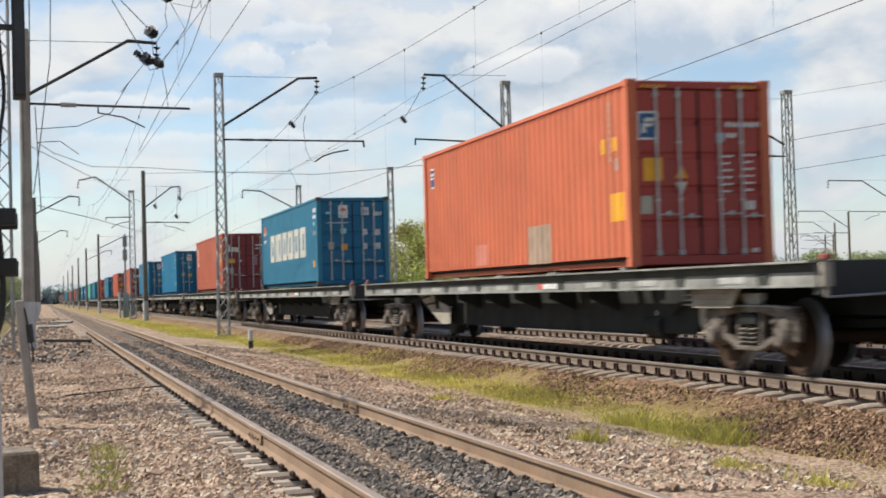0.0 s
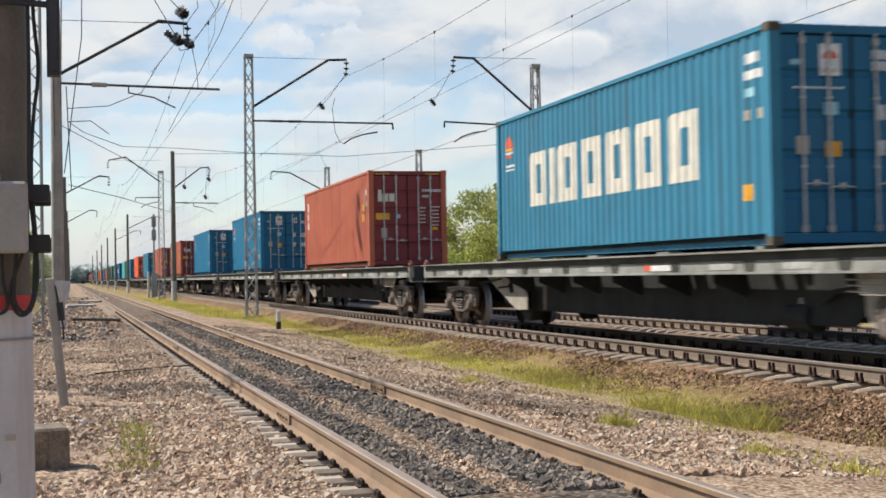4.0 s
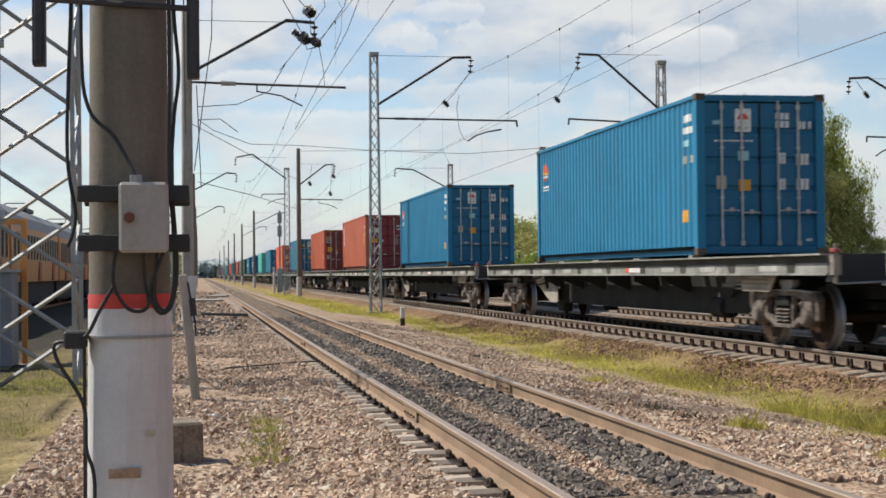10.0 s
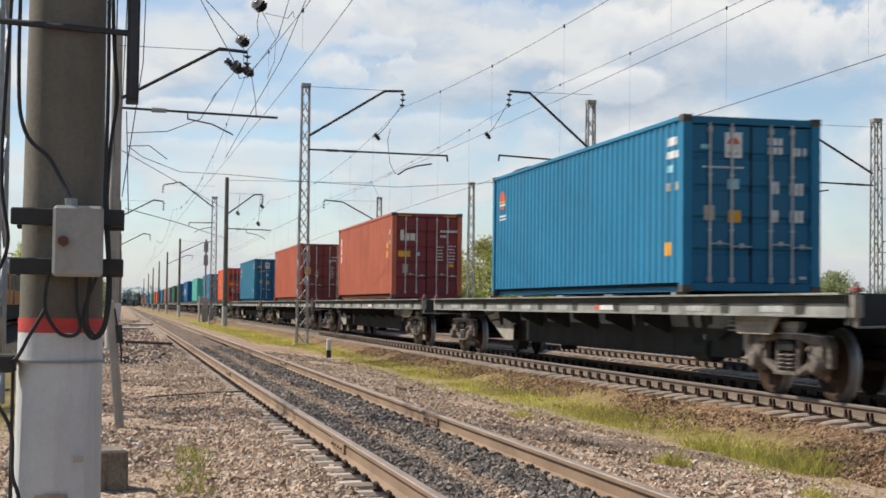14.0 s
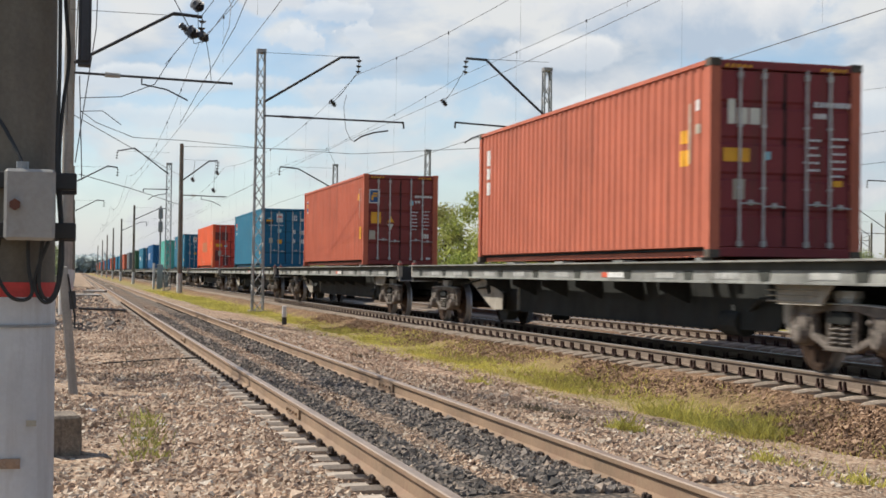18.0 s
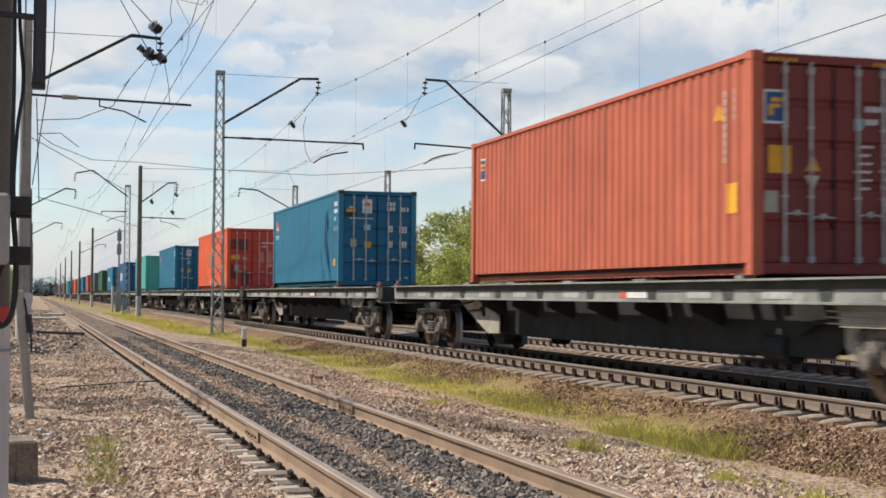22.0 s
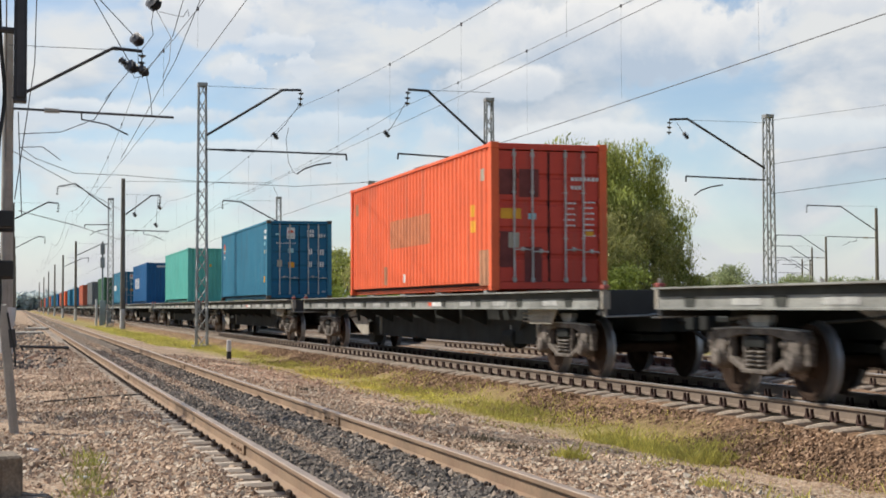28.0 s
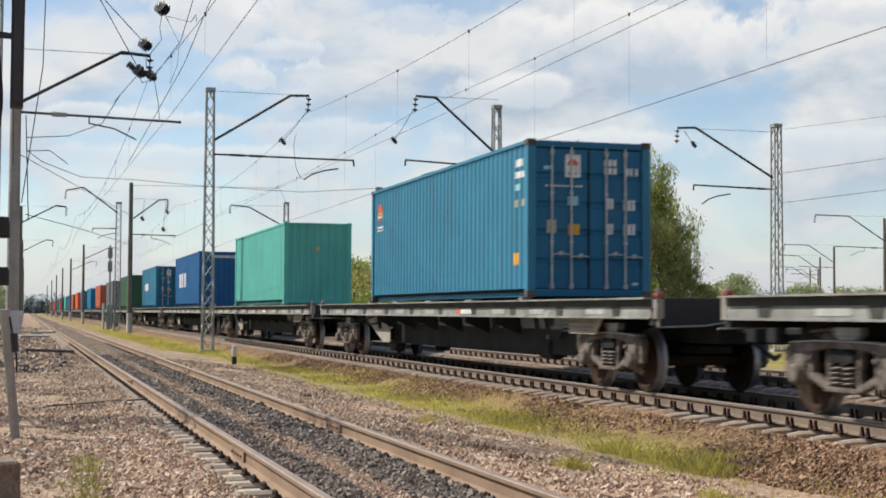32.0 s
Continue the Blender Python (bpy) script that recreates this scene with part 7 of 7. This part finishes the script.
# ---- trees ----
def build_tree(x, y, tall, wide, mat, label, seed, leaves=5000, droop=0.0, squash=0.75, size=0.22, category="tree", low=0.12, narrow=0.5, blunt=0.5):
    rng = np.random.default_rng(seed)
    t = thing("tree", label, category, "trees", at=pose(x, y, -0.55))
    bm = bmesh.new()
    rod(bm, (0, 0, 0), (wide * 0.02, 0, tall * 0.62), tall * 0.022, 9, tall * 0.009)
    part("trunk", bm, M_BARK, t)
    clumps = []
    for k in range(60):
        a, f = rng.uniform(0, 2 * np.pi), rng.uniform(low, 1.0)
        reach = wide * 0.5 * np.sin(np.pi * min(1, (f * 0.86 + 0.12))) ** blunt * rng.uniform(0.35, 1.0)
        c = np.array([np.cos(a) * reach, np.sin(a) * reach, tall * f * 0.93])
        clumps.append((c, rng.uniform(0.12, 0.22) * wide))
        if k < 12:
            bm = bmesh.new()
            rod(bm, (0, 0, tall * max(0.12, f * 0.55)), tuple(c * 0.9), tall * 0.008, 5, tall * 0.002)
            part("limb", bm, M_BARK, t)
    i = rng.integers(0, len(clumps), leaves)
    cc = np.array([c for c, _ in clumps])[i]
    rr = np.array([r for _, r in clumps])[i]
    d = rng.normal(0, 1, (leaves, 3))
    d /= np.linalg.norm(d, axis=1)[:, None]
    p = cc + d * (rr * rng.uniform(0.35, 1.08, leaves))[:, None] * np.array([1, 1, squash])
    if droop > 1.5:
        # two leaves in three hang along thin strands
        heads = rng.integers(0, leaves, leaves // 45)
        pick = rng.integers(0, len(heads), leaves)
        along = rng.uniform(0, 1, leaves)
        length = (rng.uniform(0.3, 1.0, len(heads)) * droop)[pick]
        hang = rng.uniform(0, 1, leaves) < 0.66
        strand = p[heads][pick] + rng.normal(0, 0.06, (leaves, 3))
        strand[:, 2] -= along * length
        p = np.where(hang[:, None], strand, p)
    else:
        p[:, 2] -= droop * rng.exponential(0.5, leaves) * (np.hypot(p[:, 0], p[:, 1]) / wide)
    p[:, 2] = np.maximum(p[:, 2], 0.15)
    u, v = rng.normal(0, 1, (leaves, 3)), rng.normal(0, 1, (leaves, 3))
    if droop:
        v[:, 2] -= 2.2
    u /= np.linalg.norm(u, axis=1)[:, None]
    v /= np.linalg.norm(v, axis=1)[:, None]
    s = size * rng.lognormal(0, 0.35, leaves)[:, None]
    quad = np.stack([p - u * s * narrow * 0.5, p + v * s * 0.6, p + u * s * narrow * 0.5, p - v * s * 0.6], 1)
    me = bpy.data.meshes.new("crown")
    me.from_pydata(quad.reshape(-1, 3).tolist(), [], (np.arange(leaves)[:, None] * 4 + np.arange(4)[None]).tolist())
    me.materials.append(mat)
    part("crown", me, None, t)
    return t


build_tree(37.3, 90, 13.3, 7.6, M_LEAF, "tall drooping willow in fresh green leaf beyond the tracks", 41, 72000, droop=3.4, size=0.205, low=0.05, narrow=0.3, blunt=0.3)
build_tree(34.3, 89, 13.2, 8.6, M_LEAF, "tall rounded tree in fresh green leaf beyond the tracks", 42, 72000, droop=2.0, size=0.2, low=0.05, narrow=0.4, blunt=0.3)
build_tree(31.2, 91, 12.4, 9.2, M_LEAF, "tall tree with opening leaves beside the willow", 43, 58000, droop=1.0, size=0.19, low=0.05, narrow=0.45, blunt=0.3)
build_tree(29.6, 92, 10.4, 8.5, M_LEAF_BROWN, "brownish tree with opening buds", 49, 40000, size=0.20, low=0.05, narrow=0.35, blunt=0.3)
build_tree(36.0, 86, 8.6, 7.6, M_LEAF_BROWN, "brown-green shrub below the willow", 44, 26000, size=0.18, low=0.03, narrow=0.25)
build_tree(32.0, 85, 8.6, 8.0, M_LEAF_BROWN, "dense brownish shrub below the trees", 45, 28000, size=0.18, low=0.03, narrow=0.25)
build_tree(27.6, 86, 7.4, 7.0, M_LEAF_BROWN, "dense brown twiggy shrub by the track", 40, 24000, size=0.18, low=0.03, narrow=0.25)
build_tree(40.6, 88, 5.0, 3.6, M_LEAF, "small green shrub at the willow's edge", 46, 16000, droop=1.0, size=0.17, low=0.05, narrow=0.35)
build_tree(32.6, 80, 4.3, 4.2, M_LEAF_YOUNG, "bright yellow-green young bush", 47, 9000, size=0.14, low=0.03)
build_tree(28.4, 79, 2.4, 3.4, M_LEAF_YOUNG, "bright yellow-green young bush by the track", 48, 10000, size=0.14, low=0.03)
build_tree(25.2, 82, 2.6, 4.0, M_LEAF_YOUNG, "low yellow-green bush by the track", 39, 6000, size=0.14, low=0.03)
for k, (x, y, h, w) in enumerate([(30.5, 104, 9.5, 8), (31, 118, 9.0, 8), (31.5, 133, 8.5, 8), (31, 150, 8.0, 8), (31, 168, 8, 9), (30, 190, 8, 9), (29, 215, 8, 10), (28, 245, 8, 12)]):
    build_tree(x, y, h, w, M_LEAF_BROWN if k % 3 == 2 else M_LEAF, "leafy tree in the row along the far tracks", 50 + k, 14000, size=0.24)
for k, (x, y, h, w) in enumerate([(28, 112, 3.5, 5), (28, 128, 3.5, 5), (28, 146, 4, 6), (27.5, 166, 4, 7)]):
    build_tree(x, y, h, w, M_LEAF_YOUNG, "yellow-green bush along the far tracks", 60 + k, 7000, size=0.18)
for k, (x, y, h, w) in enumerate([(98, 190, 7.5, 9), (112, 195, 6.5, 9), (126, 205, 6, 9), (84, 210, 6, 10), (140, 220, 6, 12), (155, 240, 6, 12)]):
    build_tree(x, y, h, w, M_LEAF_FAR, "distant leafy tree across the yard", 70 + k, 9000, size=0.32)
# trees past 180 m take the haze-toned leaf colour
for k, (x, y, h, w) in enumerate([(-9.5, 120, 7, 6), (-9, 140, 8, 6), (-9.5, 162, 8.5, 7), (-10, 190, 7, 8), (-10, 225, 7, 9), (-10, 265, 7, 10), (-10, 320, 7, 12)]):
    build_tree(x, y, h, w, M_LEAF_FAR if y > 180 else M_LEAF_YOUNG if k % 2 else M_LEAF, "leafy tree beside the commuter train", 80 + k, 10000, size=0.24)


def far_wood(name, x0, x1, y, tall, label, seed, n=11000):
    """A far wood's uneven mass of crowns, in one piece."""
    rng = np.random.default_rng(seed)
    x = rng.uniform(x0, x1, n)
    top = tall * (0.65 + 0.35 * np.sin(x * 0.06 + seed) * np.sin(x * 0.023))
    p = np.stack([x, y + rng.uniform(-15, 15, n), top * rng.uniform(0, 1, n) ** 0.7 - 0.5], -1)
    u, v = rng.normal(0, 1, (n, 3)), rng.normal(0, 1, (n, 3))
    s = 1.1 * rng.lognormal(0, 0.3, n)[:, None]
    quad = np.stack([p - u * s, p + v * s, p + u * s, p - v * s], 1)
    me = bpy.data.meshes.new(name)
    me.from_pydata(quad.reshape(-1, 3).tolist(), [], (np.arange(n)[:, None] * 4 + np.arange(4)[None]).tolist())
    me.materials.append(M_FARWOOD)
    return tagged(new(name, me), label, "trees", kind="stuff")


# distance haze is put into the leaf colour: pale blue-grey
M_FARWOOD = leaf_material("haze_coloured_wood", (0.56, 0.62, 0.62), 0.15, 0.6)
far_wood("far_wood", -120, 60, 900, 15, "wood on the horizon, coloured pale blue-green for haze", 5)
far_wood("far_wood", 60, 420, 620, 12, "low wood beyond the yard, coloured pale for haze", 6)


# ---- what moves ----
def motions():
    times = [0, 2, 4, 6, 8, 10, 12, 14, 16, 18, 20, 22, 24, 26, 28, 30, 32]
    for wagon, box_, front in zip(wagons, containers, FRONTS):
        walk(wagon, [(t, pose(TRAIN_X, front + 6.3 - train_way(t), RAIL_Z)) for t in times])
        walk(box_, [(t, pose(TRAIN_X, front + CL - train_way(t), RAIL_Z + DECK)) for t in times])
    walk(lead_wagon, [(t, pose(TRAIN_X, FRONTS[0] - PITCH + 6.3 - train_way(t), RAIL_Z)) for t in times])
    # axles turn while their wagon is near
    for wagon, front in [(lead_wagon, FRONTS[0] - PITCH)] + list(zip(wagons, FRONTS))[:12]:
        start = max(0.0, (front - 75) / 7.3)
        stop = min(32.0, (front + 25) / 7.0)
        if start >= 31.5 or stop <= 0:
            continue
        steps = [round(start * 15) / 15 + k / 15 for k in range(int((stop - start) * 15))]
        rows = sorted({0.0, *steps, 32.0})
        base = train_way(rows[1] if rows[0] < start else rows[0])
        end = train_way(steps[-1])
        for bogie in wagon.children:
            if not bogie.name.startswith("bogie"):
                continue
            for axle in bogie.children:
                if axle.name.startswith("wheelset"):
                    y = axle.location.y
                    walk(axle, [(t, pose(0, y, 0.4785, math.degrees((min(max(train_way(t), base), end) - base) / 0.4785))) for t in rows])


motions()
